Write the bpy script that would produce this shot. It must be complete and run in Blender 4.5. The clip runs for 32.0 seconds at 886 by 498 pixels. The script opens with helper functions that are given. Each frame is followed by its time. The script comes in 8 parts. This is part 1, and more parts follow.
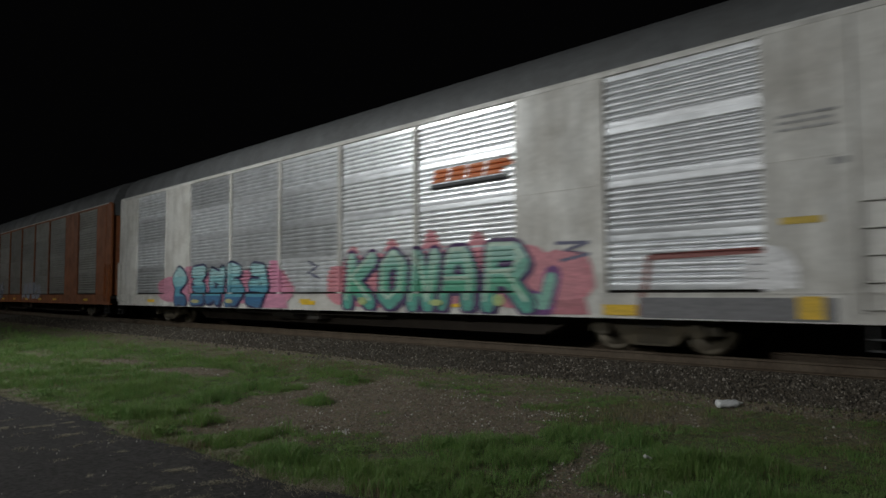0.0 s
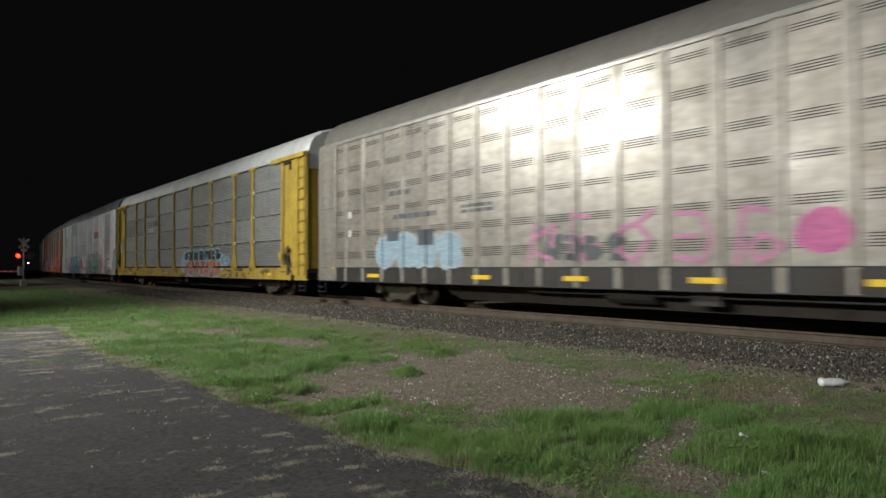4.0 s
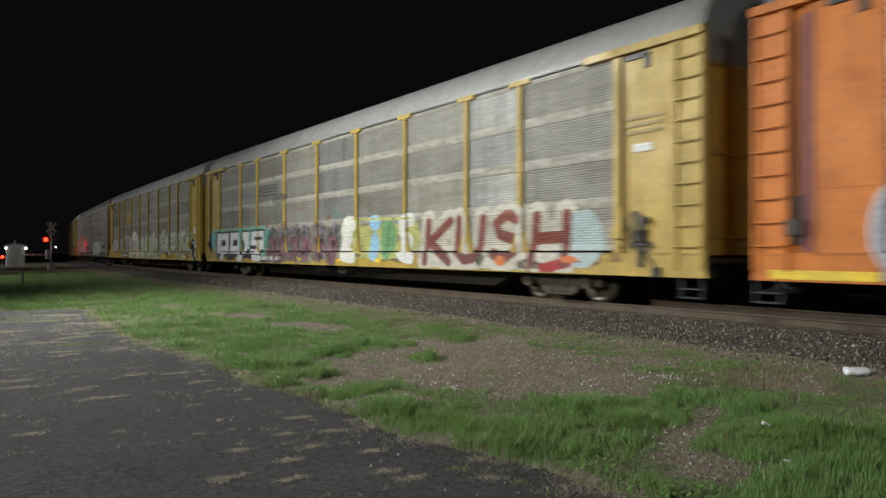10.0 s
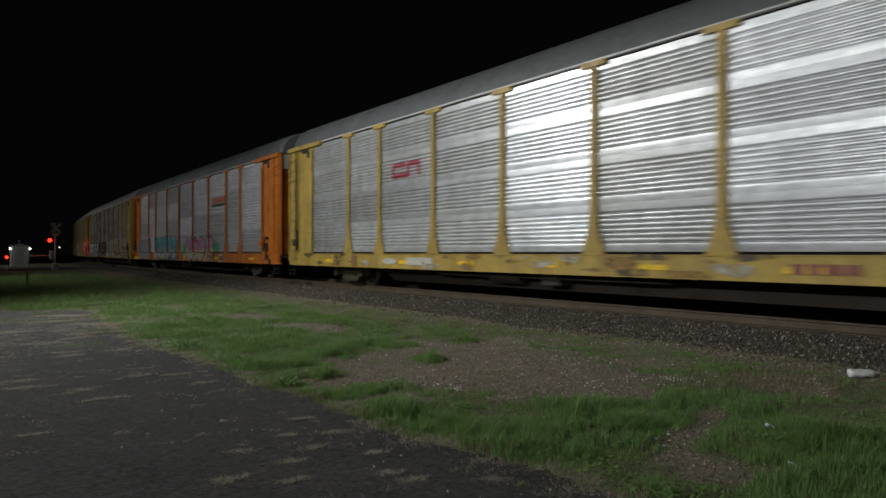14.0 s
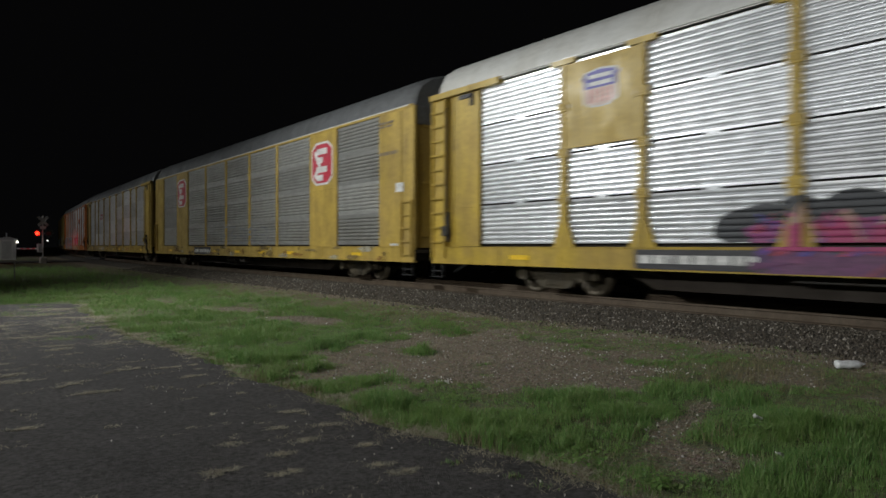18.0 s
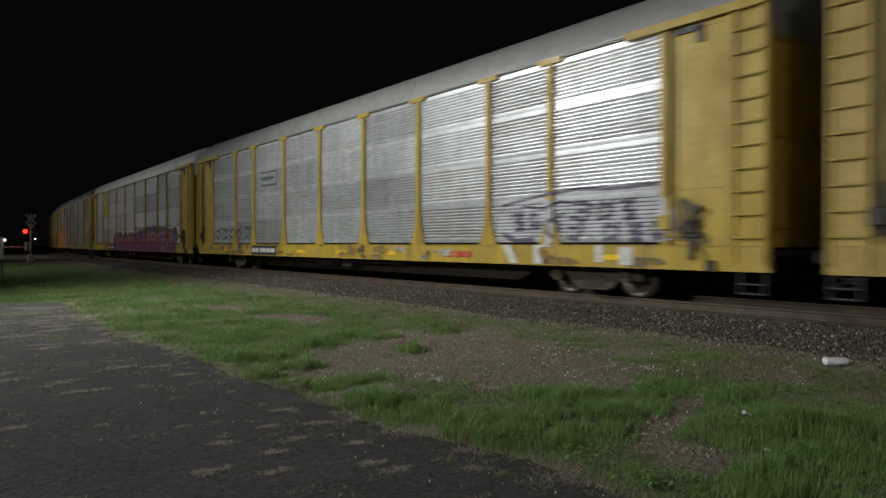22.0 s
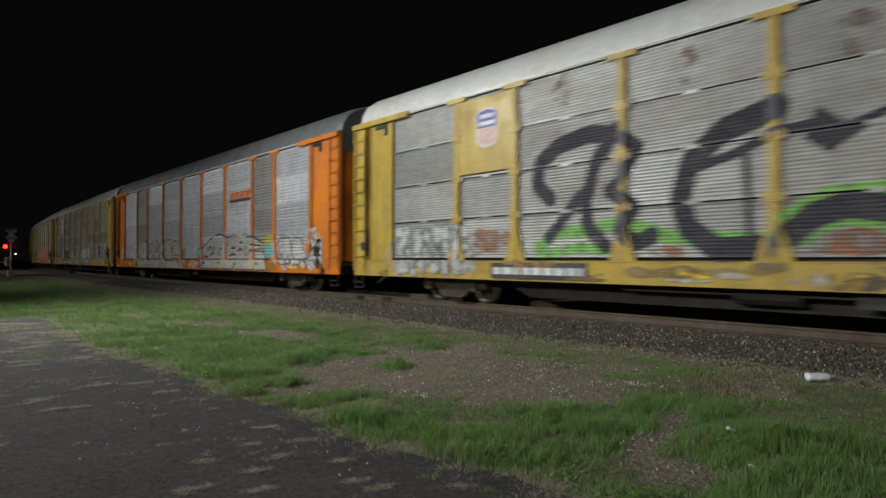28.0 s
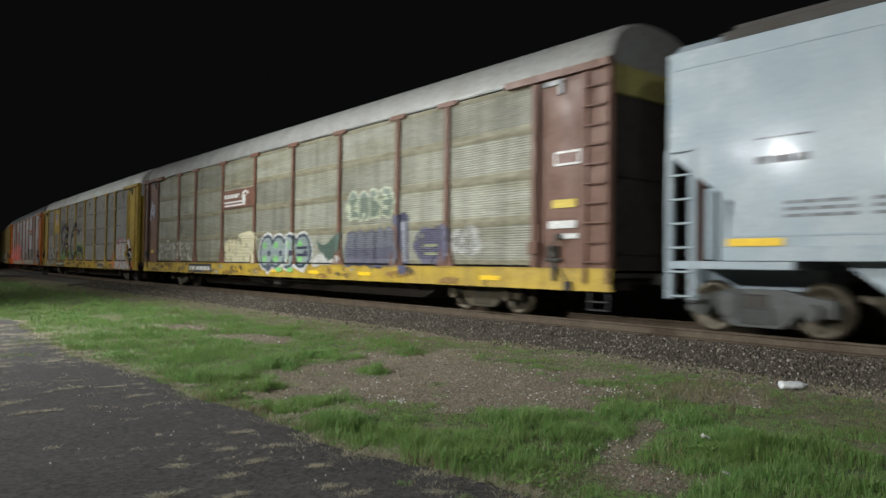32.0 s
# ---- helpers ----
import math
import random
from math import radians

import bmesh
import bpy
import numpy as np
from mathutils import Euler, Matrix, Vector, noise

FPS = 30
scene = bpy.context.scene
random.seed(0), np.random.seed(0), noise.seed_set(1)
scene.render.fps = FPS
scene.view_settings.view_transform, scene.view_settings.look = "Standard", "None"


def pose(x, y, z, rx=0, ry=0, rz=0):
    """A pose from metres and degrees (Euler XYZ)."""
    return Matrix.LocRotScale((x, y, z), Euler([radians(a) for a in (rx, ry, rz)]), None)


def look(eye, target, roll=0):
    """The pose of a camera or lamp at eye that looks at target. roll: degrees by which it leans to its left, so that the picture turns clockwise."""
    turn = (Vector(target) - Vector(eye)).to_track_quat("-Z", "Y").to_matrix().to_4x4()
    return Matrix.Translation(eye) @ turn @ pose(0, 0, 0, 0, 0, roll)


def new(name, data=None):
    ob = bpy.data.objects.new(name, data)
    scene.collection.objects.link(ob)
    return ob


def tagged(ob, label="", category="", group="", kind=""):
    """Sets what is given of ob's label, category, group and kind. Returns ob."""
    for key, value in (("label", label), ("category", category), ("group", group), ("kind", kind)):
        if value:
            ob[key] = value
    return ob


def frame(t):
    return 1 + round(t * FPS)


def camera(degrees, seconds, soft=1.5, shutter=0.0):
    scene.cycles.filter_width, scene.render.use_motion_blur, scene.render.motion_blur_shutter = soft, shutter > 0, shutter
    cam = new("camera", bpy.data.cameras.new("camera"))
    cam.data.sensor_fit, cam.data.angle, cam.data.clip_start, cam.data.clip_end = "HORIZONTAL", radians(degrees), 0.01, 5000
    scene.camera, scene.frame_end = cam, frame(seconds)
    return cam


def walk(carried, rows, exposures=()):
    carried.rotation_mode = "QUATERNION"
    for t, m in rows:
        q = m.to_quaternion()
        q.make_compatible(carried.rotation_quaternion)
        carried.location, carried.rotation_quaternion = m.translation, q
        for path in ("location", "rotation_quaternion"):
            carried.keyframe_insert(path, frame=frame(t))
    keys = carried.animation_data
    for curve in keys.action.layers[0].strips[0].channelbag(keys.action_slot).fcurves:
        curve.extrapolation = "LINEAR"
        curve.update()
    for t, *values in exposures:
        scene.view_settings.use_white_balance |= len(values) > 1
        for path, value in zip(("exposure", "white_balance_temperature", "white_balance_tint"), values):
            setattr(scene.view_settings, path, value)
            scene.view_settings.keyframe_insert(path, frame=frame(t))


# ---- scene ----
CAM_Z = 1.55
# seconds, yaw to the right of the track, pitch, lean
PATH = [
    (0.0, 43.49, 3.49, 0.22), (0.5, 43.16, 3.40, 0.14), (1.0, 41.88, 3.06, 0.13), (1.5, 40.58, 2.74, 0.17),
    (2.0, 38.90, 2.34, 0.18), (2.5, 35.99, 2.05, 0.21), (3.0, 36.27, 1.82, 0.27), (3.5, 36.56, 1.59, 0.30),
    (5.5, 36.26, 0.88, 0.21), (6.0, 35.99, 0.73, 0.31), (6.5, 35.81, 0.62, 0.40), (7.0, 35.62, 0.52, 0.42),
    (7.5, 35.39, 0.43, 0.36), (8.0, 35.22, 0.38, 0.32), (8.5, 35.12, 0.34, 0.24), (9.0, 35.05, 0.28, 0.14),
    (9.5, 34.95, 0.25, 0.02), (10.0, 34.90, 0.25, -0.04), (10.5, 34.91, 0.25, -0.09), (11.0, 34.88, 0.27, -0.15),
    (11.5, 34.82, 0.31, -0.19), (12.0, 34.69, 0.34, -0.31), (12.5, 34.60, 0.33, -0.37), (13.0, 34.56, 0.34, -0.29),
    (13.5, 34.58, 0.37, -0.19), (14.0, 34.65, 0.34, -0.12), (14.5, 34.74, 0.26, -0.12), (16.5, 35.03, 0.01, -0.22),
    (17.0, 35.17, -0.06, -0.17), (17.5, 35.30, -0.14, -0.11), (18.0, 35.41, -0.24, -0.06), (18.5, 35.50, -0.31, 0.00),
    (19.0, 35.58, -0.35, 0.06), (19.5, 35.67, -0.38, 0.09), (20.0, 35.78, -0.40, 0.08), (20.5, 35.90, -0.44, 0.08),
    (21.0, 35.99, -0.46, 0.07), (21.5, 36.08, -0.44, 0.03), (22.0, 36.14, -0.40, -0.02), (22.5, 36.26, -0.30, -0.04),
    (23.0, 36.44, -0.22, 0.00), (23.5, 36.63, -0.14, 0.02), (24.0, 36.79, -0.05, 0.02), (24.5, 36.92, 0.07, 0.03),
    (25.0, 37.02, 0.21, 0.02), (25.5, 37.04, 0.31, -0.01), (26.0, 37.04, 0.41, -0.05), (26.5, 37.03, 0.46, -0.15),
    (28.5, 37.67, 1.07, -0.10), (29.0, 38.25, 1.26, -0.06), (29.5, 38.72, 1.40, -0.18), (30.0, 39.06, 1.52, -0.40),
    (30.5, 39.26, 1.58, -0.56), (31.0, 39.24, 1.53, -0.67), (31.5, 39.05, 1.41, -0.83), (32.0, 38.97, 1.32, -0.79),
]
cam = camera(63.4, 32.0, shutter=0.5)
walk(cam, [(t, pose(0, 0, CAM_Z, 90 + p, r, -y)) for t, y, p, r in PATH],
     exposures=[(0, -0.75), (1, -0.25), (2, 0.6), (3, 0.8), (6, 0.45), (7, 0.75), (8, 0.8), (9, 0.7), (10, 0.85), (11, 0.1), (12, -0.1), (13, 0.12), (14, -0.25), (17, 0.5), (18, -0.05), (19, -0.6), (20, -0.2), (21, 0.0), (22, 0.05), (23, 0.65), (24, 0.85), (25, 0.55), (26, -0.45), (29, 0.78), (30, 0.85), (31, 0.88), (32, 0.9)])

# ---- light: a black night sky, unseen lamps, the red crossing lamps
world = bpy.data.worlds.new("night")
scene.world = world
world.use_nodes = True
world.node_tree.nodes["Background"].inputs["Color"].default_value = (0.006, 0.006, 0.0065, 1)
world.node_tree.nodes["Background"].inputs["Strength"].default_value = 0.27


def lamp(name, at, power, colour, radius, target=None, angle=160, blend=0.5):
    data = bpy.data.lights.new(name, "SPOT" if target else "POINT")
    data.energy, data.color, data.shadow_soft_size = power, colour, radius
    if target:
        data.spot_size, data.spot_blend = radians(angle), blend
    ob = new(name, data)
    ob.matrix_world = look(at, target) if target else pose(*at)
    return ob


FLOOD = (-15.0, 5.0, 7.8)
STREET = (-1.4, 21.1, 8.6)
# unseen lamps that shine on the train: place, watts, aim, cone
# first and third are added only to brighten the far cars and the crossing
LAMPS = (((-6.0, 92.0, 10.0), 2400, (15.0, 88.0, 3.0), 120), ((-6.0, 48.0, 9.0), 3000, (13.0, 47.0, 3.0), 116), ((-9.0, 66.0, 9.0), 1500, (8.0, 76.0, 1.5), 116), ((-4.0, -14.0, 8.0), 1700, (12.0, 13.0, 5.4), 42), ((-6.0, 13.0, 6.0), 380, (11.0, 7.5, 3.4), 62),
         ((-6.0, 14.8, 6.2), 50, (11.0, 8.5, 3.4), 62), ((-6.0, 9.4, 6.0), 300, (11.0, 5.5, 3.4), 62))
for at, power, aim, cone in LAMPS:
    lamp("street_light", at, power, (0.97, 1.0, 0.985), 0.15, aim, cone, 0.8)
lamp("street_light", STREET, 5400, (0.97, 1.0, 0.985), 0.2, (11.0, 16.5, 3.3), 166, 1.0)
# unseen main lamp on the left, placed by how the ground is lit
lamp("floodlight", FLOOD, 8200, (0.99, 1.0, 0.975), 0.2, (0.0, 7.5, 0.0), 84, 1.0)
lamp("crossing_glow", (7.7, 66.0, 2.9), 4600, (1.0, 0.012, 0.02), 0.1, (12.4, 86.0, 2.0), 7, 0.7)


# ---- materials
def shader(name):
    m = bpy.data.materials.new(name)
    m.use_nodes = True
    t = m.node_tree
    b = t.nodes["Principled BSDF"]

    def node(kind, **sets):
        n = t.nodes.new("ShaderNode" + kind)
        for k, v in sets.items():
            if k in n.inputs:
                n.inputs[k].default_value = v
        return n
    return m, t, b, node


def link(t, a, out, b, inp):
    t.links.new(a.outputs[out], b.inputs[inp])


def surface(name, colour, rough=0.6, metal=0.0, dirt=None, amount=0.5, fine=14.0, coarse=1.6, vary=0.12, bump=0.12,
            stretch=(1, 1, 1), rough_vary=0.15, emit=None, each=0.0, streak=0.0):
    """A painted, metal, stone or soil surface: fine grain, coarse stains, a little relief."""
    m, t, b, node = shader(name)
    tex, info = node("TexCoord"), node("ObjectInfo")
    off = node("VectorMath")
    off.operation = "MULTIPLY_ADD"
    off.inputs[1].default_value = stretch
    mul = node("MapRange")
    mul.inputs["To Max"].default_value = 60.0
    link(t, info, "Random", mul, "Value")
    link(t, tex, "Object", off, 0)
    link(t, mul, "Result", off, 2)
    n1 = node("TexNoise", Scale=coarse, Detail=5.0, Roughness=0.62)
    n2 = node("TexNoise", Scale=fine, Detail=4.0, Roughness=0.6)
    for n in (n1, n2):
        link(t, off, "Vector", n, "Vector")
    ramp = node("MapRange")
    ramp.inputs["From Min"].default_value, ramp.inputs["From Max"].default_value = 0.42, 0.72
    ramp.inputs["To Max"].default_value = amount
    link(t, n1, "Fac", ramp, "Value")
    mix = node("MixRGB")
    mix.inputs["Color1"].default_value = (*colour, 1)
    mix.inputs["Color2"].default_value = (*(dirt or tuple(c * 0.55 for c in colour)), 1)
    link(t, ramp, "Result", mix, "Fac")
    hsv = node("HueSaturation")
    val = node("MapRange")
    val.inputs["From Min"].default_value, val.inputs["From Max"].default_value = 0.25, 0.75
    val.inputs["To Min"].default_value, val.inputs["To Max"].default_value = 1 - vary * 2, 1 + vary * 2
    link(t, n2, "Fac", val, "Value")
    per = node("MapRange")
    per.inputs["To Min"].default_value, per.inputs["To Max"].default_value = 1 - each, 1 + each
    link(t, info, "Random", per, "Value")
    prod = node("Math")
    prod.operation = "MULTIPLY"
    link(t, val, "Result", prod, 0)
    link(t, per, "Result", prod, 1)
    if streak:
        run, thin = node("VectorMath"), node("TexNoise", Scale=1.0, Detail=4.0, Roughness=0.6)
        run.operation = "MULTIPLY_ADD"
        run.inputs[1].default_value = (1, 2.6, 0.35)
        link(t, tex, "Object", run, 0)
        link(t, mul, "Result", run, 2)
        link(t, run, "Vector", thin, "Vector")
        down = node("MapRange")
        for key, v in (("From Min", 0.42), ("From Max", 0.7), ("To Min", 1.0), ("To Max", 1 - streak)):
            down.inputs[key].default_value = v
        link(t, thin, "Fac", down, "Value")
        more = node("Math")
        more.operation = "MULTIPLY"
        link(t, prod, "Value", more, 0)
        link(t, down, "Result", more, 1)
        prod = more
    link(t, prod, "Value", hsv, "Value")
    link(t, mix, "Color", hsv, "Color")
    link(t, hsv, "Color", b, "Base Color")
    rr = node("MapRange")
    rr.inputs["From Min"].default_value, rr.inputs["From Max"].default_value = 0.3, 0.7
    rr.inputs["To Min"].default_value, rr.inputs["To Max"].default_value = max(rough - rough_vary, 0.05), min(rough + rough_vary, 1)
    link(t, n1, "Fac", rr, "Value")
    link(t, rr, "Result", b, "Roughness")
    b.inputs["Metallic"].default_value = metal
    if bump:
        bp = node("Bump", Strength=bump, Distance=0.02)
        link(t, n2, "Fac", bp, "Height")
        link(t, bp, "Normal", b, "Normal")
    if emit:
        b.inputs["Emission Color"].default_value = (*colour, 1)
        b.inputs["Emission Strength"].default_value = emit
    return m


def glow(name, colour, strength):
    return surface(name, colour, 0.4, emit=strength, bump=0)


# panel metals: fresh galvanised, weathered, dust-covered
GALV = surface("galvanised_steel", (0.77, 0.79, 0.82), 0.37, 0.70, (0.60, 0.60, 0.61), 0.6, 9, 0.9, 0.12, 0.05, (1, 0.35, 1.6), 0.07, each=0.22, streak=0.15)
GALV_MID = surface("stained_galvanised_steel", (0.62, 0.63, 0.64), 0.42, 0.62, (0.40, 0.39, 0.37), 0.7, 9, 0.9, 0.12, 0.05, (1, 0.35, 1.6), 0.08, each=0.2, streak=0.2)
GALV_DULL = surface("weathered_galvanised_steel", (0.34, 0.34, 0.325), 0.5, 0.5, (0.235, 0.22, 0.19), 0.6, 9, 0.8, 0.10, 0.06, (1, 0.35, 1.6), 0.08, each=0.2, streak=0.14)
DUSTY = surface("dust_covered_steel", (0.25, 0.24, 0.207), 0.6, 0.25, (0.16, 0.143, 0.11), 0.85, 8, 0.7, 0.10, 0.05, (1, 0.3, 2.0), 0.12, each=0.13, streak=0.2)
DUSTY_BARE = surface("part_bare_dusty_steel", (0.34, 0.34, 0.325), 0.44, 0.5, (0.20, 0.185, 0.15), 0.8, 8, 0.7, 0.1, 0.05, (1, 0.3, 2.0), 0.12, each=0.2, streak=0.4)
BEIGE = surface("yellowed_painted_steel", (0.27, 0.27, 0.222), 0.58, 0.15, (0.185, 0.175, 0.12), 0.85, 8, 0.8, 0.10, 0.05, (1, 0.3, 2.0), 0.12, each=0.22, streak=0.35)
BAND_LIGHT = surface("pale_dusty_band", (0.335, 0.32, 0.275), 0.7, 0.1, (0.24, 0.22, 0.17), 0.7, 8, 1.2, 0.14, 0.08, (1, 0.5, 2), streak=0.3)
BAND_DARK = surface("olive_stained_band", (0.22, 0.205, 0.14), 0.7, 0.1, (0.13, 0.115, 0.075), 0.8, 8, 1.2, 0.14, 0.08, (1, 0.5, 2), streak=0.3)
ALU = surface("bare_aluminium", (0.40, 0.365, 0.315), 0.40, 0.5, (0.26, 0.225, 0.175), 0.75, 7, 0.7, 0.12, 0.06, (1, 0.6, 1.3), 0.14, each=0.09, streak=0.25)
YELLOW = surface("yellow_paint", (0.47, 0.325, 0.045), 0.5, 0.0, (0.27, 0.17, 0.05), 0.6, 12, 1.3, 0.1, 0.06, streak=0.28)
YELLOW_PALE = surface("faded_yellow_paint", (0.44, 0.305, 0.065), 0.55, 0.0, (0.25, 0.17, 0.06), 0.6, 12, 1.3, 0.1, 0.06, streak=0.28)
ORANGE = surface("orange_paint", (0.56, 0.16, 0.008), 0.58, 0.0, (0.28, 0.09, 0.035), 0.55, 12, 1.3, 0.1, 0.06, streak=0.28)
ORANGE_DARK = surface("grimy_orange_paint", (0.30, 0.095, 0.03), 0.6, 0.0, (0.15, 0.07, 0.04), 0.6, 12, 1.3, 0.1, 0.06, streak=0.28)
BROWN = surface("oxide_brown_paint", (0.15, 0.07, 0.045), 0.6, 0.0, (0.09, 0.05, 0.035), 0.6, 12, 1.3, 0.1, 0.06, streak=0.28)
WHITE_PAINT = surface("dirty_white_paint", (0.66, 0.65, 0.62), 0.5, 0.0, (0.34, 0.31, 0.27), 0.6, 12, 1.0, 0.08, 0.05, streak=0.28)
HOPPER_GREY = surface("light_grey_paint", (0.34, 0.405, 0.45), 0.22, 0.0, (0.40, 0.42, 0.43), 0.5, 14, 1.0, 0.05, 0.03)
ROOF_DARK = surface("dark_grey_roof_steel", (0.13, 0.135, 0.14), 0.6, 0.3, (0.08, 0.08, 0.08), 0.6, 10, 0.8, 0.1, 0.05)
ROOF_GREY = surface("grey_roof_steel", (0.30, 0.30, 0.29), 0.55, 0.3, (0.2, 0.19, 0.17), 0.6, 10, 0.8, 0.1, 0.05)
ROOF_TAN = surface("brown_grey_roof_steel", (0.16, 0.148, 0.125), 0.6, 0.2, (0.10, 0.09, 0.075), 0.6, 10, 0.8, 0.1, 0.05)
ROOF_LIGHT = surface("pale_roof_steel", (0.6, 0.6, 0.58), 0.55, 0.2, (0.36, 0.34, 0.29), 0.5, 10, 0.8, 0.08, 0.05)
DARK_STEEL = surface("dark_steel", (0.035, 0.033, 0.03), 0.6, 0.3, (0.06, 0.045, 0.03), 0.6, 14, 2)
TRUCK = surface("rust_dusted_cast_steel", (0.055, 0.046, 0.03), 0.7, 0.2, (0.10, 0.078, 0.045), 0.7, 16, 3, 0.15, 0.2)
TRUCK_PALE = surface("grey_cast_steel", (0.075, 0.08, 0.08), 0.6, 0.3, (0.06, 0.055, 0.045), 0.7, 16, 3, 0.15, 0.2)
WHEEL = surface("worn_wheel_steel", (0.085, 0.072, 0.05), 0.5, 0.5, (0.06, 0.045, 0.03), 0.6, 14, 3)
SILL_BROWN = surface("brown_underframe_steel", (0.036, 0.027, 0.02), 0.75, 0.1, (0.022, 0.018, 0.014), 0.6, 12, 2)
BLACK = surface("black_paint", (0.022, 0.022, 0.024), 0.5, bump=0.03)
RAIL = surface("rusty_rail_steel", (0.09, 0.066, 0.043), 0.7, 0.15, (0.06, 0.04, 0.028), 0.6, 20, 2)
RAIL_TOP = surface("polished_rail_head", (0.35, 0.33, 0.31), 0.35, 0.9, bump=0)
TIE = surface("weathered_wood", (0.10, 0.075, 0.055), 0.85, 0, (0.05, 0.04, 0.03), 0.6, 20, 2, stretch=(0.3, 3, 1))
REFLECT = surface("bright_yellow_reflective_tape", (0.85, 0.55, 0.03), 0.4, bump=0)

PAINT = {}


def paint(r, g, b, wear=0.0):
    """Sprayed paint, blotchy and a little dirty; wear: how much of it has gone."""
    key = (round(r, 3), round(g, 3), round(b, 3), wear)
    if key not in PAINT:
        m = surface("spray_paint", (r, g, b), 0.55, 0.0, tuple(c * 0.62 + 0.05 for c in key[:3]), 0.7, 11, 2.2, 0.14, 0.05, (1, 0.5, 2))
        if wear:
            t = m.node_tree
            b = t.nodes["Principled BSDF"]
            tex, n, k = t.nodes.new("ShaderNodeTexCoord"), t.nodes.new("ShaderNodeTexNoise"), t.nodes.new("ShaderNodeMapRange")
            n.inputs["Scale"].default_value, n.inputs["Detail"].default_value, n.inputs["Roughness"].default_value = 3.2, 6.0, 0.72
            k.inputs["From Min"].default_value, k.inputs["From Max"].default_value = 0.28 + 0.36 * wear, 0.44 + 0.36 * wear
            link(t, tex, "Object", n, "Vector")
            link(t, n, "Fac", k, "Value")
            link(t, k, "Result", b, "Alpha")
        PAINT[key] = m
    return PAINT[key]


# ---- mesh helpers
def mesh_of(bm, mats, smooth=False):
    me = bpy.data.meshes.new("mesh")
    bm.to_mesh(me)
    bm.free()
    for m in (mats if isinstance(mats, (list, tuple)) else [mats]):
        me.materials.append(m)
    if smooth:
        for p in me.polygons:
            p.use_smooth = True
    return me


def put(name, me, parent=None, m=None, label=""):
    """Links a mesh as one object under a thing or a part."""
    ob = new(name, me)
    if parent:
        ob.parent = parent
    if m is not None:
        ob.matrix_basis = m
    return tagged(ob, label)


def part(name, bm, mats, parent=None, label="", smooth=False, m=None):
    return put(name, mesh_of(bm, mats, smooth), parent, m, label)


def box(bm, x0, x1, y0, y1, z0, z1, mat=0):
    v = [bm.verts.new((x, y, z)) for z in (z0, z1) for x, y in ((x0, y0), (x1, y0), (x1, y1), (x0, y1))]
    for f in ((3, 2, 1, 0), (4, 5, 6, 7), (0, 1, 5, 4), (1, 2, 6, 5), (2, 3, 7, 6), (3, 0, 4, 7)):
        bm.faces.new([v[i] for i in f]).material_index = mat


def bevel(bm, w, seg=1):
    bmesh.ops.bevel(bm, geom=list(bm.edges), offset=w, segments=seg, affect="EDGES", clamp_overlap=True)


def boxes(*args, bev=0.0):
    bm = bmesh.new()
    for a in args:
        box(bm, *a)
    if bev:
        bevel(bm, bev)
    return bm


def prism(bm, pts, a0, a1, axis="y", mat=0):
    """Extrudes a closed outline (two other axes in order) from a0 to a1 along axis."""
    def at(u, v, a):
        return {"x": (a, u, v), "y": (u, a, v), "z": (u, v, a)}[axis]
    lo = [bm.verts.new(at(u, v, a0)) for u, v in pts]
    hi = [bm.verts.new(at(u, v, a1)) for u, v in pts]
    n = len(pts)
    for i in range(n):
        bm.faces.new((lo[i], lo[(i + 1) % n], hi[(i + 1) % n], hi[i])).material_index = mat
    bm.faces.new(lo[::-1]).material_index = mat
    bm.faces.new(hi).material_index = mat


def tidy(bm):
    bmesh.ops.recalc_face_normals(bm, faces=bm.faces)
    return bm


def rod(bm, a, b, r, seg=8, mat=0):
    a, b = Vector(a), Vector(b)
    d = (b - a)
    q = d.to_track_quat("Z", "Y").to_matrix().to_4x4()
    bmesh.ops.create_cone(bm, cap_ends=True, segments=seg, radius1=r, radius2=r, depth=d.length,
                          matrix=Matrix.Translation((a + b) / 2) @ q)


def lathe(bm, profile, seg=24, axis_x=True):
    """Turns (radius, along) pairs round the x axis."""
    rings = []
    for r, a in profile:
        rings.append([bm.verts.new((a, r * math.cos(k * math.tau / seg), r * math.sin(k * math.tau / seg))) for k in range(seg)])
    for p, q in zip(rings, rings[1:]):
        for k in range(seg):
            bm.faces.new((p[k], p[(k + 1) % seg], q[(k + 1) % seg], q[k]))
    bm.faces.new(rings[0][::-1]), bm.faces.new(rings[-1])


# ---- ground
RAIL_Z, XC, SIDE = 0.50, 12.10, 1.56


def bend(y):
    """How far the track has curved away to the right at y."""
    return 0.0006 * max(0.0, y - 30) ** 2


def ground_z(x):
    u = min(max((x - 3.2) / 6.2, 0.0), 1.0)
    return 0.15 * u


GRAVEL = ((3.4, 7.9), (4.0, 8.7), (5.0, 9.4), (6.6, 10.3), (7.9, 9.5), (8.0, 8.5), (7.5, 6.8), (7.5, 5.6), (6.5, 5.0), (5.5, 4.7), (5.2, 5.3), (4.6, 6.1), (4.0, 6.6), (3.3, 7.2))
TRENCH = ((6.2, 4.35), (6.1, 4.0), (5.4, 3.72), (4.9, 3.45), (4.75, 3.1), (4.95, 2.85), (4.6, 2.6), (4.15, 2.8), (4.2, 3.2), (4.35, 3.6), (4.9, 3.85), (5.5, 4.0))


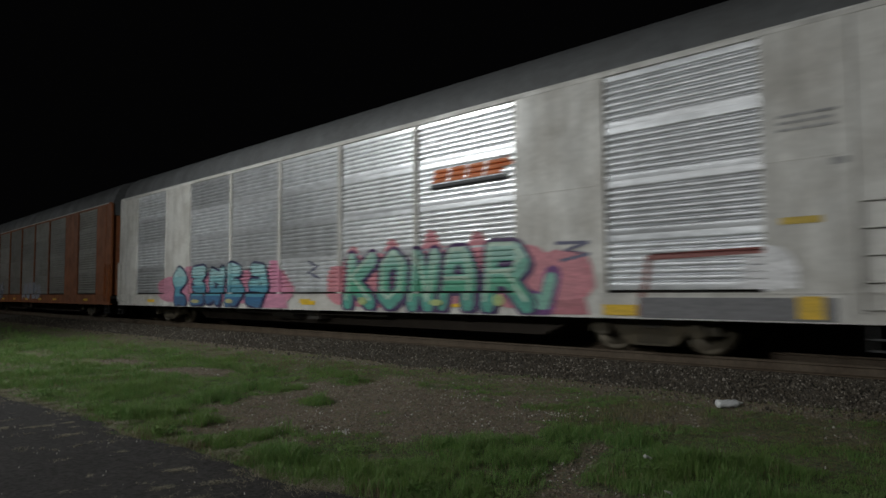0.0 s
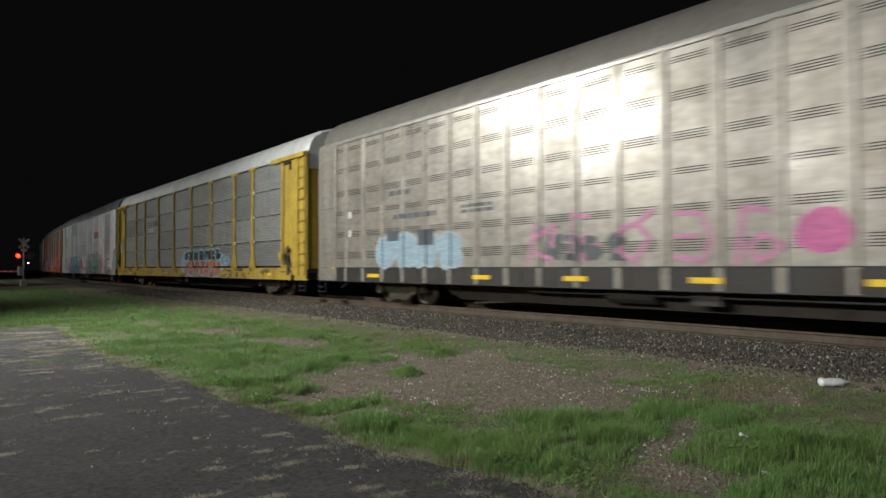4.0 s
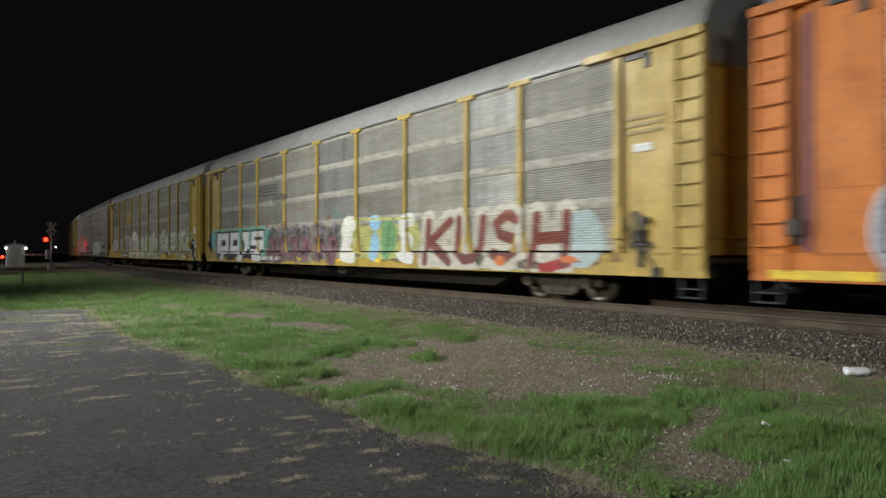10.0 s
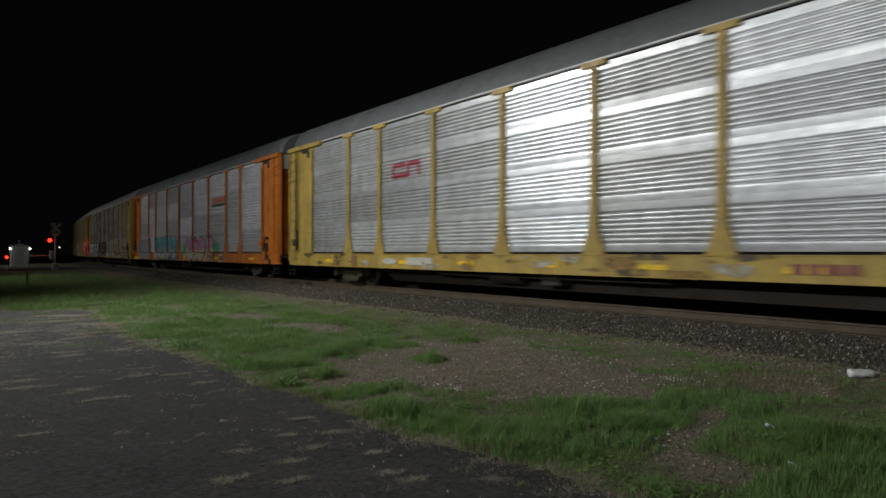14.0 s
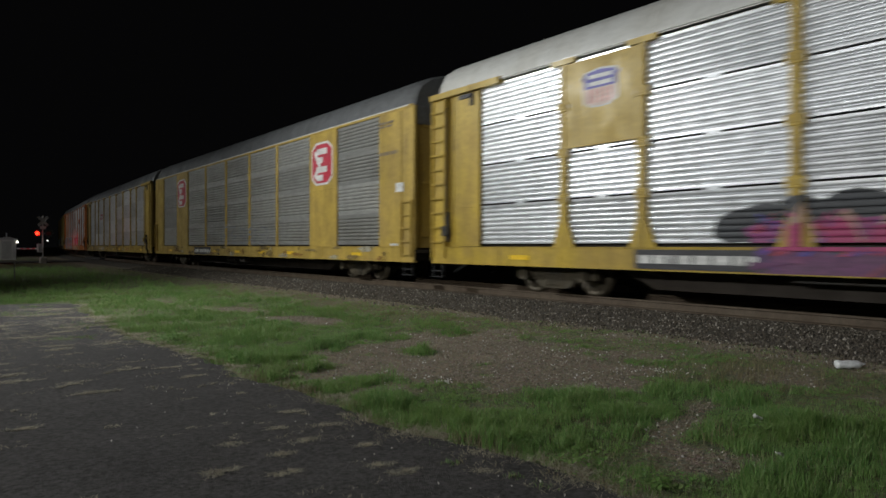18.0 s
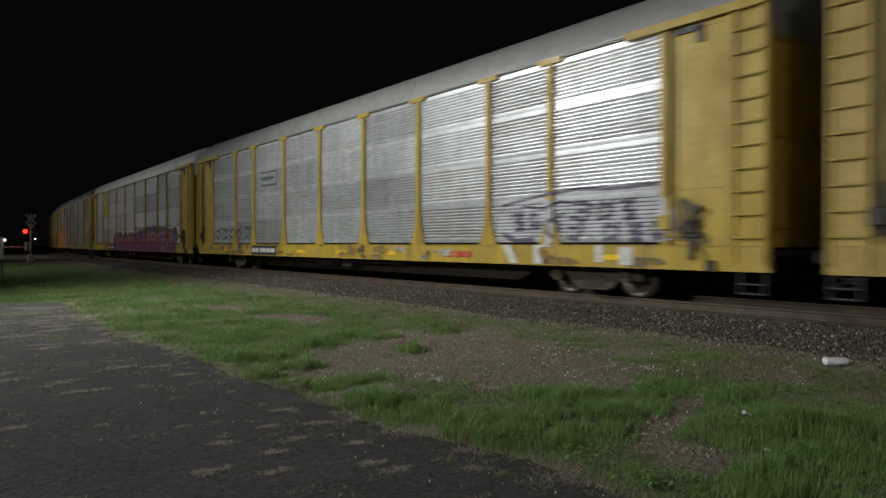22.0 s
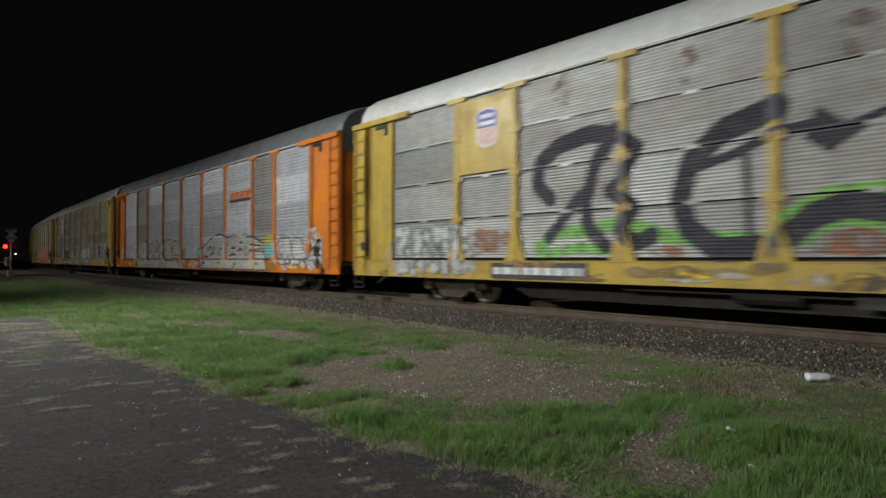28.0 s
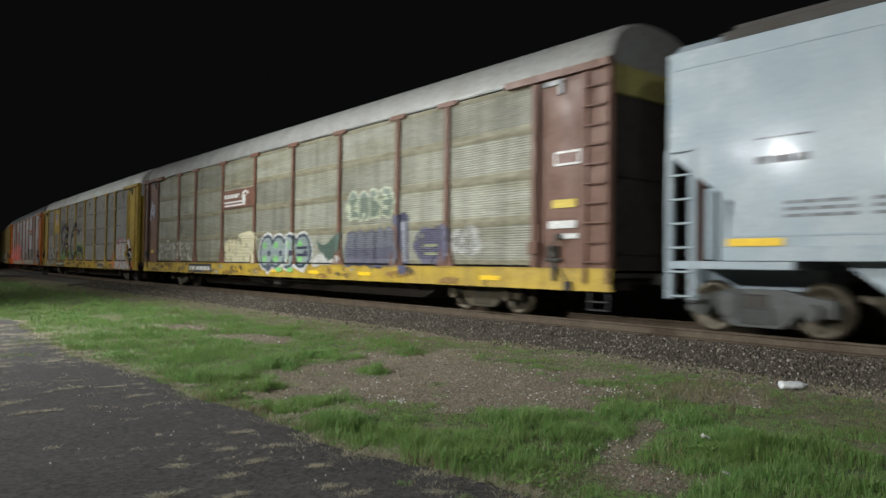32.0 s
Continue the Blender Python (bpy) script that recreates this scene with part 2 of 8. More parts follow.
def inside(x, y, ring):
    """Metres inside (+) or outside (-) a closed outline."""
    best, odd = 1e9, False
    for (ax, ay), (bx, by) in zip(ring, ring[1:] + ring[:1]):
        dx, dy = bx - ax, by - ay
        u = min(max(((x - ax) * dx + (y - ay) * dy) / (dx * dx + dy * dy), 0), 1)
        best = min(best, math.hypot(x - ax - u * dx, y - ay - u * dy))
        if (ay > y) != (by > y) and x < ax + (y - ay) / (by - ay) * dx:
            odd = not odd
    return best if odd else -best


def lawn(x, y):
    """How thickly grass stands, 0 to 1."""
    n = noise.noise((x * 0.9, y * 0.9, 3.1)) * 0.3 + noise.noise((x * 2.3, y * 2.3, 7.7)) * 0.3
    d = 0.86 + n * 1.25

    def blot(cx, cy, rx, ry, k, turn=0.0):
        c, s = math.cos(turn), math.sin(turn)
        u, v = ((x - cx) * c + (y - cy) * s) / rx, (-(x - cx) * s + (y - cy) * c) / ry
        return k * math.exp(-(u * u + v * v) ** 2)
    rough = noise.noise((x * 1.5, y * 1.5, 31.0)) + 0.8 * noise.noise((x * 4.1, y * 4.1, 41.0))
    if 3.0 < x < 9 and 4 < y < 11.5:
        d -= 1.15 * min(max((inside(x, y, GRAVEL) + 0.1 + rough * 0.75) / 0.5, 0), 1)
    if 3.8 < x < 6.6 and 2.2 < y < 4.8:
        d -= 1.1 * min(max((inside(x, y, TRENCH) + 0.06 + rough * 0.16) / 0.22, 0), 1)
    d -= blot(5.6, 16.3, 0.5, 1.3, 0.8, 0.5)
    d -= blot(6.0, 13.4, 0.45, 1.2, 1.0, 0.35)
    d -= blot(5.3, 12.0, 0.25, 0.6, 0.7, 0.4)
    d -= blot(7.4, 4.2, 0.35, 0.5, 0.7)
    d += blot(3.9, 7.25, 0.42, 0.42, 1.1)
    d += blot(5.52, 8.5, 0.26, 0.42, 1.3)
    d += blot(5.6, 7.0, 0.2, 0.16, 0.9)
    if x > 8.5:
        d -= (x - 8.5) * (0.95 if y < 12 else 0.75)
    if 7.2 < x and y < 9:
        d -= 0.22 * min(1.0, (x - 7.2)) * (1.4 if y < 5.2 else 0.7)
    elif 6.8 < x:
        d -= 0.3 * min(1.0, x - 6.8)
    if 6.3 < x and y < 9.5:
        d -= 0.16 + 0.4 * rough
    if y < 21.2 and x < edge_x(y) + 0.34:
        d -= 0.7 * (1 - max(0.0, x - edge_x(y)) / 0.34) * (0.45 + rough)
    return min(max(d, 0.0), 1.0)


def edge_x(y):
    """Where the worn asphalt ends."""
    if y < 5.5:
        e = 3.5 - 0.14 * (y - 3)
    elif y < 13:
        e = 3.12 - 0.055 * (y - 5.5)
    else:
        e = 2.7 + 0.025 * (y - 13)
    return e + 0.16 * noise.noise((y * 1.1, 2.2, 0.4)) + 0.07 * noise.noise((y * 4.3, 5.2, 0.4))


def soil_material():
    m, t, b, node = shader("soil")
    tex = node("TexCoord")
    n1 = node("TexNoise", Scale=1.3, Detail=6.0, Roughness=0.65)
    n2 = node("TexNoise", Scale=24.0, Detail=6.0, Roughness=0.75)
    vor = node("TexVoronoi", Scale=34.0)
    for n in (n1, n2, vor):
        link(t, tex, "Object", n, "Vector")
    bare = node("MixRGB", Color1=(0.12, 0.10, 0.07, 1), Color2=(0.265, 0.21, 0.14, 1))
    link(t, n1, "Fac", bare, "Fac")
    cover = node("Attribute")
    cover.attribute_name = "thatch"
    mix = node("MixRGB", Color2=(0.085, 0.125, 0.035, 1))
    link(t, cover, "Fac", mix, "Fac")
    link(t, bare, "Color", mix, "Color1")
    mix2 = node("MixRGB", Fac=0.55)
    mix2.blend_type = "OVERLAY"
    link(t, mix, "Color", mix2, "Color1")
    grain = node("HueSaturation", Saturation=0.4)
    link(t, vor, "Color", grain, "Color")
    link(t, grain, "Color", mix2, "Color2")
    hsv = node("HueSaturation", Saturation=0.8)
    link(t, mix2, "Color", hsv, "Color")
    link(t, hsv, "Color", b, "Base Color")
    bp = node("Bump", Strength=0.9, Distance=0.05)
    link(t, n2, "Fac", bp, "Height")
    link(t, bp, "Normal", b, "Normal")
    b.inputs["Roughness"].default_value = 0.95
    b.inputs["Specular IOR Level"].default_value = 0.15
    return m


def asphalt_material():
    m, t, b, node = shader("old_asphalt")
    tex = node("TexCoord")
    n1 = node("TexNoise", Scale=0.7, Detail=7.0, Roughness=0.65)
    n2 = node("TexNoise", Scale=24.0, Detail=6.0, Roughness=0.75)
    vor = node("TexVoronoi", Scale=95.0)
    for n in (n1, n2, vor):
        link(t, tex, "Object", n, "Vector")
    mix = node("MixRGB", Color1=(0.046, 0.044, 0.045, 1), Color2=(0.098, 0.093, 0.091, 1))
    link(t, n1, "Fac", mix, "Fac")
    grit = node("MapRange")
    grit.inputs["From Min"].default_value, grit.inputs["From Max"].default_value = 0.33, 0.67
    grit.inputs["To Min"].default_value, grit.inputs["To Max"].default_value = 0.45, 1.6
    link(t, n2, "Fac", grit, "Value")
    hsv = node("HueSaturation")
    link(t, grit, "Result", hsv, "Value")
    link(t, mix, "Color", hsv, "Color")
    chips = node("MapRange")
    chips.inputs["From Min"].default_value, chips.inputs["From Max"].default_value = 0.12, 0.02
    chips.inputs["To Max"].default_value = 0.35
    link(t, vor, "Distance", chips, "Value")
    fleck = node("MixRGB", Color2=(0.2, 0.195, 0.185, 1))
    link(t, chips, "Result", fleck, "Fac")
    link(t, hsv, "Color", fleck, "Color1")
    # drifts of dry clippings, thicker towards the far side
    drift, fibre = node("TexNoise", Scale=3.1, Detail=6.0, Roughness=0.72), node("TexNoise", Scale=42.0, Detail=3.0, Roughness=0.7)
    sep, slope = node("SeparateXYZ"), node("MapRange")
    for n in (drift, fibre, sep):
        link(t, tex, "Object", n, "Vector")
    for k, v in (("From Min", 4.0), ("From Max", 15.0), ("To Min", 0.70), ("To Max", 0.545)):
        slope.inputs[k].default_value = v
    link(t, sep, "Y", slope, "Value")
    over, thick, comb, laid = node("Math"), node("MapRange"), node("MapRange"), node("Math")
    over.operation, laid.operation = "SUBTRACT", "MULTIPLY"
    broad, bare = node("TexNoise", Scale=0.55, Detail=3.0), node("MapRange")
    link(t, tex, "Object", broad, "Vector")
    for k, v in (("From Min", 0.35), ("From Max", 0.65), ("To Min", 0.10), ("To Max", -0.05)):
        bare.inputs[k].default_value = v
    link(t, broad, "Fac", bare, "Value")
    limit = node("Math")
    limit.operation = "ADD"
    link(t, slope, "Result", limit, 0)
    link(t, bare, "Result", limit, 1)
    link(t, drift, "Fac", over, 0)
    link(t, limit, 0, over, 1)
    for k, v in (("From Min", 0.0), ("From Max", 0.10), ("To Max", 0.9)):
        thick.inputs[k].default_value = v
    for k, v in (("From Min", 0.40), ("From Max", 0.60), ("To Min", 0.05)):
        comb.inputs[k].default_value = v
    link(t, over, 0, thick, "Value")
    link(t, fibre, "Fac", comb, "Value")
    link(t, thick, "Result", laid, 0)
    link(t, comb, "Result", laid, 1)
    chaff = node("MixRGB", Color2=(0.33, 0.30, 0.23, 1))
    link(t, laid, 0, chaff, "Fac")
    link(t, fleck, "Color", chaff, "Color1")
    link(t, chaff, "Color", b, "Base Color")
    bp = node("Bump", Strength=0.9, Distance=0.02)
    link(t, n2, "Fac", bp, "Height")
    link(t, bp, "Normal", b, "Normal")
    b.inputs["Roughness"].default_value = 0.92
    b.inputs["Specular IOR Level"].default_value = 0.12
    return m


SOIL, ASPHALT = soil_material(), asphalt_material()


def make_ground():
    xs = [-400, -150, -60, -25, -12, -6] + [-3 + 0.25 * i for i in range(51)] + [10, 12, 15, 20, 30, 60, 150, 400]
    ys = [-300, -80, -30, -12, -5, -2] + [0.25 * i for i in range(0, 100)] + [26, 28, 31, 35, 40, 46, 52, 60, 80, 120, 200, 320, 600]
    verts, faces = [], []
    for y in ys:
        for x in xs:
            z = ground_z(x)
            if x > 9.4:
                z = 0.15
            if 2 < x < 9.5 and -1 < y < 26:
                z += 0.035 * noise.noise((x * 0.7, y * 0.7, 1.0)) + 0.018 * noise.noise((x * 2.6, y * 2.6, 4.0))
            if x < 2.6 or (y < 21.3 and x < edge_x(y) - 0.12):
                z = min(z, 0.0) - 0.05
            verts.append((x, y, z))
    w = len(xs)
    for j in range(len(ys) - 1):
        for i in range(w - 1):
            a = j * w + i
            faces.append((a, a + 1, a + 1 + w, a + w))
    me = bpy.data.meshes.new("ground")
    me.from_pydata(verts, [], faces)
    me.materials.append(SOIL)
    thatch = me.attributes.new("thatch", "FLOAT", "POINT")
    thatch.data.foreach_set("value", [0.9 * lawn(v[0], v[1]) if v[0] < 9.6 else 0.0 for v in verts])
    for p in me.polygons:
        p.use_smooth = True
    tagged(new("ground", me), "bare brown soil and thin verge beside the track", "ground", kind="structure")


def make_asphalt():
    bm = bmesh.new()
    ys = [-30, -15, -6] + [-3 + 0.12 * i for i in range(212)]
    prev = None
    for y in ys:
        e = edge_x(y) if y > -6 else 3.6
        far = 1.0 if y < 21.2 else max(0.0, 1 - (y - 21.2) / 1.3)
        row = []
        for x in (-40, -12, -4, 0, 1.6, e - 0.25, e - 0.03, e + 0.2):
            xx = x if far == 1.0 else min(x, -40 + (e + 40) * (far ** 0.08) if far > 0 else -40)
            z = 0.018 + 0.01 * noise.noise((xx * 0.8, y * 0.8, 9)) if x < e else -0.03
            row.append(bm.verts.new((xx, y, z)))
        if prev:
            for a in range(len(row) - 1):
                bm.faces.new((prev[a], prev[a + 1], row[a + 1], row[a]))
        prev = row
    part("asphalt_lot", tidy(bm), ASPHALT, smooth=True)
    tagged(bpy.data.objects["asphalt_lot"], "worn dark asphalt lot with a ragged edge", "pavement", kind="structure")


make_ground()
make_asphalt()


# ---- track
def make_track():
    track = tagged(new("railway_track"), "rusty rails on dark ties in ballast", "railway track", kind="structure")
    prof = [(-0.075, 0), (0.075, 0), (0.075, 0.012), (0.012, 0.03), (0.012, 0.13), (0.036, 0.142), (0.036, 0.174),
            (-0.036, 0.174), (-0.036, 0.142), (-0.012, 0.13), (-0.012, 0.03), (-0.075, 0.012)]
    for side in (-1, 1):
        bm = bmesh.new()
        ys, rings = [-420, 30] + [35 + 5 * i for i in range(140)], []
        for y in ys:
            rings.append([bm.verts.new((XC + side * 0.753 + u + bend(y), y, RAIL_Z - 0.174 + v)) for u, v in prof])
        for p, q in zip(rings, rings[1:]):
            for a in range(len(prof)):
                bm.faces.new((p[a], q[a], q[(a + 1) % 12], p[(a + 1) % 12]))
        tidy(bm)
        bm.faces.ensure_lookup_table()
        for f in bm.faces:
            if f.normal.z > 0.9 and f.calc_center_median().z > RAIL_Z - 0.01:
                f.material_index = 1
        part("rail", bm, [RAIL, RAIL_TOP], track)
    verts, faces = [], []
    rnd = random.Random(4)
    for i in range(420):
        y, w, tilt = -20 + i * 0.53, 0.115, rnd.uniform(-0.02, 0.02)
        z1 = RAIL_Z - 0.178
        b = len(verts)
        for z in (z1 - 0.17, z1):
            for x, yy in ((-1.3, -w), (1.3, -w), (1.3, w), (-1.3, w)):
                verts.append((XC + x + bend(y), y + yy + tilt * x, z))
        faces += [tuple(b + k for k in f) for f in ((4, 5, 6, 7), (0, 1, 5, 4), (1, 2, 6, 5), (2, 3, 7, 6), (3, 0, 4, 7))]
    me = bpy.data.meshes.new("ties")
    me.from_pydata(verts, [], faces)
    me.materials.append(TIE)
    tagged(put("ties", me, track), "weathered wooden ties", kind="stuff")
    bm = bmesh.new()
    rows = []
    cross = [(9.0, 0.08), (9.45, 0.14), (9.9, 0.2), (10.4, 0.29), (10.7, 0.315), (11.2, 0.30), (12.1, 0.28), (13.0, 0.30), (13.6, 0.315), (14.9, 0.1), (15.4, 0.05)]
    for y in [-420, -200, -80] + [-40 + j * 0.5 for j in range(180)] + [50 + j * 6 for j in range(50)]:
        rows.append([bm.verts.new((x + bend(y) + 0.06 * noise.noise((y * 1.3, x, 2)), y, z + 0.02 * noise.noise((x * 3, y * 3, 8)))) for x, z in cross])
    for p, q in zip(rows, rows[1:]):
        for a in range(len(cross) - 1):
            bm.faces.new((p[a], p[a + 1], q[a + 1], q[a]))
    part("ballast_bed", bm, STONE_BED, track, smooth=True)


STONE_BED = surface("ballast", (0.10, 0.088, 0.07), 0.9, 0, (0.06, 0.055, 0.05), 0.7, 60, 9, 0.3, 0.9)
make_track()


# ---- railway cars: +y is the way the train runs, x = -SIDE the lit side, z from the rail head
HALF, PITCH = 13.9, 28.65
PZ0, PZ1, SHEETS = 1.085, 4.815, 4
POST_TOP = 4.84
SHEET_H = (PZ1 - PZ0) / SHEETS
POSTS = (4.75, 6.75, 9.61, 12.47, 15.33, 18.19, 21.05, 23.05)
BAYS = tuple(zip((2.0,) + POSTS, POSTS + (25.8,)))
MESHES = {}


def corrugation(ribs=7, margin=0.09, deep=0.03, gap=0.0, wave=False):
    """Knots (height, outward place) of one sheet: rounded crests and narrow grooves, or a fine even wave."""
    pitch = (SHEET_H - 2 * margin) / ribs
    out, low = SIDE - 0.04, SIDE - 0.04 - deep
    k = [(gap, out - (0 if wave or gap else 0.009)), (margin * 0.75, out), (margin, out)]
    for i in range(ribs):
        a = margin + i * pitch
        if wave:
            k += [(a + pitch * 0.25, out - deep * 0.5), (a + pitch * 0.5, low), (a + pitch * 0.75, out - deep * 0.5), (a + pitch * 0.999, out)]
        else:
            k += [(a + pitch * 0.16, out - 0.001), (a + pitch * 0.36, out - 0.006), (a + pitch * 0.43, low), (a + pitch * 0.57, low), (a + pitch * 0.64, out - 0.006), (a + pitch * 0.84, out - 0.001), (a + pitch * 0.999, out)]
    return k + [(SHEET_H - gap, out)]


STYLES = {"plain": corrugation(7, 0.09, 0.052), "gapped": corrugation(8, 0.05, 0.045, 0.02), "banded": corrugation(7, 0.13, 0.048),
          "ridged": corrugation(10, 0.09, 0.055), "fine": corrugation(14, 0.10, 0.022, 0.0, True), "fine_gapped": corrugation(14, 0.04, 0.022, 0.017, True)}
MARGIN = {"plain": 0.0, "gapped": 0.0, "banded": 0.13, "ridged": 0.0, "fine": 0.10, "fine_gapped": 0.0}


def panel_mesh(width, style, mat, sheets=1, band=None):
    band = band or mat
    key = (round(width, 2), style, mat.name, band.name, sheets)
    if key not in MESHES:
        bm = bmesh.new()
        pts = [(SIDE - 0.1, k) for k in (STYLES[style][-1][0] + (sheets - 1) * SHEET_H, STYLES[style][0][0])]
        prof = [(o, z + s * SHEET_H) for s in range(sheets) for z, o in STYLES[style]]
        prism(bm, [(-o, z) for o, z in prof + pts], -width / 2, width / 2)
        tidy(bm)
        for f in bm.faces:
            u = f.calc_center_median().z % SHEET_H
            if f.normal.x < -0.9 and (u < MARGIN[style] or u > SHEET_H - MARGIN[style]):
                f.material_index = 1
            f.smooth = f.normal.x < -0.03
        for e in bm.edges:
            e.smooth = all(f.normal.x < -0.03 for f in e.link_faces)
        MESHES[key] = mesh_of(bm, [mat, band])
    return MESHES[key]


def cached(key, make, mats, smooth=False):
    key = (key,) + tuple(m.name for m in (mats if isinstance(mats, (list, tuple)) else [mats]))
    if key not in MESHES:
        MESHES[key] = mesh_of(make(), mats, smooth)
    return MESHES[key]


def post_bm():
    bm = bmesh.new()
    s = SIDE
    prism(bm, [(-0.30, 1.035), (0.30, 1.035), (0.12, 1.55), (0.085, 2.2), (0.085, POST_TOP - 0.02), (-0.085, POST_TOP - 0.02), (-0.085, 2.2), (-0.12, 1.55)], -s - 0.012, -s + 0.02, "x")
    prism(bm, [(-0.055, 1.035), (0.055, 1.035), (0.055, POST_TOP), (-0.055, POST_TOP)], -s - 0.03, -s - 0.012, "x")
    box(bm, -s - 0.035, -s + 0.04, -0.34, 0.34, POST_TOP - 0.08, POST_TOP + 0.03)
    return tidy(bm)


def post_slim_bm():
    return boxes((-SIDE - 0.012, -SIDE + 0.06, -0.07, 0.07, 1.03, POST_TOP), bev=0.01)


def sill_bm():
    bm = bmesh.new()
    s = SIDE
    prism(bm, [(-s, 0.61), (-s, 1.03), (-s + 0.10, 1.03), (-s + 0.10, 1.0), (-s + 0.03, 0.98), (-s + 0.03, 0.66), (-s + 0.10, 0.64), (-s + 0.10, 0.61)], -HALF, HALF)
    box(bm, -s - 0.02, -s, -HALF, HALF, 1.015, 1.035)
    box(bm, -s - 0.015, -s, -HALF, HALF, 0.608, 0.626)
    for i in range(28):
        y = -13.2 + i * 0.977
        box(bm, -s - 0.012, -s, y - 0.02, y + 0.02, 0.65, 0.99)
    return tidy(bm)


def ladder_bm():
    bm = bmesh.new()
    for y in (0.0, 0.52):
        box(bm, -SIDE - 0.05, -SIDE - 0.0, y - 0.03, y + 0.03, 0.75, 4.75)
    for i in range(10):
        rod(bm, (-SIDE - 0.07, 0, 1.15 + i * 0.365), (-SIDE - 0.07, 0.52, 1.15 + i * 0.365), 0.016, 6)
        for y in (0.0, 0.52):
            box(bm, -SIDE - 0.085, -SIDE - 0.05, y - 0.02, y + 0.02, 1.13 + i * 0.365, 1.17 + i * 0.365)
    return bm


def door_bm():
    bm = bmesh.new()
    box(bm, -SIDE - 0.005, -SIDE + 0.03, 0, 1.12, 1.05, 4.74)
    for y in (0.03, 1.06):
        box(bm, -SIDE - 0.03, -SIDE - 0.005, y - 0.025, y + 0.025, 1.05, 4.72)
    for z in (1.06, 2.0, 4.68):
        box(bm, -SIDE - 0.016, -SIDE - 0.005, 0.02, 1.08, z - 0.02, z + 0.02)
    return tidy(bm)


def door_track_bm():
    bm = bmesh.new()
    prism(bm, [(-SIDE - 0.10, 4.76), (-SIDE - 0.10, 4.90), (-SIDE + 0.06, 4.94), (-SIDE + 0.06, 4.76)], 0, 2.72)
    for y in (0.3, 1.0, 1.8):
        box(bm, -SIDE - 0.115, -SIDE - 0.1, y, y + 0.06, 4.74, 4.91)
    return tidy(bm)


def latch_bm():
    bm = boxes((-SIDE - 0.10, -SIDE - 0.02, 0, 0.09, 1.15, 1.9), (-SIDE - 0.16, -SIDE - 0.05, -0.05, 0.2, 1.3, 1.55), bev=0.012)
    rod(bm, (-SIDE - 0.09, 0.05, 1.9), (-SIDE - 0.09, 0.05, 4.5), 0.022, 6)
    return bm


ROOF = [(1.50, 4.86), (1.49, 4.93), (1.42, 5.20), (1.26, 5.46), (0.95, 5.67), (0.5, 5.80), (0.0, 5.85)]


def roof_bm():
    bm = bmesh.new()
    outline = ROOF + [(-x, z) for x, z in ROOF[-2::-1]]
    ys = [-HALF + 0.22] + [-HALF + 0.6 + 1.27 * i for i in range(22)] + [HALF - 0.22]
    rows = []
    for y in ys:
        rows.append([bm.verts.new((x, y, z)) for x, z in outline])
    for p, q in zip(rows, rows[1:]):
        for a in range(len(outline) - 1):
            bm.faces.new((p[a], q[a], q[a + 1], p[a + 1])).smooth = True
    for row, y, o in ((rows[0], ys[0], -1), (rows[-1], ys[-1], 1)):
        cap = [bm.verts.new((x * 0.955, y + 0.1 * o, 4.86 + (z - 4.86) * 0.94)) for x, z in outline]
        for a in range(len(outline) - 1):
            bm.faces.new((row[a], cap[a], cap[a + 1], row[a + 1]) if o > 0 else (row[a + 1], cap[a + 1], cap[a], row[a]))
        bm.faces.new(cap if o < 0 else cap[::-1])
    base = [rows[0][0], rows[0][-1], rows[-1][-1], rows[-1][0]]
    bm.faces.new(base)
    return tidy(bm)


def roof_seams_bm():
    bm = bmesh.new()
    out = [(x * 1.003, z + 0.005) for x, z in ROOF]
    out = out + [(-x, z) for x, z in out[-2::-1]]
    for i in range(22):
        y = -HALF + 0.6 + 1.27 * i
        a = [bm.verts.new((x, y - 0.025, z)) for x, z in out]
        b = [bm.verts.new((x, y + 0.025, z)) for x, z in out]
        for k in range(len(out) - 1):
            bm.faces.new((a[k], b[k], b[k + 1], a[k + 1]))
    for s in (-1, 1):
        box(bm, min(s * 1.49, s * 1.545), max(s * 1.49, s * 1.545), -HALF + 0.3, HALF - 0.3, 4.845, 4.905)
    return tidy(bm)


def end_bm():
    """The end doors with rounded corners, seen between two cars."""
    bm = bmesh.new()
    prism(bm, [(-1.44, 0), (-1.44, 0.55), (-1.30, 0.75), (-0.6, 0.82), (0.6, 0.82), (1.30, 0.75), (1.44, 0.55), (1.44, 0)], 1.0, 4.84, "z")
    return tidy(bm)


# added dark box behind the panels stands in for shaded interior; plus the deck
def dark_filler_bm():
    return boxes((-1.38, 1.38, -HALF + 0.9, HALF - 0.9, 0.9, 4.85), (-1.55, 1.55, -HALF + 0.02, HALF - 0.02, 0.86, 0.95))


def under_bm():
    bm = bmesh.new()
    prism(bm, [(-HALF + 0.3, 0.9), (-HALF + 0.3, 0.62), (-8.2, 0.55), (-7.4, 0.22), (7.4, 0.22), (8.2, 0.55), (HALF - 0.3, 0.62), (HALF - 0.3, 0.9)], -0.85, 0.85, "x")
    for i in range(9):
        y = -7.2 + i * 1.8
        prism(bm, [(-1.5, 0.88), (-1.5, 0.62), (-0.3, 0.32), (0.3, 0.32), (1.5, 0.62), (1.5, 0.88)], y - 0.06, y + 0.06)
    return tidy(bm)


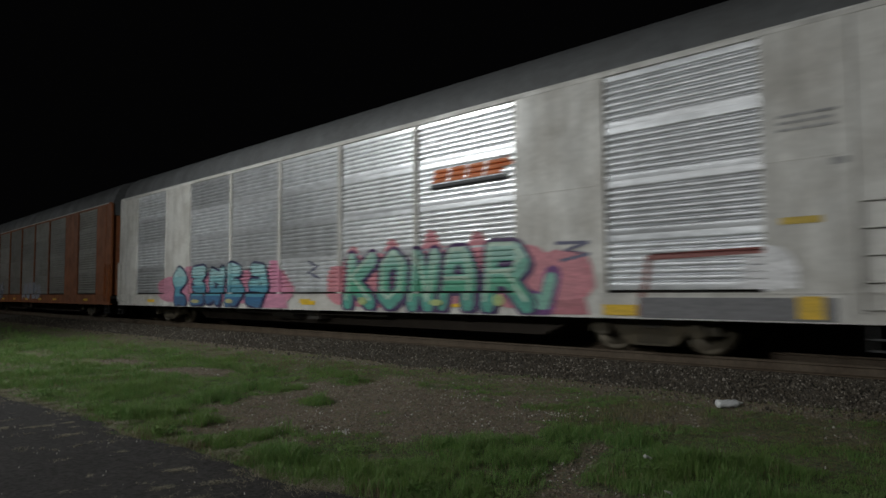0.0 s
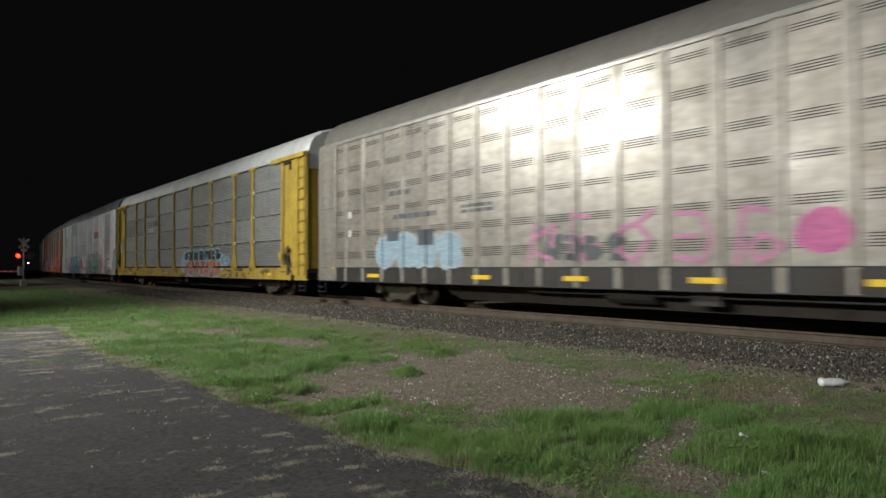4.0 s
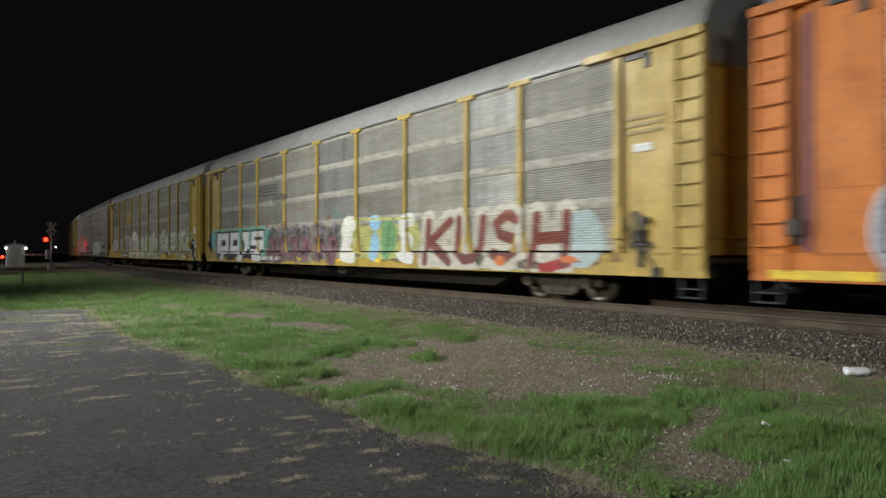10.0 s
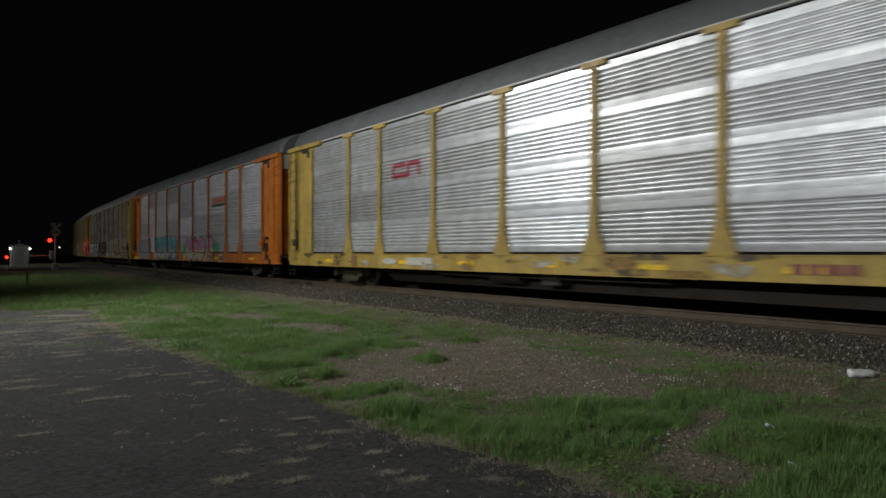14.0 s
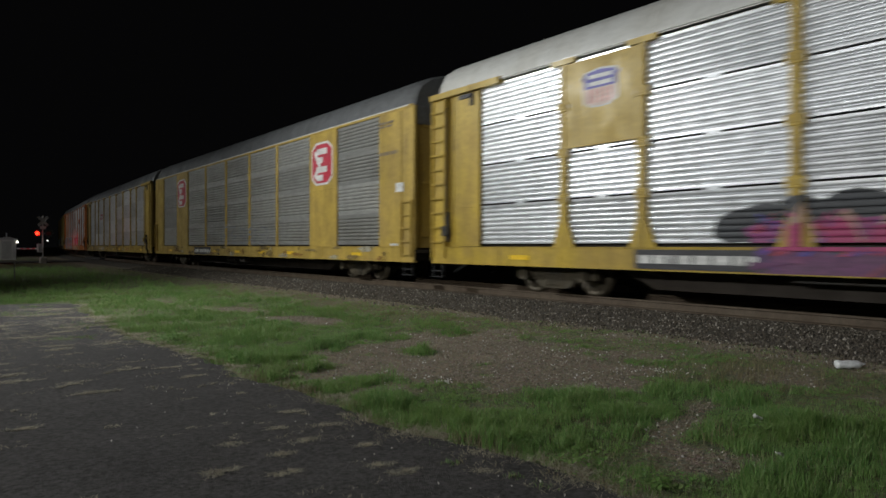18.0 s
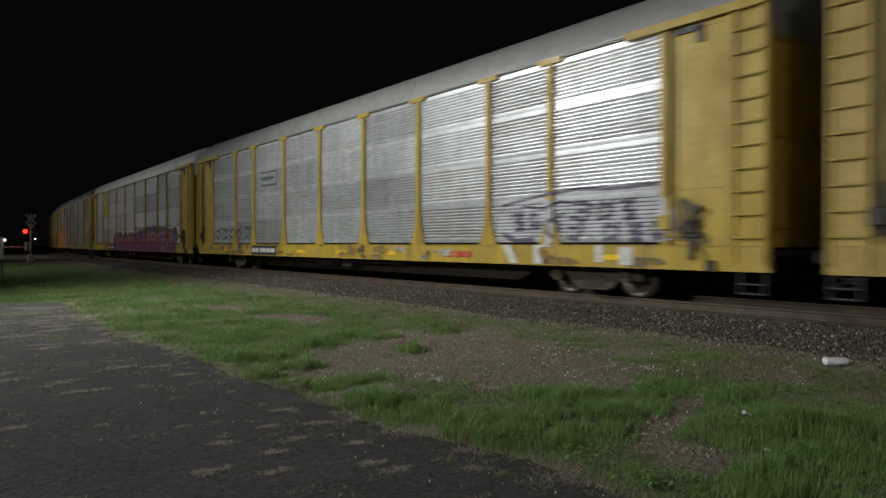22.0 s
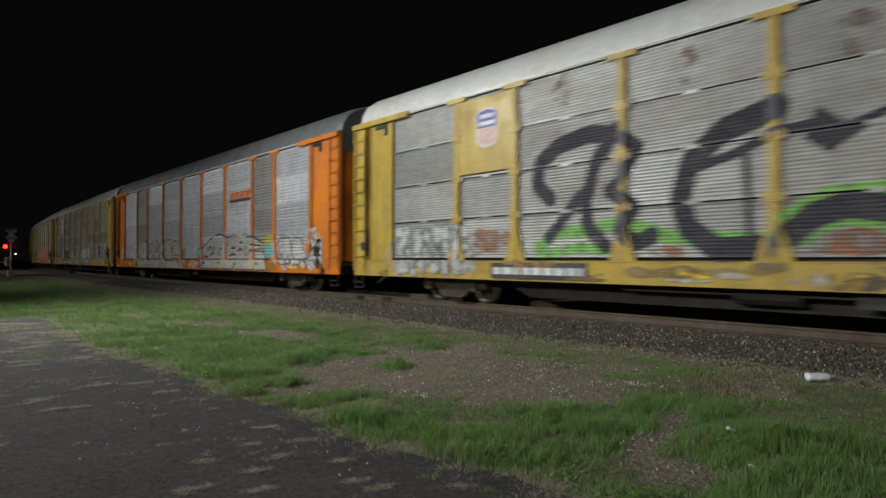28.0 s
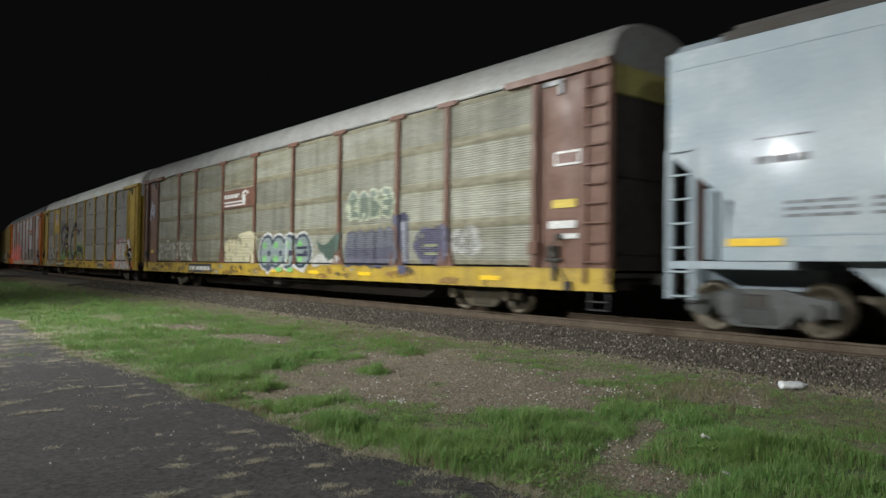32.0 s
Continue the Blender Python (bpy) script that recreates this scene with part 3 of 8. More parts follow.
def tank_bm():
    bm = bmesh.new()
    rod(bm, (-1.05, 1.2, 0.52), (-1.05, 2.3, 0.52), 0.2, 12)
    box(bm, -1.3, -0.8, -0.2, 0.35, 0.36, 0.74)
    rod(bm, (-1.2, -3.0, 0.5), (-1.2, 4.5, 0.5), 0.025, 6)
    return bm


def coupler_bm():
    bm = boxes((-0.11, 0.11, HALF - 0.35, HALF + 0.28, 0.72, 0.95), (-0.17, 0.17, HALF + 0.22, HALF + 0.425, 0.66, 1.0), bev=0.03)
    return bm


def hose_bm():
    bm = bmesh.new()
    rod(bm, (-0.5, HALF - 0.2, 0.62), (-0.5, HALF + 0.42, 0.36), 0.03, 8)
    return bm


def step_bm():
    """Sill steps below the corner."""
    bm = bmesh.new()
    for y in (0.02, 0.44):
        box(bm, -SIDE - 0.01, -SIDE + 0.02, y - 0.015, y + 0.015, 0.26, 0.58)
    for z in (0.27, 0.42):
        box(bm, -SIDE - 0.05, -SIDE + 0.05, 0.0, 0.46, z - 0.014, z + 0.014)
    return bm


def sideframe_bm():
    bm = bmesh.new()
    pts = [(-1.22, 0.34), (-1.20, 0.60), (-0.75, 0.66), (-0.45, 0.74), (0.45, 0.74), (0.75, 0.66), (1.20, 0.60), (1.22, 0.34), (1.02, 0.34),
           (0.98, 0.48), (0.74, 0.46), (0.50, 0.20), (0.36, 0.14), (-0.36, 0.14), (-0.50, 0.20), (-0.74, 0.46), (-0.98, 0.48), (-1.02, 0.34)]
    prism(bm, pts, -1.08, -0.93, "x")
    for y in (-0.89, 0.89):
        bmesh.ops.create_cone(bm, cap_ends=True, segments=14, radius1=0.13, radius2=0.12, depth=0.3, matrix=pose(-1.05, y, 0.42, 0, 90, 0))
    for y in (-0.2, 0.0, 0.2):
        bmesh.ops.create_cone(bm, cap_ends=True, segments=10, radius1=0.075, radius2=0.075, depth=0.26, matrix=pose(-1.06, y, 0.33))
    return tidy(bm)


def bolster_bm():
    bm = boxes((-1.1, 1.1, -0.2, 0.2, 0.42, 0.66), (-0.75, 0.75, -0.62, -0.52, 0.36, 0.48), (-0.75, 0.75, 0.52, 0.62, 0.36, 0.48), bev=0.02)
    return bm


def wheelset_bm():
    bm = bmesh.new()
    for s in (-1, 1):
        prof = [(0.09, 0.62), (0.09, 0.68), (0.30, 0.70), (0.355, 0.675), (0.45, 0.675), (0.455, 0.70), (0.425, 0.715), (0.42, 0.81), (0.355, 0.81), (0.30, 0.745), (0.10, 0.74), (0.10, 0.86)]
        lathe(bm, [(r, a * s) for r, a in prof], 26)
    rod(bm, (-0.95, 0, 0), (0.95, 0, 0), 0.075, 12)
    return tidy(bm)


def add_bogie(car, y, mat=None):
    mat = mat or TRUCK
    b = put("bogie", cached("bolster", bolster_bm, DARK_STEEL), car, pose(0, y, 0))
    for r in (0, 180):
        put("sideframe", cached("sideframe", sideframe_bm, mat), b, pose(0, 0, 0, 0, 0, r))
    for w in (-0.89, 0.89):
        put("wheelset", cached("wheelset", wheelset_bm, WHEEL, True), b, pose(0, w, 0.42))
        WHEELSETS.append((b.children[-1], w, car))


WHEELSETS = []
CARS = {}


def frame_parts(car, colour, roof, end, sill=None, tall=1.0):
    put("core", cached("core", dark_filler_bm, DARK_STEEL), car)
    put("underframe", cached("under", under_bm, SILL_BROWN), car)
    put("brake_gear", cached("tank", tank_bm, DARK_STEEL), car)
    rise = Matrix.Translation((0, 0, 4.86)) @ Matrix.Diagonal((1, 1, tall, 1)) @ Matrix.Translation((0, 0, -4.86))
    put("roof", cached("roof", roof_bm, roof, False), car, rise)
    put("eave_rail", cached("eave", lambda: boxes((-1.575, -1.50, -HALF + 0.3, HALF - 0.3, 4.865, 4.90), bev=0.006), ROOF_LIGHT if roof in (ROOF_LIGHT, ROOF_DARK) else ROOF_GREY), car)
    put("roof_seam", cached("roof_seams", roof_seams_bm, roof), car, rise)
    for r in (0, 180):
        m = pose(0, 0, 0, 0, 0, r)
        put("side_sill", cached("sill", sill_bm, sill or colour), car, m)
        put("end_door", cached("end", end_bm, end), car, m @ pose(0, HALF - 0.92, 0))
        put("end_header", cached("end_header", lambda: boxes((-1.43, 1.43, -HALF + 0.088, -HALF + 0.13, 4.36, 4.86), bev=0.01), roof), car, m)
        put("coupler", cached("coupler", coupler_bm, DARK_STEEL), car, m)
        put("air_hose", cached("hose", hose_bm, BLACK), car, m)
        for z in (1.3, 2.75, 4.3):
            put("door_bar", cached("door_bar", lambda: boxes((-1.2, 1.2, -0.02, 0.03, 0, 0.06)), end), car, m @ pose(0, HALF - 0.11, z))
        for y, name in ((HALF - 0.5, "step"), (-HALF + 0.04, "step")):
            put(name, cached("step", step_bm, BLACK), car, m @ pose(0, y, 0))
    for y in (-9.9, 9.9):
        add_bogie(car, y)


def brake_crank_bm():
    """Gear housing with a short crank, a chain guard below it and a round knob above."""
    bm = boxes((-SIDE - 0.12, -SIDE - 0.004, -0.13, 0.13, -0.16, 0.06), (-SIDE - 0.09, -SIDE - 0.004, -0.2, 0.2, -0.24, -0.17), (-SIDE - 0.07, -SIDE - 0.004, -0.05, 0.05, -0.62, -0.24), (-SIDE - 0.08, -SIDE - 0.004, -0.44, -0.28, -0.8, -0.62), bev=0.008)
    rod(bm, (-SIDE - 0.13, 0.0, -0.04), (-SIDE - 0.004, 0.0, -0.04), 0.09, 12)
    rod(bm, (-SIDE - 0.16, 0.0, -0.04), (-SIDE - 0.12, -0.16, 0.24), 0.022)
    rod(bm, (-SIDE - 0.14, -0.16, 0.24), (-SIDE - 0.02, -0.16, 0.24), 0.06, 10)
    rod(bm, (-SIDE - 0.05, -0.05, -0.3), (-SIDE - 0.05, -0.36, -0.66), 0.018)
    return bm


def end_gear(car, colour, m, door_colour=None):
    """Ladders, doors and latches at both ends of one side."""
    for s in (1, -1):
        put("ladder", cached("ladder", ladder_bm, colour), car, m @ pose(0, HALF - 0.58 if s > 0 else -HALF + 0.06, 0))
        put("corner_post", cached("corner", lambda: boxes((-SIDE + 0.005, -SIDE + 0.1, -0.3, 0.3, 0.95, 4.85), bev=0.01), colour), car, m @ pose(0, s * (HALF - 0.31), 0))
        put("door_edge", cached("door", door_bm, door_colour or colour), car, m @ pose(0, HALF - 2.0 if s > 0 else -HALF + 0.63, 0))
        if s < 0:
            put("edge_post", cached("edge_post", lambda: boxes((-SIDE - 0.02, -SIDE + 0.08, -0.085, 0.085, 1.03, 4.84), bev=0.012), colour), car, m @ pose(0, -HALF + 1.93, 0))
        put("door_hook", cached("door_hook", lambda: boxes((-SIDE - 0.05, -SIDE - 0.006, -0.06, 0.06, 4.42, 4.70), (-SIDE - 0.05, -SIDE - 0.006, -0.06, 0.5, 4.62, 4.72), bev=0.006), BLACK), car, m @ pose(0, HALF - 1.7 if s > 0 else -HALF + 1.2, 0))
        if s < 0:
            put("brake_crank", cached("brake_crank", brake_crank_bm, DARK_STEEL), car, m @ pose(0, -HALF + 1.35, 1.4))
        put("door_track", cached("door_track", door_track_bm, colour), car, m @ pose(0, HALF - 2.74 if s > 0 else -HALF + 0.02, 0))
        put("latch", cached("latch", latch_bm, DARK_STEEL if s > 0 else colour), car, m @ pose(0, HALF - 0.82 if s > 0 else -HALF + 1.755, 0))


def tape(car, rels, colour=None, z=0.80, w=0.62, h=0.10):
    for r in rels:
        put("reflective_tape", cached(("tape", w, h), lambda: boxes((-SIDE - 0.018, -SIDE - 0.013, -w / 2, w / 2, -h / 2, h / 2)), colour or REFLECT), car, pose(0, HALF - r, z))


def autorack(k, colour, metal, roof, label, style="plain", end=None, sill=None, door=None, bay_metal=None, band=None):
    car = tagged(new("autorack_car"), label, "railway car", "cars of the train")
    CARS[k] = car
    frame_parts(car, colour, roof, end or colour, sill)
    for r in (0, 180):
        m = pose(0, 0, 0, 0, 0, r)
        for i, (a, b) in enumerate(BAYS):
            w, y = b - a - 0.02, HALF - (a + b) / 2
            mat = (bay_metal or {}).get(i, metal)
            if r:
                put("panel", panel_mesh(w, style, mat, SHEETS, band), car, m @ pose(0, y, PZ0))
            else:
                for s in range(SHEETS):
                    put("panel", panel_mesh(w, style, mat, 1, band), car, pose(0, y, PZ0 + s * SHEET_H))
        for p in POSTS:
            put("post", cached("post", post_bm, colour), car, m @ pose(0, HALF - p, 0))
            if "gapped" in style and not r:
                for q in range(1, SHEETS):
                    # white tabs paint in the bright glints at the brackets' edges
                    for side in (-0.13, 0.13):
                        put("clip", cached("clip", lambda: boxes((-SIDE - 0.02, -SIDE + 0.03, -0.045, 0.045, -0.05, 0.05), bev=0.008), WHITE_PAINT), car, pose(0, HALF - p + side, PZ0 + q * SHEET_H))
                    put("bracket", cached("bracket", lambda: boxes((-SIDE - 0.036, -SIDE + 0.02, -0.15, 0.15, -0.09, 0.09), (-SIDE - 0.05, -SIDE - 0.03, -0.05, 0.05, -0.05, 0.05), bev=0.02), colour), car, pose(0, HALF - p, PZ0 + q * SHEET_H))
        if "gapped" in style and not r:
            for a, b in BAYS:
                for q in range(1, SHEETS):
                    put("spacer", cached(("spacer", metal.name), lambda: boxes((-SIDE + 0.03, -SIDE + 0.12, -0.14, 0.14, -0.03, 0.03)), metal), car, pose(0, HALF - (a + b) / 2, PZ0 + q * SHEET_H))
        end_gear(car, colour, m, door)
    return car


SOLIDS = ((0.62, 1.85), (4.55, 6.6), (21.2, 23.25), (25.95, 27.18))
FLUSH_BAYS = ((1.85, 4.55), (6.6, 9.52), (9.52, 12.44), (12.44, 15.36), (15.36, 18.28), (18.28, 21.2), (23.25, 25.95))


def flush_autorack(k, colour, metal, roof, label, sill=None, posts=None):
    car = tagged(new("autorack_car"), label, "railway car", "cars of the train")
    CARS[k] = car
    frame_parts(car, colour, roof, colour, sill, 1.09 if k < 2 else 1.0)
    for r in (0, 180):
        m = pose(0, 0, 0, 0, 0, r)
        for a, b in FLUSH_BAYS:
            w, y = b - a - 0.02, HALF - (a + b) / 2
            if r:
                put("panel", panel_mesh(w, "plain", metal, SHEETS), car, m @ pose(0, y, PZ0))
            else:
                for s in range(SHEETS):
                    put("panel", panel_mesh(w, "plain", metal), car, pose(0, y, PZ0 + s * SHEET_H))
        for a, b in SOLIDS:
            h = (b - a) / 2
            put("side_plate", cached(("plate", round(h, 2)), lambda: boxes((-SIDE - 0.004, -SIDE + 0.08, -h, h, 1.02, 4.84), (-SIDE - 0.012, -SIDE, -h + 0.02, -h + 0.06, 1.0, 4.78), (-SIDE - 0.012, -SIDE, h - 0.06, h - 0.02, 1.0, 4.78), (-SIDE - 0.01, -SIDE, -h + 0.08, h - 0.08, 2.9, 2.93), bev=0.004), colour), car, m @ pose(0, HALF - (a + b) / 2, 0))
        for p in (9.52, 12.44, 15.36, 18.28):
            put("post", cached("post_slim", post_slim_bm, posts or colour), car, m @ pose(0, HALF - p, 0))
        put("top_rail", cached("top_rail", lambda: boxes((-SIDE - 0.01, -SIDE + 0.06, -HALF + 0.1, HALF - 0.1, 4.80, 4.90), bev=0.006), colour), car, m)
        for s in (1, -1):
            put("corner_post", cached("corner", lambda: boxes((-SIDE + 0.005, -SIDE + 0.1, -0.3, 0.3, 0.95, 4.85), bev=0.01), colour), car, m @ pose(0, s * (HALF - 0.31), 0))
            put("ladder", cached("short_ladder", lambda: boxes(*[(-SIDE - 0.07, -SIDE - 0.045, -0.24, 0.24, 0.8 + i * 0.36, 0.825 + i * 0.36) for i in range(5)], (-SIDE - 0.07, -SIDE + 0.01, -0.26, -0.23, 0.75, 2.3), (-SIDE - 0.07, -SIDE + 0.01, 0.23, 0.26, 0.75, 2.3)), colour), car, m @ pose(0, s * (HALF - 0.32), 0))
    return car


RIBS = [1.75 + 1.04 * i for i in range(24)]


def ribbed_autorack(k, metal, roof, label):
    """Smooth aluminium sheets with vent slots between many upright ribs."""
    car = tagged(new("autorack_car"), label, "railway car", "cars of the train")
    CARS[k] = car
    frame_parts(car, metal, roof, DARK_STEEL, DARK_STEEL)

    # dark bars laid on the sheet stand in for the shade in open slots
    def slots():
        bm = bmesh.new()
        for z, n in ((1.30, 5), (1.95, 4), (2.62, 3), (3.2, 4), (3.9, 4), (4.55, 3)):
            for i in range(n):
                box(bm, -SIDE + 0.035, -SIDE + 0.026, -0.36, 0.36, z + i * 0.045, z + i * 0.045 + 0.018)
        return tidy(bm)
    edges = [1.2] + RIBS + [26.6]
    for r in (0, 180):
        m = pose(0, 0, 0, 0, 0, r)
        for a, b in zip(edges, edges[1:]):
            w = b - a - 0.01
            sheet = put("panel", cached(("smooth", round(w, 2)), lambda: boxes((-SIDE + 0.03, -SIDE + 0.1, -w / 2, w / 2, 1.0, 4.84)), metal), car, m @ pose(0, HALF - (a + b) / 2, 0, 0, 0, 0))
            if not r:
                tagged(put("vent", cached("slots", slots, DARK_STEEL), sheet), kind="stuff")
        for p in RIBS:
            put("rib", cached("rib", lambda: boxes((-SIDE - 0.01, -SIDE + 0.05, -0.07, 0.07, 0.62, 4.84), bev=0.015), metal), car, m @ pose(0, HALF - p, 0))
        put("top_rail", cached("top_rail", lambda: boxes((-SIDE - 0.01, -SIDE + 0.06, -HALF + 0.1, HALF - 0.1, 4.80, 4.90), bev=0.006), metal), car, m)
        for s in (1, -1):
            put("corner_post", cached("wide_corner", lambda: boxes((-SIDE - 0.02, -SIDE + 0.1, -0.58, 0.58, 0.62, 4.82), (-SIDE - 0.04, -SIDE, -0.4, 0.4, 2.86, 2.92), bev=0.02), metal), car, m @ pose(0, s * (HALF - 0.6), 0))
    return car


def hopper(k, label):
    car = tagged(new("hopper_car"), label, "railway car", "cars of the train")
    CARS[k] = car
    s = 1.55
    y0 = HALF - 0.32
    bm = bmesh.new()
    # upper body with sloped end sheets
    prof = [(y0, 2.98), (y0 - 0.45, 2.62), (y0 - 1.15, 2.1), (y0 - 1.05, 1.40), (y0 - 16.9, 1.40), (y0 - 16.8, 2.1), (y0 - 18.0, 2.98), (y0 - 18.0, 4.66), (y0, 4.66)]
    prism(bm, prof, -s, s, "x")
    tidy(bm)
    bmesh.ops.bevel(bm, geom=[e for e in bm.edges if abs(e.verts[0].co.x) == s], offset=0.05, segments=3, affect="EDGES")
    part("body", bm, HOPPER_GREY, car)
    bm = bmesh.new()
    prism(bm, [(-s + 0.06, 4.66), (-1.25, 4.86), (0, 4.94), (1.25, 4.86), (s - 0.06, 4.66)], y0 - 17.95, y0 - 0.05)
    part("roof", tidy(bm), HOPPER_GREY, car)
    part("running_board", boxes((-0.45, 0.45, y0 - 17.5, y0 - 0.5, 5.02, 5.07), (-1.46, -1.40, y0 - 17.5, y0 - 0.9, 4.70, 4.84), (-1.05, -1.0, y0 - 17.5, y0 - 0.9, 4.92, 5.06), bev=0.006), DARK_STEEL, car)
    part("side_sill", boxes((-s - 0.03, -s + 0.12, y0 - 17.2, y0 - 0.95, 1.18, 1.40), bev=0.01), HOPPER_GREY, car)
    part("seam", boxes((-s - 0.012, -s + 0.01, y0 - 17.9, y0 - 0.03, 4.36, 4.39), (-s - 0.012, -s + 0.01, y0 - 16.7, y0 - 1.2, 1.55, 1.58)), HOPPER_GREY, car)
    bm = bmesh.new()
    for y in (y0 - 0.03, y0 - 0.46):
        box(bm, -s - 0.02, -s + 0.06, y - 0.05, y + 0.05, 0.55, 3.05)
    for i in range(7):
        rod(bm, (-s - 0.04, y0 - 0.03, 0.6 + i * 0.40), (-s - 0.04, y0 - 0.46, 0.6 + i * 0.40), 0.02, 6)
    part("ladder", bm, HOPPER_GREY, car)
    for y in (y0 - 0.75, y0 - 0.98):
        part("end_strut", boxes((-s + 0.02, -s + 0.14, y - 0.06, y + 0.06, 1.2, 2.35), bev=0.01), HOPPER_GREY, car)
    part("end_platform", boxes((-s, s, y0 - 2.1, y0 - 0.05, 1.05, 1.18), (-0.4, 0.4, y0 - 2.1, y0 + 0.2, 0.7, 1.05), bev=0.01), HOPPER_GREY, car)
    for c in (4.2, 9.0, 13.6):
        bm = bmesh.new()
        prism(bm, [(y0 - c + 1.9, 1.40), (y0 - c + 0.4, 0.35), (y0 - c - 0.4, 0.35), (y0 - c - 1.9, 1.40)], -1.2, 1.2, "x")
        part("discharge_hopper", tidy(bm), HOPPER_GREY, car)
    part("reflective_tape", boxes((-s - 0.036, -s - 0.031, y0 - 1.97, y0 - 1.09, 1.41, 1.53)), REFLECT, car)
    add_bogie(car, y0 - 1.3, TRUCK_PALE)
    add_bogie(car, y0 - 16.7, TRUCK_PALE)
    put("coupler", cached("coupler", coupler_bm, DARK_STEEL), car, pose(0, -0.35, 0))
    return car


def car_y(k, t):
    """The middle of car k along the track."""
    return 49.0 - PITCH * (k - 7) - HALF + 11.8176 * (t - 16) - 0.006 * (t - 16) ** 2


def build_train():
    dark = "weathered grey autorack car, far along the train"
    for k in (-4, -3, -2, -1):
        autorack(k, WHITE_PAINT if k % 2 else BROWN, GALV if k % 2 else GALV_DULL, ROOF_DARK, dark + (" with shiny panels" if k % 2 else ""))
    flush_autorack(0, ORANGE_DARK, GALV_DULL, ROOF_DARK, "orange autorack car with galvanised corrugated panels")
    flush_autorack(1, WHITE_PAINT, GALV, ROOF_DARK, "dirty white autorack car with shiny panels and large graffiti")
    autorack(2, YELLOW, GALV_DULL, ROOF_LIGHT, "yellow autorack car with grey panels and blue and red graffiti", "fine_gapped")
    ribbed_autorack(3, ALU, ROOF_TAN, "bare aluminium autorack car with many upright ribs")
    autorack(4, YELLOW, DUSTY, ROOF_GREY, "yellow autorack car with dusty panels and pale green graffiti", "fine", band=BAND_LIGHT)
    autorack(5, YELLOW_PALE, DUSTY, ROOF_GREY, "yellow autorack car with dusty panels and graffiti along its foot", "fine", band=BAND_LIGHT, bay_metal={1: DUSTY_BARE, 4: DUSTY_BARE, 7: DUSTY_BARE})
    autorack(6, ORANGE, GALV, ROOF_DARK, "orange autorack car with shiny panels and pink graffiti")
    autorack(7, YELLOW_PALE, GALV_MID, ROOF_DARK, "pale yellow autorack car with clean shiny panels", "banded", bay_metal={4: GALV, 6: GALV})
    flush_autorack(8, YELLOW_PALE, GALV_DULL, ROOF_DARK, "yellow autorack car with two red emblems")
    autorack(9, YELLOW, GALV, ROOF_LIGHT, "yellow autorack car with bright panels and purple graffiti", "gapped")
    autorack(10, YELLOW, GALV_MID, ROOF_GREY, "yellow autorack car with shiny panels and silver graffiti", "ridged")
    autorack(11, YELLOW_PALE, DUSTY, ROOF_GREY, "yellow autorack car with dusty panels, shield emblem and white graffiti", "fine", band=BAND_LIGHT)
    autorack(12, ORANGE, GALV, ROOF_DARK, "orange autorack car with shiny panels and grey graffiti", bay_metal={1: GALV_DULL, 7: GALV_DULL})
    autorack(13, YELLOW, GALV_DULL, ROOF_LIGHT, "yellow autorack car with grey panels and black brushed graffiti", "fine_gapped")
    autorack(14, BROWN, BEIGE, ROOF_GREY, "brown autorack car with yellowed panels and a yellow sill", "fine", band=BAND_DARK, sill=YELLOW, end=SILL_BROWN)
    for k, tone, label in ((1, (0.33, 0.27, 0.05), "faded yellow upper end panel"), (6, (0.33, 0.32, 0.27), "grey-beige upper end panel"), (13, (0.5, 0.5, 0.48), "white upper end panel"), (14, (0.30, 0.26, 0.08), "faded yellow upper end panel")):
        part("end_panel", boxes((-1.44, 1.44, -HALF + 0.06, -HALF + 0.13, 4.3, 4.85), bev=0.01), paint(*tone), CARS[k], label)
    hopper(15, "light grey covered hopper car")
    for k, car in CARS.items():
        if 0 <= k < 15:
            tape(car, (3.4, 8.2, 11.1, 14.0, 16.8, 19.6, 24.6))


build_train()


# ---- paint on the cars: shapes in (metres behind the leading end, height over the rail)
RELIEF, RAISED = {}, {}


def raised(rel):
    """On a post or a door of an ordinary car."""
    key = round(rel, 3)
    if key not in RAISED:
        RAISED[key] = rel < 2.0 or rel > 25.8 or any(abs(rel - p) < 0.1 for p in POSTS)
    return RAISED[key]


def side_depth(kind, style, rel, z):
    if z < 1.045:
        return SIDE + 0.021
    if kind == "rack":
        if raised(rel):
            return SIDE + 0.034
    elif kind == "flush":
        if any(a <= rel <= b for a, b in SOLIDS) or rel < 0.7 or rel > 27.1:
            return SIDE + 0.015
        if any(abs(rel - p) < 0.075 for p in (9.52, 12.44, 15.36, 18.28)):
            return SIDE + 0.015
    else:
        return SIDE + 0.012 if rel < 1.2 or rel > 26.6 or any(abs(rel - p) < 0.075 for p in RIBS) else SIDE - 0.028
    key = (style, round(z, 4))
    if key not in RELIEF:
        u, k = (z - PZ0) % SHEET_H, STYLES[style]
        RELIEF[key] = float(np.interp(u, [a for a, b in k], [b for a, b in k]))
    return RELIEF[key]


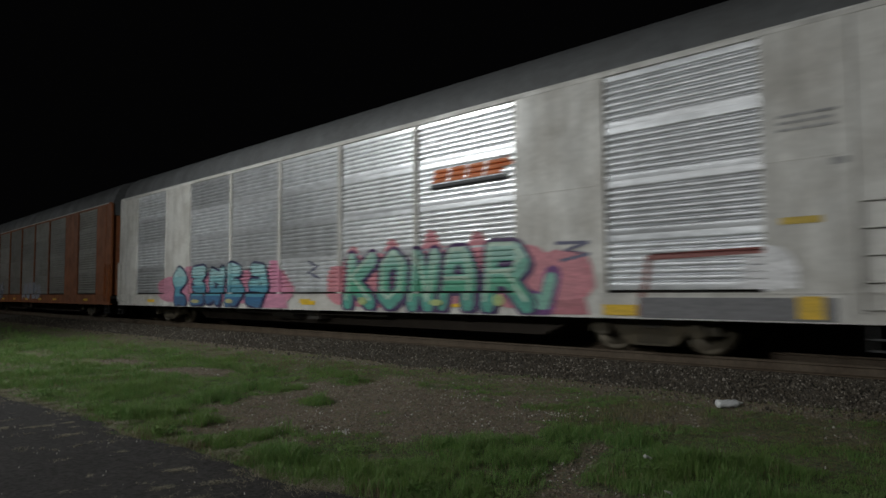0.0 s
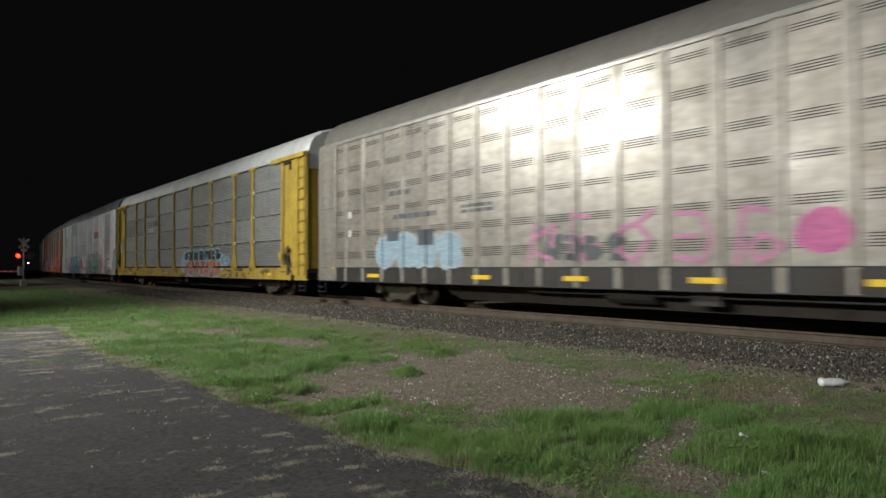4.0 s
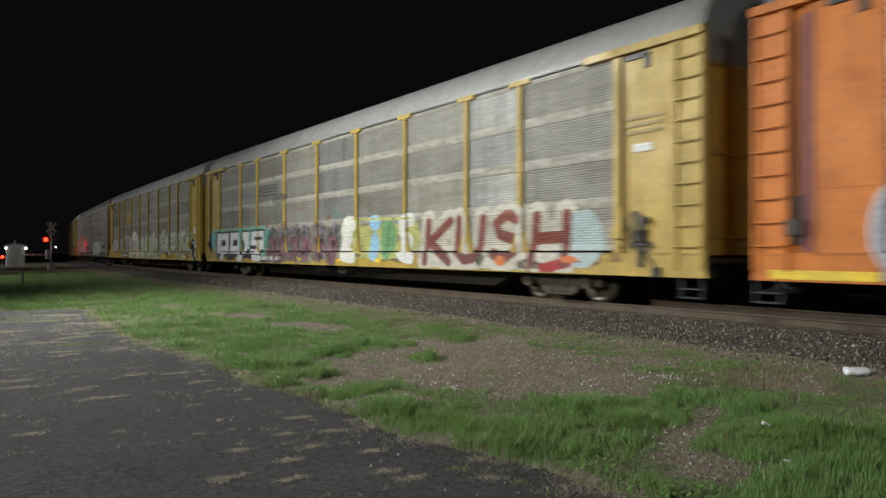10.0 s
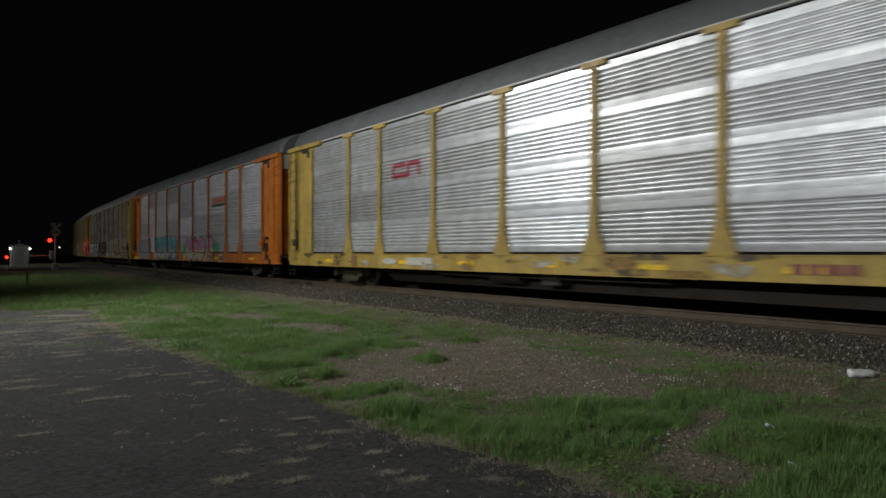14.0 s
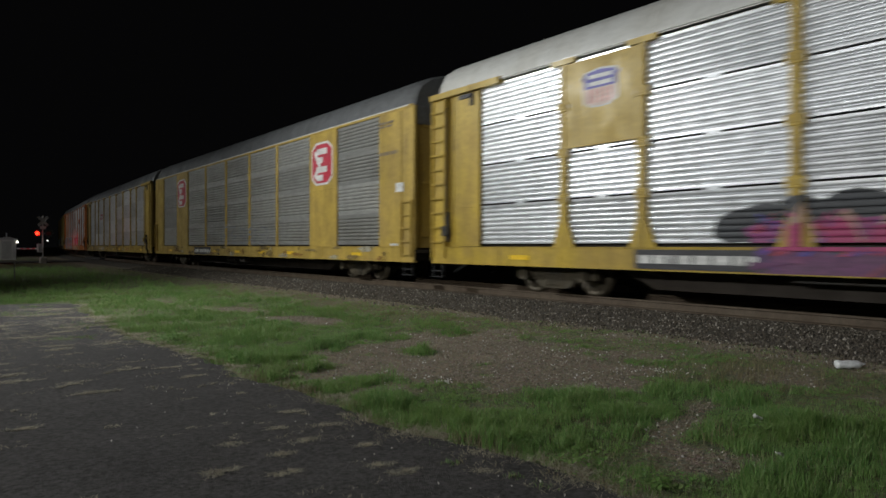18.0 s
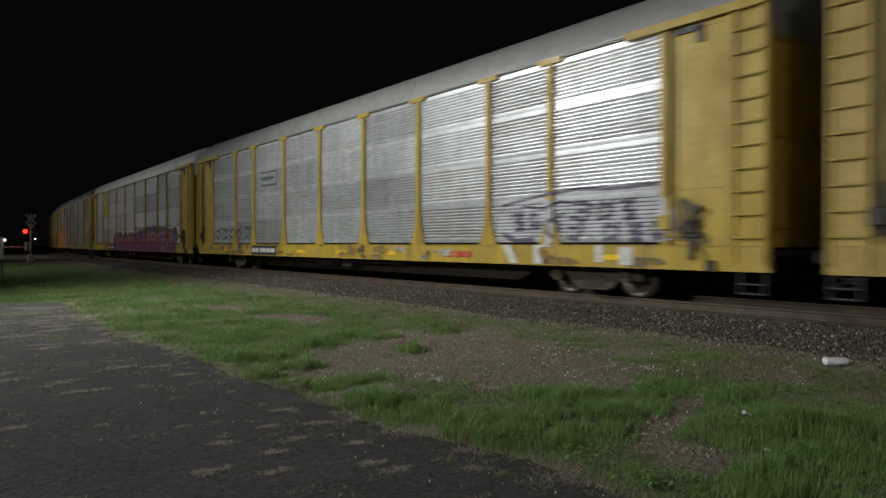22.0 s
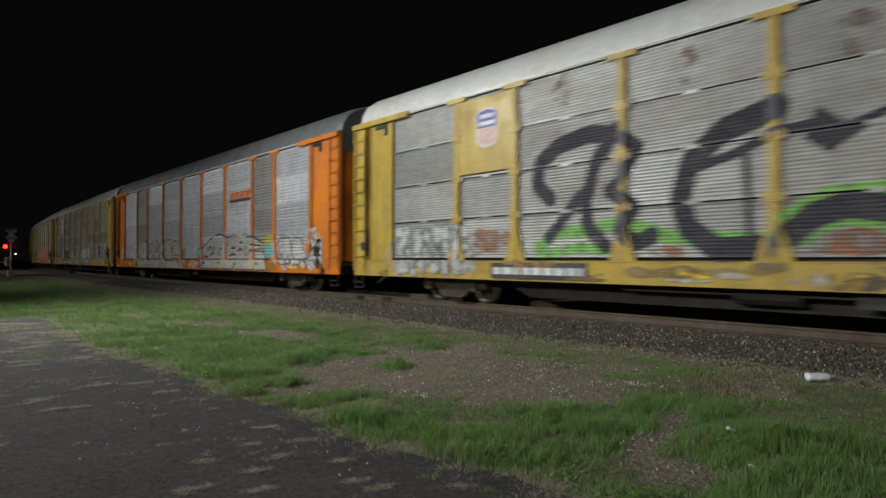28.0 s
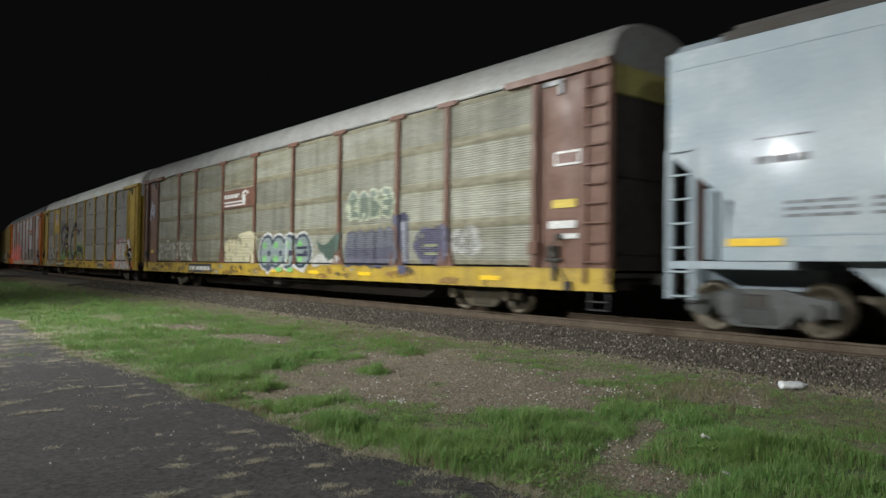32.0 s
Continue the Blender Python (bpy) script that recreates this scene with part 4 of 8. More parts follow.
def cuts(kind, style, r0, r1, z0, z1):
    ys, zs = [], [1.04, 1.047, PZ0]
    edges = []
    if kind == "rack":
        edges = [p + d for p in POSTS for d in (-0.1, 0.1)] + [2.0, 25.8]
    elif kind == "flush":
        edges = [e for ab in SOLIDS for e in ab] + [p + d for p in (9.52, 12.44, 15.36, 18.28) for d in (-0.075, 0.075)]
    else:
        edges = [p + d for p in RIBS for d in (-0.075, 0.075)] + [1.2, 26.6]
    for e in edges:
        ys += [e - 0.003, e + 0.003]
    if kind != "ribbed":
        for s in range(SHEETS):
            zs += [PZ0 + s * SHEET_H + z for z, o in STYLES[style]]
    return [y for y in ys if r0 < y < r1], [z for z in zs if z0 < z < z1]


def over_slot(kind, style, rel, z):
    """Between the sill and the lowest sheet, or in the slot between two sheets."""
    if kind == "ribbed" or (kind == "rack" and raised(rel)):
        return False
    if kind == "flush" and (any(a <= rel <= b for a, b in SOLIDS) or rel < 0.7 or rel > 27.1):
        return False
    u = (z - PZ0) % SHEET_H
    gap = STYLES[style][0][0]
    return 1.04 < z < PZ0 or (z > PZ0 and (u < gap or u > SHEET_H - gap))


def decal(k, name, shapes, label="", kind="rack", style="plain"):
    """shapes: (polygons, colour, layer); laid over the ribs, posts and sill of car k."""
    tone = {}
    bm = bmesh.new()
    lay = bm.faces.layers.int.new("layer")
    order = bm.faces.layers.int.new("order")
    count = 0
    for polys, colour, layer in shapes:
        i = tone.setdefault(colour, len(tone))
        for pts in polys:
            try:
                f = bm.faces.new([bm.verts.new((0, r, z)) for r, z in pts])
            except ValueError:
                continue
            count += 1
            f.material_index, f[lay], f[order] = i, layer, count % 16
    if not bm.faces:
        return
    bmesh.ops.triangulate(bm, faces=bm.faces)
    rs, zz = [v.co.y for v in bm.verts], [v.co.z for v in bm.verts]
    ry, rzs = cuts(kind, style, min(rs), max(rs), min(zz), max(zz))
    verts, faces, mats = [], [], []
    for f in bm.faces:
        bits = [[(v.co.y, v.co.z) for v in f.verts]]
        bits = [q for b in bits for q in slices(b, 1, rzs + [0.628, 4.8])]
        bits = [b for b in bits if 0.628 < sum(q[1] for q in b) / len(b) < 4.8]
        bits = [q for b in bits for q in slices(b, 0, ry)]
        bits = [b for b in bits if not over_slot(kind, style, sum(q[0] for q in b) / len(b), sum(q[1] for q in b) / len(b))]
        lift = 0.002 + 0.004 * f[lay] + 0.0002 * f[order]
        for b in bits:
            area = sum(p[0] * q[1] - q[0] * p[1] for p, q in zip(b, b[1:] + b[:1]))
            if area > 0:
                b = b[::-1]
            n = len(verts)
            verts += [(-(side_depth(kind, style, r, z) + lift), HALF - r, z) for r, z in b]
            faces.append(tuple(range(n, n + len(b)))[::-1])
            mats.append(f.material_index)
    bm.free()
    me = bpy.data.meshes.new("paint")
    me.from_pydata(verts, [], faces)
    me.polygons.foreach_set("material_index", mats)
    for c in tone:
        me.materials.append(paint(*c))
    ob = put(name, me, CARS[k], None, label)
    return tagged(ob, label, kind="stuff") if name in ("small_lettering", "data_lines", "paint_patch", "corner_mark", "small_tag") else ob


def slices(poly, axis, at):
    """Cuts a convex outline into bands at the given places along an axis."""
    lo, hi = min(p[axis] for p in poly), max(p[axis] for p in poly)
    out, rest = [], poly
    last = lo
    for c in sorted(c for c in at if lo + 1e-5 < c < hi - 1e-5):
        if c - last < 1e-4:
            continue
        last = c
        below, above = [], []
        for p, q in zip(rest, rest[1:] + rest[:1]):
            (below if p[axis] <= c else above).append(p)
            if (p[axis] - c) * (q[axis] - c) < 0:
                u = (c - p[axis]) / (q[axis] - p[axis])
                m = (p[0] + (q[0] - p[0]) * u, p[1] + (q[1] - p[1]) * u)
                below.append(m), above.append(m)
        if len(below) > 2:
            out.append(below)
        if len(above) < 3:
            return out
        rest = above
    return out + [rest]


def rect(r0, z0, r1, z1):
    return [(r0, z0), (r1, z0), (r1, z1), (r0, z1)]


def disc(r, z, a, b=None, n=18, wob=0.0, seed=0):
    rnd = random.Random(seed)
    ph = [rnd.uniform(0, 6.3) for _ in range(3)]
    out = []
    for i in range(n):
        t = i * math.tau / n
        w = 1 + wob * (math.sin(2 * t + ph[0]) + math.sin(3 * t + ph[1]) + 0.6 * math.sin(5 * t + ph[2])) / 2
        out.append((r + a * w * math.cos(t), z + (b or a) * w * math.sin(t)))
    return out


def strokes(line, w):
    """A thick round-ended line."""
    polys = []
    for (a, b), (c, d) in zip(line, line[1:]):
        n = math.hypot(c - a, d - b) or 1e-6
        u, v = -(d - b) / n * w, (c - a) / n * w
        polys.append([(a - u, b - v), (c - u, d - v), (c + u, d + v), (a + u, b + v)])
    return polys + [disc(a, b, w, w, 8) for a, b in line]


# invented characters: thick strokes in a unit cell, alike to no alphabet
SIGNS = (
    (((0.12, 0.02), (0.12, 0.98), (0.55, 0.9)), ((0.5, 0.05), (0.88, 0.3), (0.5, 0.52), (0.3, 0.3), (0.5, 0.05))),
    (((0.1, 0.0), (0.22, 1.0)), ((0.22, 0.6), (0.85, 0.95)), ((0.85, 0.95), (0.8, 0.02)), ((0.3, 0.3), (0.78, 0.12))),
    (((0.5, 0.0), (0.12, 0.25), (0.16, 0.7), (0.5, 0.78), (0.86, 0.5), (0.5, 0.0)), ((0.5, 0.78), (0.9, 1.0))),
    (((0.08, 0.0), (0.14, 0.85), (0.5, 1.0), (0.9, 0.8), (0.88, 0.0)), ((0.5, 0.98), (0.48, 0.3))),
    (((0.1, 0.95), (0.85, 0.98), (0.25, 0.5), (0.9, 0.42), (0.3, 0.02), (0.95, 0.06)),),
    (((0.35, 0.0), (0.35, 0.5)), ((0.35, 0.5), (0.08, 0.75), (0.4, 1.0), (0.85, 0.78), (0.35, 0.5)), ((0.35, 0.1), (0.95, 0.0))),
    (((0.88, 1.0), (0.82, 0.0)), ((0.85, 0.72), (0.15, 0.95), (0.2, 0.5)), ((0.84, 0.3), (0.1, 0.04))),
    (((0.1, 0.1), (0.7, 0.0), (0.92, 0.45), (0.7, 0.95), (0.15, 1.0)), ((0.12, 0.52), (0.6, 0.5))),
)


def glyphs(r0, z0, r1, z1, n, seed, w):
    """A row of thick invented characters, each leaning in its own cell."""
    rnd = random.Random(seed)
    polys, step, last = [], (r1 - r0) / n, -1
    for i in range(n):
        pick = rnd.randrange(len(SIGNS))
        last = pick = pick if pick != last else (pick + 3) % len(SIGNS)
        lean, tall, drop, wide = rnd.uniform(-0.08, 0.22), rnd.uniform(0.86, 1.06), rnd.uniform(-0.03, 0.05), rnd.uniform(0.72, 0.86)
        for line in SIGNS[pick]:
            pts = [(r0 + step * (i + 0.08 + u * wide + lean * (v - 0.5) * 0.5), z0 + (z1 - z0) * (drop + v * tall)) for u, v in line]
            polys += strokes(pts, w * rnd.uniform(0.9, 1.12))
    return polys


def shards(r0, z0, r1, z1, n, tones, seed, size=1.0):
    """Slanted tapering slashes of many colours, crowded together."""
    rnd = random.Random(seed)
    out = []
    for i in range(n):
        r, z = rnd.uniform(r0, r1), z0 + (z1 - z0) * rnd.random()
        a = math.radians(rnd.choice((58, 40, -48, -30, 12)) + rnd.uniform(-9, 9))
        l, w = size * rnd.uniform(0.25, 0.6), size * rnd.uniform(0.04, 0.12)
        c, q = math.cos(a), math.sin(a)
        pts = [(r - c * l - q * w, z - q * l + c * w), (r - c * l * 0.8 + q * w, z - q * l * 0.8 - c * w), (r + c * l, z + q * l)]
        pts = [(min(max(p, r0 - 0.2), r1 + 0.2), min(max(h, z0 - 0.1), z1 + 0.12)) for p, h in pts]
        out.append(([pts], tones[rnd.randrange(len(tones))], 2 + i % 4))
    return out


# strokes of block letters in a unit cell
LETTERS = {
    "A": (((0.06, 0), (0.1, 0.62), (0.3, 0.97), (0.68, 0.97), (0.9, 0.62), (0.94, 0)), ((0.14, 0.4), (0.88, 0.4))),
    "B": (((0.12, 0), (0.12, 1), (0.6, 0.98), (0.84, 0.78), (0.6, 0.54), (0.15, 0.52)), ((0.6, 0.54), (0.92, 0.28), (0.62, 0.02), (0.12, 0))),
    "C": (((0.9, 0.82), (0.55, 1), (0.15, 0.75), (0.1, 0.3), (0.5, 0), (0.92, 0.14)),),
    "E": (((0.9, 0.97), (0.14, 0.95), (0.1, 0.5), (0.7, 0.5)), ((0.1, 0.5), (0.12, 0.03), (0.92, 0.03))),
    "H": (((0.12, 0), (0.14, 1)), ((0.14, 0.5), (0.86, 0.54)), ((0.86, 1), (0.92, 0))),
    "I": (((0.5, 0), (0.5, 1)),),
    "K": (((0.12, 0), (0.12, 1)), ((0.88, 1), (0.2, 0.5), (0.95, 0))),
    "L": (((0.4, 1), (0.36, 0.1), (0.8, 0.03)),),
    "M": (((0.06, 0), (0.12, 1), (0.5, 0.4), (0.88, 1), (0.94, 0)),),
    "N": (((0.1, 0), (0.14, 1), (0.82, 0), (0.9, 1)),),
    "O": (((0.5, 0), (0.14, 0.2), (0.1, 0.75), (0.5, 1), (0.88, 0.78), (0.86, 0.2), (0.5, 0)),),
    "R": (((0.12, 0), (0.12, 1), (0.66, 0.98), (0.84, 0.76), (0.62, 0.52), (0.15, 0.5)), ((0.5, 0.5), (0.98, 0))),
    "S": (((0.88, 0.86), (0.5, 1), (0.14, 0.8), (0.3, 0.55), (0.74, 0.45), (0.88, 0.2), (0.5, 0), (0.1, 0.14)),),
    "T": (((0.06, 0.97), (0.94, 0.97)), ((0.5, 0.97), (0.5, 0))),
    "U": (((0.1, 1), (0.1, 0.25), (0.4, 0), (0.7, 0.05), (0.88, 0.3), (0.9, 1)),),
}


def cells(body, r0, z0, r1, z1, seed=0, sway=0.05):
    """Evenly set letters, each a little higher or lower than its neighbour."""
    rnd = random.Random(seed)
    step = (r1 - r0) / len(body)
    return [(c, r0 + step * i, z0 + rnd.uniform(-sway, sway), r0 + step * (i + 1), z1 + rnd.uniform(-sway, sway)) for i, c in enumerate(body)]


def letter(cell, w, inset=1.0, dr=0.0, dz=0.0, lean=0.0, base=None):
    """One letter's strokes of half width w inside its cell; a digit picks an invented sign."""
    c, r0, z0, r1, z1 = cell
    lines = SIGNS[int(c)] if c.isdigit() else LETTERS[c]
    room = (base or w) * inset
    a, b, lo, hi = r0 + room, r1 - room, z0 + room, z1 - room
    return [q for line in lines for q in strokes([(a + (b - a) * u + dr + lean * (v - 0.5), lo + (hi - lo) * v + dz) for u, v in line], w)]


def banded(polys, z0, z1, tones, layer):
    """Cuts shapes at heights: tones run from the foot to the top in equal steps."""
    n = len(tones)
    at = [z0 + (z1 - z0) * i / n for i in range(1, n)]
    bits = [q for p in polys for q in slices(p, 1, at)]
    out = []
    for i, tone in enumerate(tones):
        lo, hi = (at[i - 1] if i else -9), (at[i] if i < n - 1 else 99)
        out.append(([p for p in bits if lo <= sum(v[1] for v in p) / len(p) < hi], tone, layer))
    return out


def specks(r0, z0, r1, z1, n, seed, size=0.035):
    """Loose spray dots."""
    rnd = random.Random(seed)
    return [disc(rnd.uniform(r0, r1), rnd.gauss((z0 + z1) / 2, (z1 - z0) * 0.3), size * rnd.uniform(0.4, 1.5), size * rnd.uniform(0.3, 1.1), 7, 0.2, i) for i in range(n)]


def clouds(r0, z0, r1, z1, n, seed, wob=0.16):
    """Overlapping uneven blobs that fill a box."""
    rnd = random.Random(seed)
    d, m, h = (r1 - r0) / n, (z0 + z1) / 2, (z1 - z0) / 2
    return [disc(r0 + d * (i + 0.5), m + rnd.uniform(-0.12, 0.12) * h, d * rnd.uniform(0.75, 1.1), h * rnd.uniform(0.72, 1.05), 16, wob, seed + i) for i in range(n)]


def piece(k, name_label, row, tones, line, w, halo=None, drop=None, shine=None, lean=0.0, seed=1, behind=(), above=(), edge=1.3, back=None, kind="rack", style="plain"):
    """A sprayed row of letters: cloud, thrown shadow, outline, banded fill and thin highlights."""
    shapes = list(behind)
    z0, z1 = min(c[2] for c in row), max(c[4] for c in row)
    if halo:
        shapes.append(([q for c in row for q in letter(c, w * 2.0, 1.0, lean=lean, base=w)], halo, 0))
        shapes.append((specks(row[0][1], z0, row[-1][3], z1 + 0.1, 5 * len(row), seed + 9), halo, 0))
    if back:
        shapes.append((clouds(row[0][1], z0, row[-1][3], z1 - w, len(row) * 2, seed), back, 0))
    for i, c in enumerate(row):
        up = 1 + (i % 3) * 2
        if drop:
            shapes.append((letter(c, w * 1.1, 1.0, w * 0.6, -w * 0.3, lean, w), drop, up))
        if line:
            shapes.append((letter(c, w * edge, 1.0, lean=lean, base=w), line, up))
        shapes += banded(letter(c, w, 1.0, lean=lean), c[2], c[4], tones, up + 1)
        if shine:
            shapes.append((letter((c[0], c[1] + w * 0.6, c[2] + w * 0.9, c[3] - w * 0.6, c[4] - w * 0.3), w * 0.22, 1.0, -w * 0.3, w * 0.3, lean), shine, up + 2))
    decal(k, "graffiti", shapes + list(above), name_label, kind, style)


def throw(k, r0, z0, r1, z1, n, seed, fill, line, halo=None, name="graffiti", label="", kind="rack", style="plain", w=None, second=None, extra=(), low=None):
    """A sprayed piece: a cloud behind, thick outlined letter-like strokes, a lit upper half."""
    w = w or min((r1 - r0) / n * 0.15, (z1 - z0) * 0.14)
    rnd = random.Random(seed + 50)
    shapes = []
    if halo:
        m = int(n * 1.8) + 2
        shapes.append(([disc(r0 + (r1 - r0) * (i + 0.5) / m, (z0 + z1) / 2 + rnd.uniform(-0.05, 0.1), (r1 - r0) / m * 0.95, (z1 - z0) * rnd.uniform(0.5, 0.64), 16, 0.12, seed + i) for i in range(m)], halo, 0))
    a, b = z0 + w * 1.5, z1 - w * 1.5
    if line:
        shapes.append((glyphs(r0, a, r1, b, n, seed, w * 1.32), line, 1))
    body = glyphs(r0, a, r1, b, n, seed, w)
    if low:
        mid = a + (b - a) * 0.42
        parts = [q for p in body for q in slices(p, 1, [mid])]
        shapes.append(([p for p in parts if sum(v[1] for v in p) / len(p) < mid], low, 2))
        body = [p for p in parts if sum(v[1] for v in p) / len(p) >= mid]
    shapes.append((body, fill, 2))
    if second:
        shapes.append((glyphs(r0, a + (b - a) * 0.1, r1, b - (b - a) * 0.05, n, seed, w * 0.45), second, 3))
    decal(k, name, shapes + list(extra), label, kind, style)


WHT, BLK = (0.62, 0.62, 0.6), (0.03, 0.03, 0.035)
NAVY, PURPLE = (0.03, 0.035, 0.09), (0.16, 0.05, 0.2)


def plate(k, r0, z0, r1, z1, mat, name="plate", label=""):
    part(name, boxes((-SIDE - 0.014, -SIDE - 0.002, HALF - r1, HALF - r0, z0, z1), bev=0.003), mat, CARS[k], label)


def text_bars(r0, z0, r1, z1, rows, seed, gap=0.35):
    """Lettering too small to read: plain bars."""
    rnd = random.Random(seed)
    polys, h = [], (z1 - z0) / rows
    for i in range(rows):
        a = r0
        while a < r1 - 0.05:
            b = min(a + rnd.uniform(0.15, 0.4), r1)
            polys.append(rect(a, z0 + i * h + h * gap / 2, b, z0 + (i + 1) * h - h * gap / 2))
            a = b + 0.06
    return polys


def sill_marks(k, r0=6.2, r1=8.7, kind="rack"):
    """A black patch on the sill with pale lettering bars."""
    mid = r0 + (r1 - r0) * 0.34
    decal(k, "reporting_mark", [([rect(r0, 0.64, r1, 0.99)], BLK, 0), (text_bars(r0 + 0.1, 0.70, mid - 0.05, 0.93, 1, k) + text_bars(mid + 0.05, 0.70, r1 - 0.1, 0.93, 1, k + 3), WHT, 1)],
          "black patch with white lettering bars", kind)


def shield(k, r0, z0, r1, z1):
    """A plain shield: dark blue top with white bars, pale striped foot."""
    c, w, h = (r0 + r1) / 2, (r1 - r0) / 2, z1 - z0
    out = [(c - w * 0.75, z1 - h * 0.06), (c - w * 0.35, z1 - h * 0.03), (c, z1), (c + w * 0.35, z1 - h * 0.03), (c + w * 0.75, z1 - h * 0.06), (c + w, z1 - h * 0.18), (c + w * 0.88, z1 - h * 0.3),
           (c + w * 0.9, z0 + h * 0.16), (c + w * 0.5, z0 + h * 0.03), (c, z0), (c - w * 0.5, z0 + h * 0.03), (c - w * 0.9, z0 + h * 0.16), (c - w * 0.88, z1 - h * 0.3), (c - w, z1 - h * 0.18)]
    s = [(c + (r - c) * 0.9, (z0 + z1) / 2 + (z - (z0 + z1) / 2) * 0.92) for r, z in out]
    top = [p for p in s if p[1] > z0 + h * 0.45]
    top = sorted(top, key=lambda p: math.atan2(p[1] - (z0 + h * 0.5), p[0] - c))
    top = [(c + w * 0.79, z0 + h * 0.5)] + [p for p in top] + [(c - w * 0.79, z0 + h * 0.5)]
    bm = bmesh.new()
    for poly, x, i in ((out, 0.016, 0), (s, 0.018, 1), (top, 0.020, 2)):
        f = bm.faces.new([bm.verts.new((-SIDE - x, HALF - r, z)) for r, z in poly])
        f.material_index = i
    for n in range(5):
        a = c - w * 0.62 + n * w * 0.27
        f = bm.faces.new([bm.verts.new((-SIDE - 0.0195, HALF - r, z)) for r, z in rect(a, z0 + h * 0.12, a + w * 0.12, z0 + h * 0.47)])
        f.material_index = 3
    for z in (0.56, 0.74):
        f = bm.faces.new([bm.verts.new((-SIDE - 0.0215, HALF - r, zz)) for r, zz in rect(c - w * 0.62, z0 + h * z, c + w * 0.62, z0 + h * (z + 0.1))])
        f.material_index = 0
    part("shield_emblem", tidy(bm), [paint(*WHT), paint(0.6, 0.47, 0.42), paint(0.10, 0.09, 0.36), paint(0.55, 0.25, 0.22)], CARS[k], "shield emblem, dark blue over pale red stripes")


def octagon(k, r0, z0, r1, z1):
    c, m, a, b = (r0 + r1) / 2, (z0 + z1) / 2, (r1 - r0) / 2, (z1 - z0) / 2
    def ring(f):
        return [(c + a * f * x, m + b * f * z) for x, z in ((-0.55, -1), (0.55, -1), (1, -0.7), (1, 0.7), (0.55, 1), (-0.55, 1), (-1, 0.7), (-1, -0.7))]
    bars = [rect(c - a * 0.5, m + b * z, c + a * (0.5 if i % 2 else 0.1), m + b * (z + 0.28)) for i, z in enumerate((-0.8, -0.42, 0.02, 0.42))]
    bars += strokes([(c - a * 0.62, m - b * 0.55), (c - a * 0.2, m - b * 0.1), (c - a * 0.6, m + b * 0.5)], a * 0.12)
    decal(k, "round_emblem", [([ring(1.0)], WHT, 0), ([ring(0.9)], (0.45, 0.035, 0.06), 1), (bars, WHT, 2)], "red eight-sided emblem with white marks", "flush")


def slash_logo(k, r0, z0, r1, z1, kind="rack", style="plain"):
    """Slanted orange blocks over a dark stripe."""
    polys = []
    for i in range(4):
        a, w = r0 + (r1 - r0) * i / 4, (r1 - r0) / 4 * 0.88
        polys.append([(a, z0), (a + w, z0 + (z1 - z0) * 0.0), (a + w + 0.08, z1), (a + 0.08, z1)])
    polys.append([(r1 - 0.2, z0 + 0.1), (r1 + 0.25, z0 + 0.14), (r1 + 0.1, z1 + 0.02), (r1 - 0.2, z1)])
    decal(k, "logo", [(polys, (0.6, 0.14, 0.02), 1), ([rect(r0 - 0.05, z0 - 0.16, r1 + 0.1, z0 - 0.03)], BLK, 0)], "orange slanted blocks over a black stripe", kind, style)


def rivet_rows(k):
    """Dark rivet heads along the flat bands between the sheets."""
    for a, b in BAYS:
        w = b - a
        def make():
            bm = bmesh.new()
            for q in range(1, SHEETS):
                for i in range(4):
                    y = (i - 1.5) * w / 4
                    box(bm, -SIDE + 0.034, -SIDE + 0.045, y - 0.035, y + 0.035, q * SHEET_H - 0.025, q * SHEET_H + 0.02)
            return tidy(bm)
        tagged(put("rivets", cached(("rivets", round(w, 2)), make, BAND_DARK), CARS[k], pose(0, HALF - (a + b) / 2, PZ0)), kind="stuff")


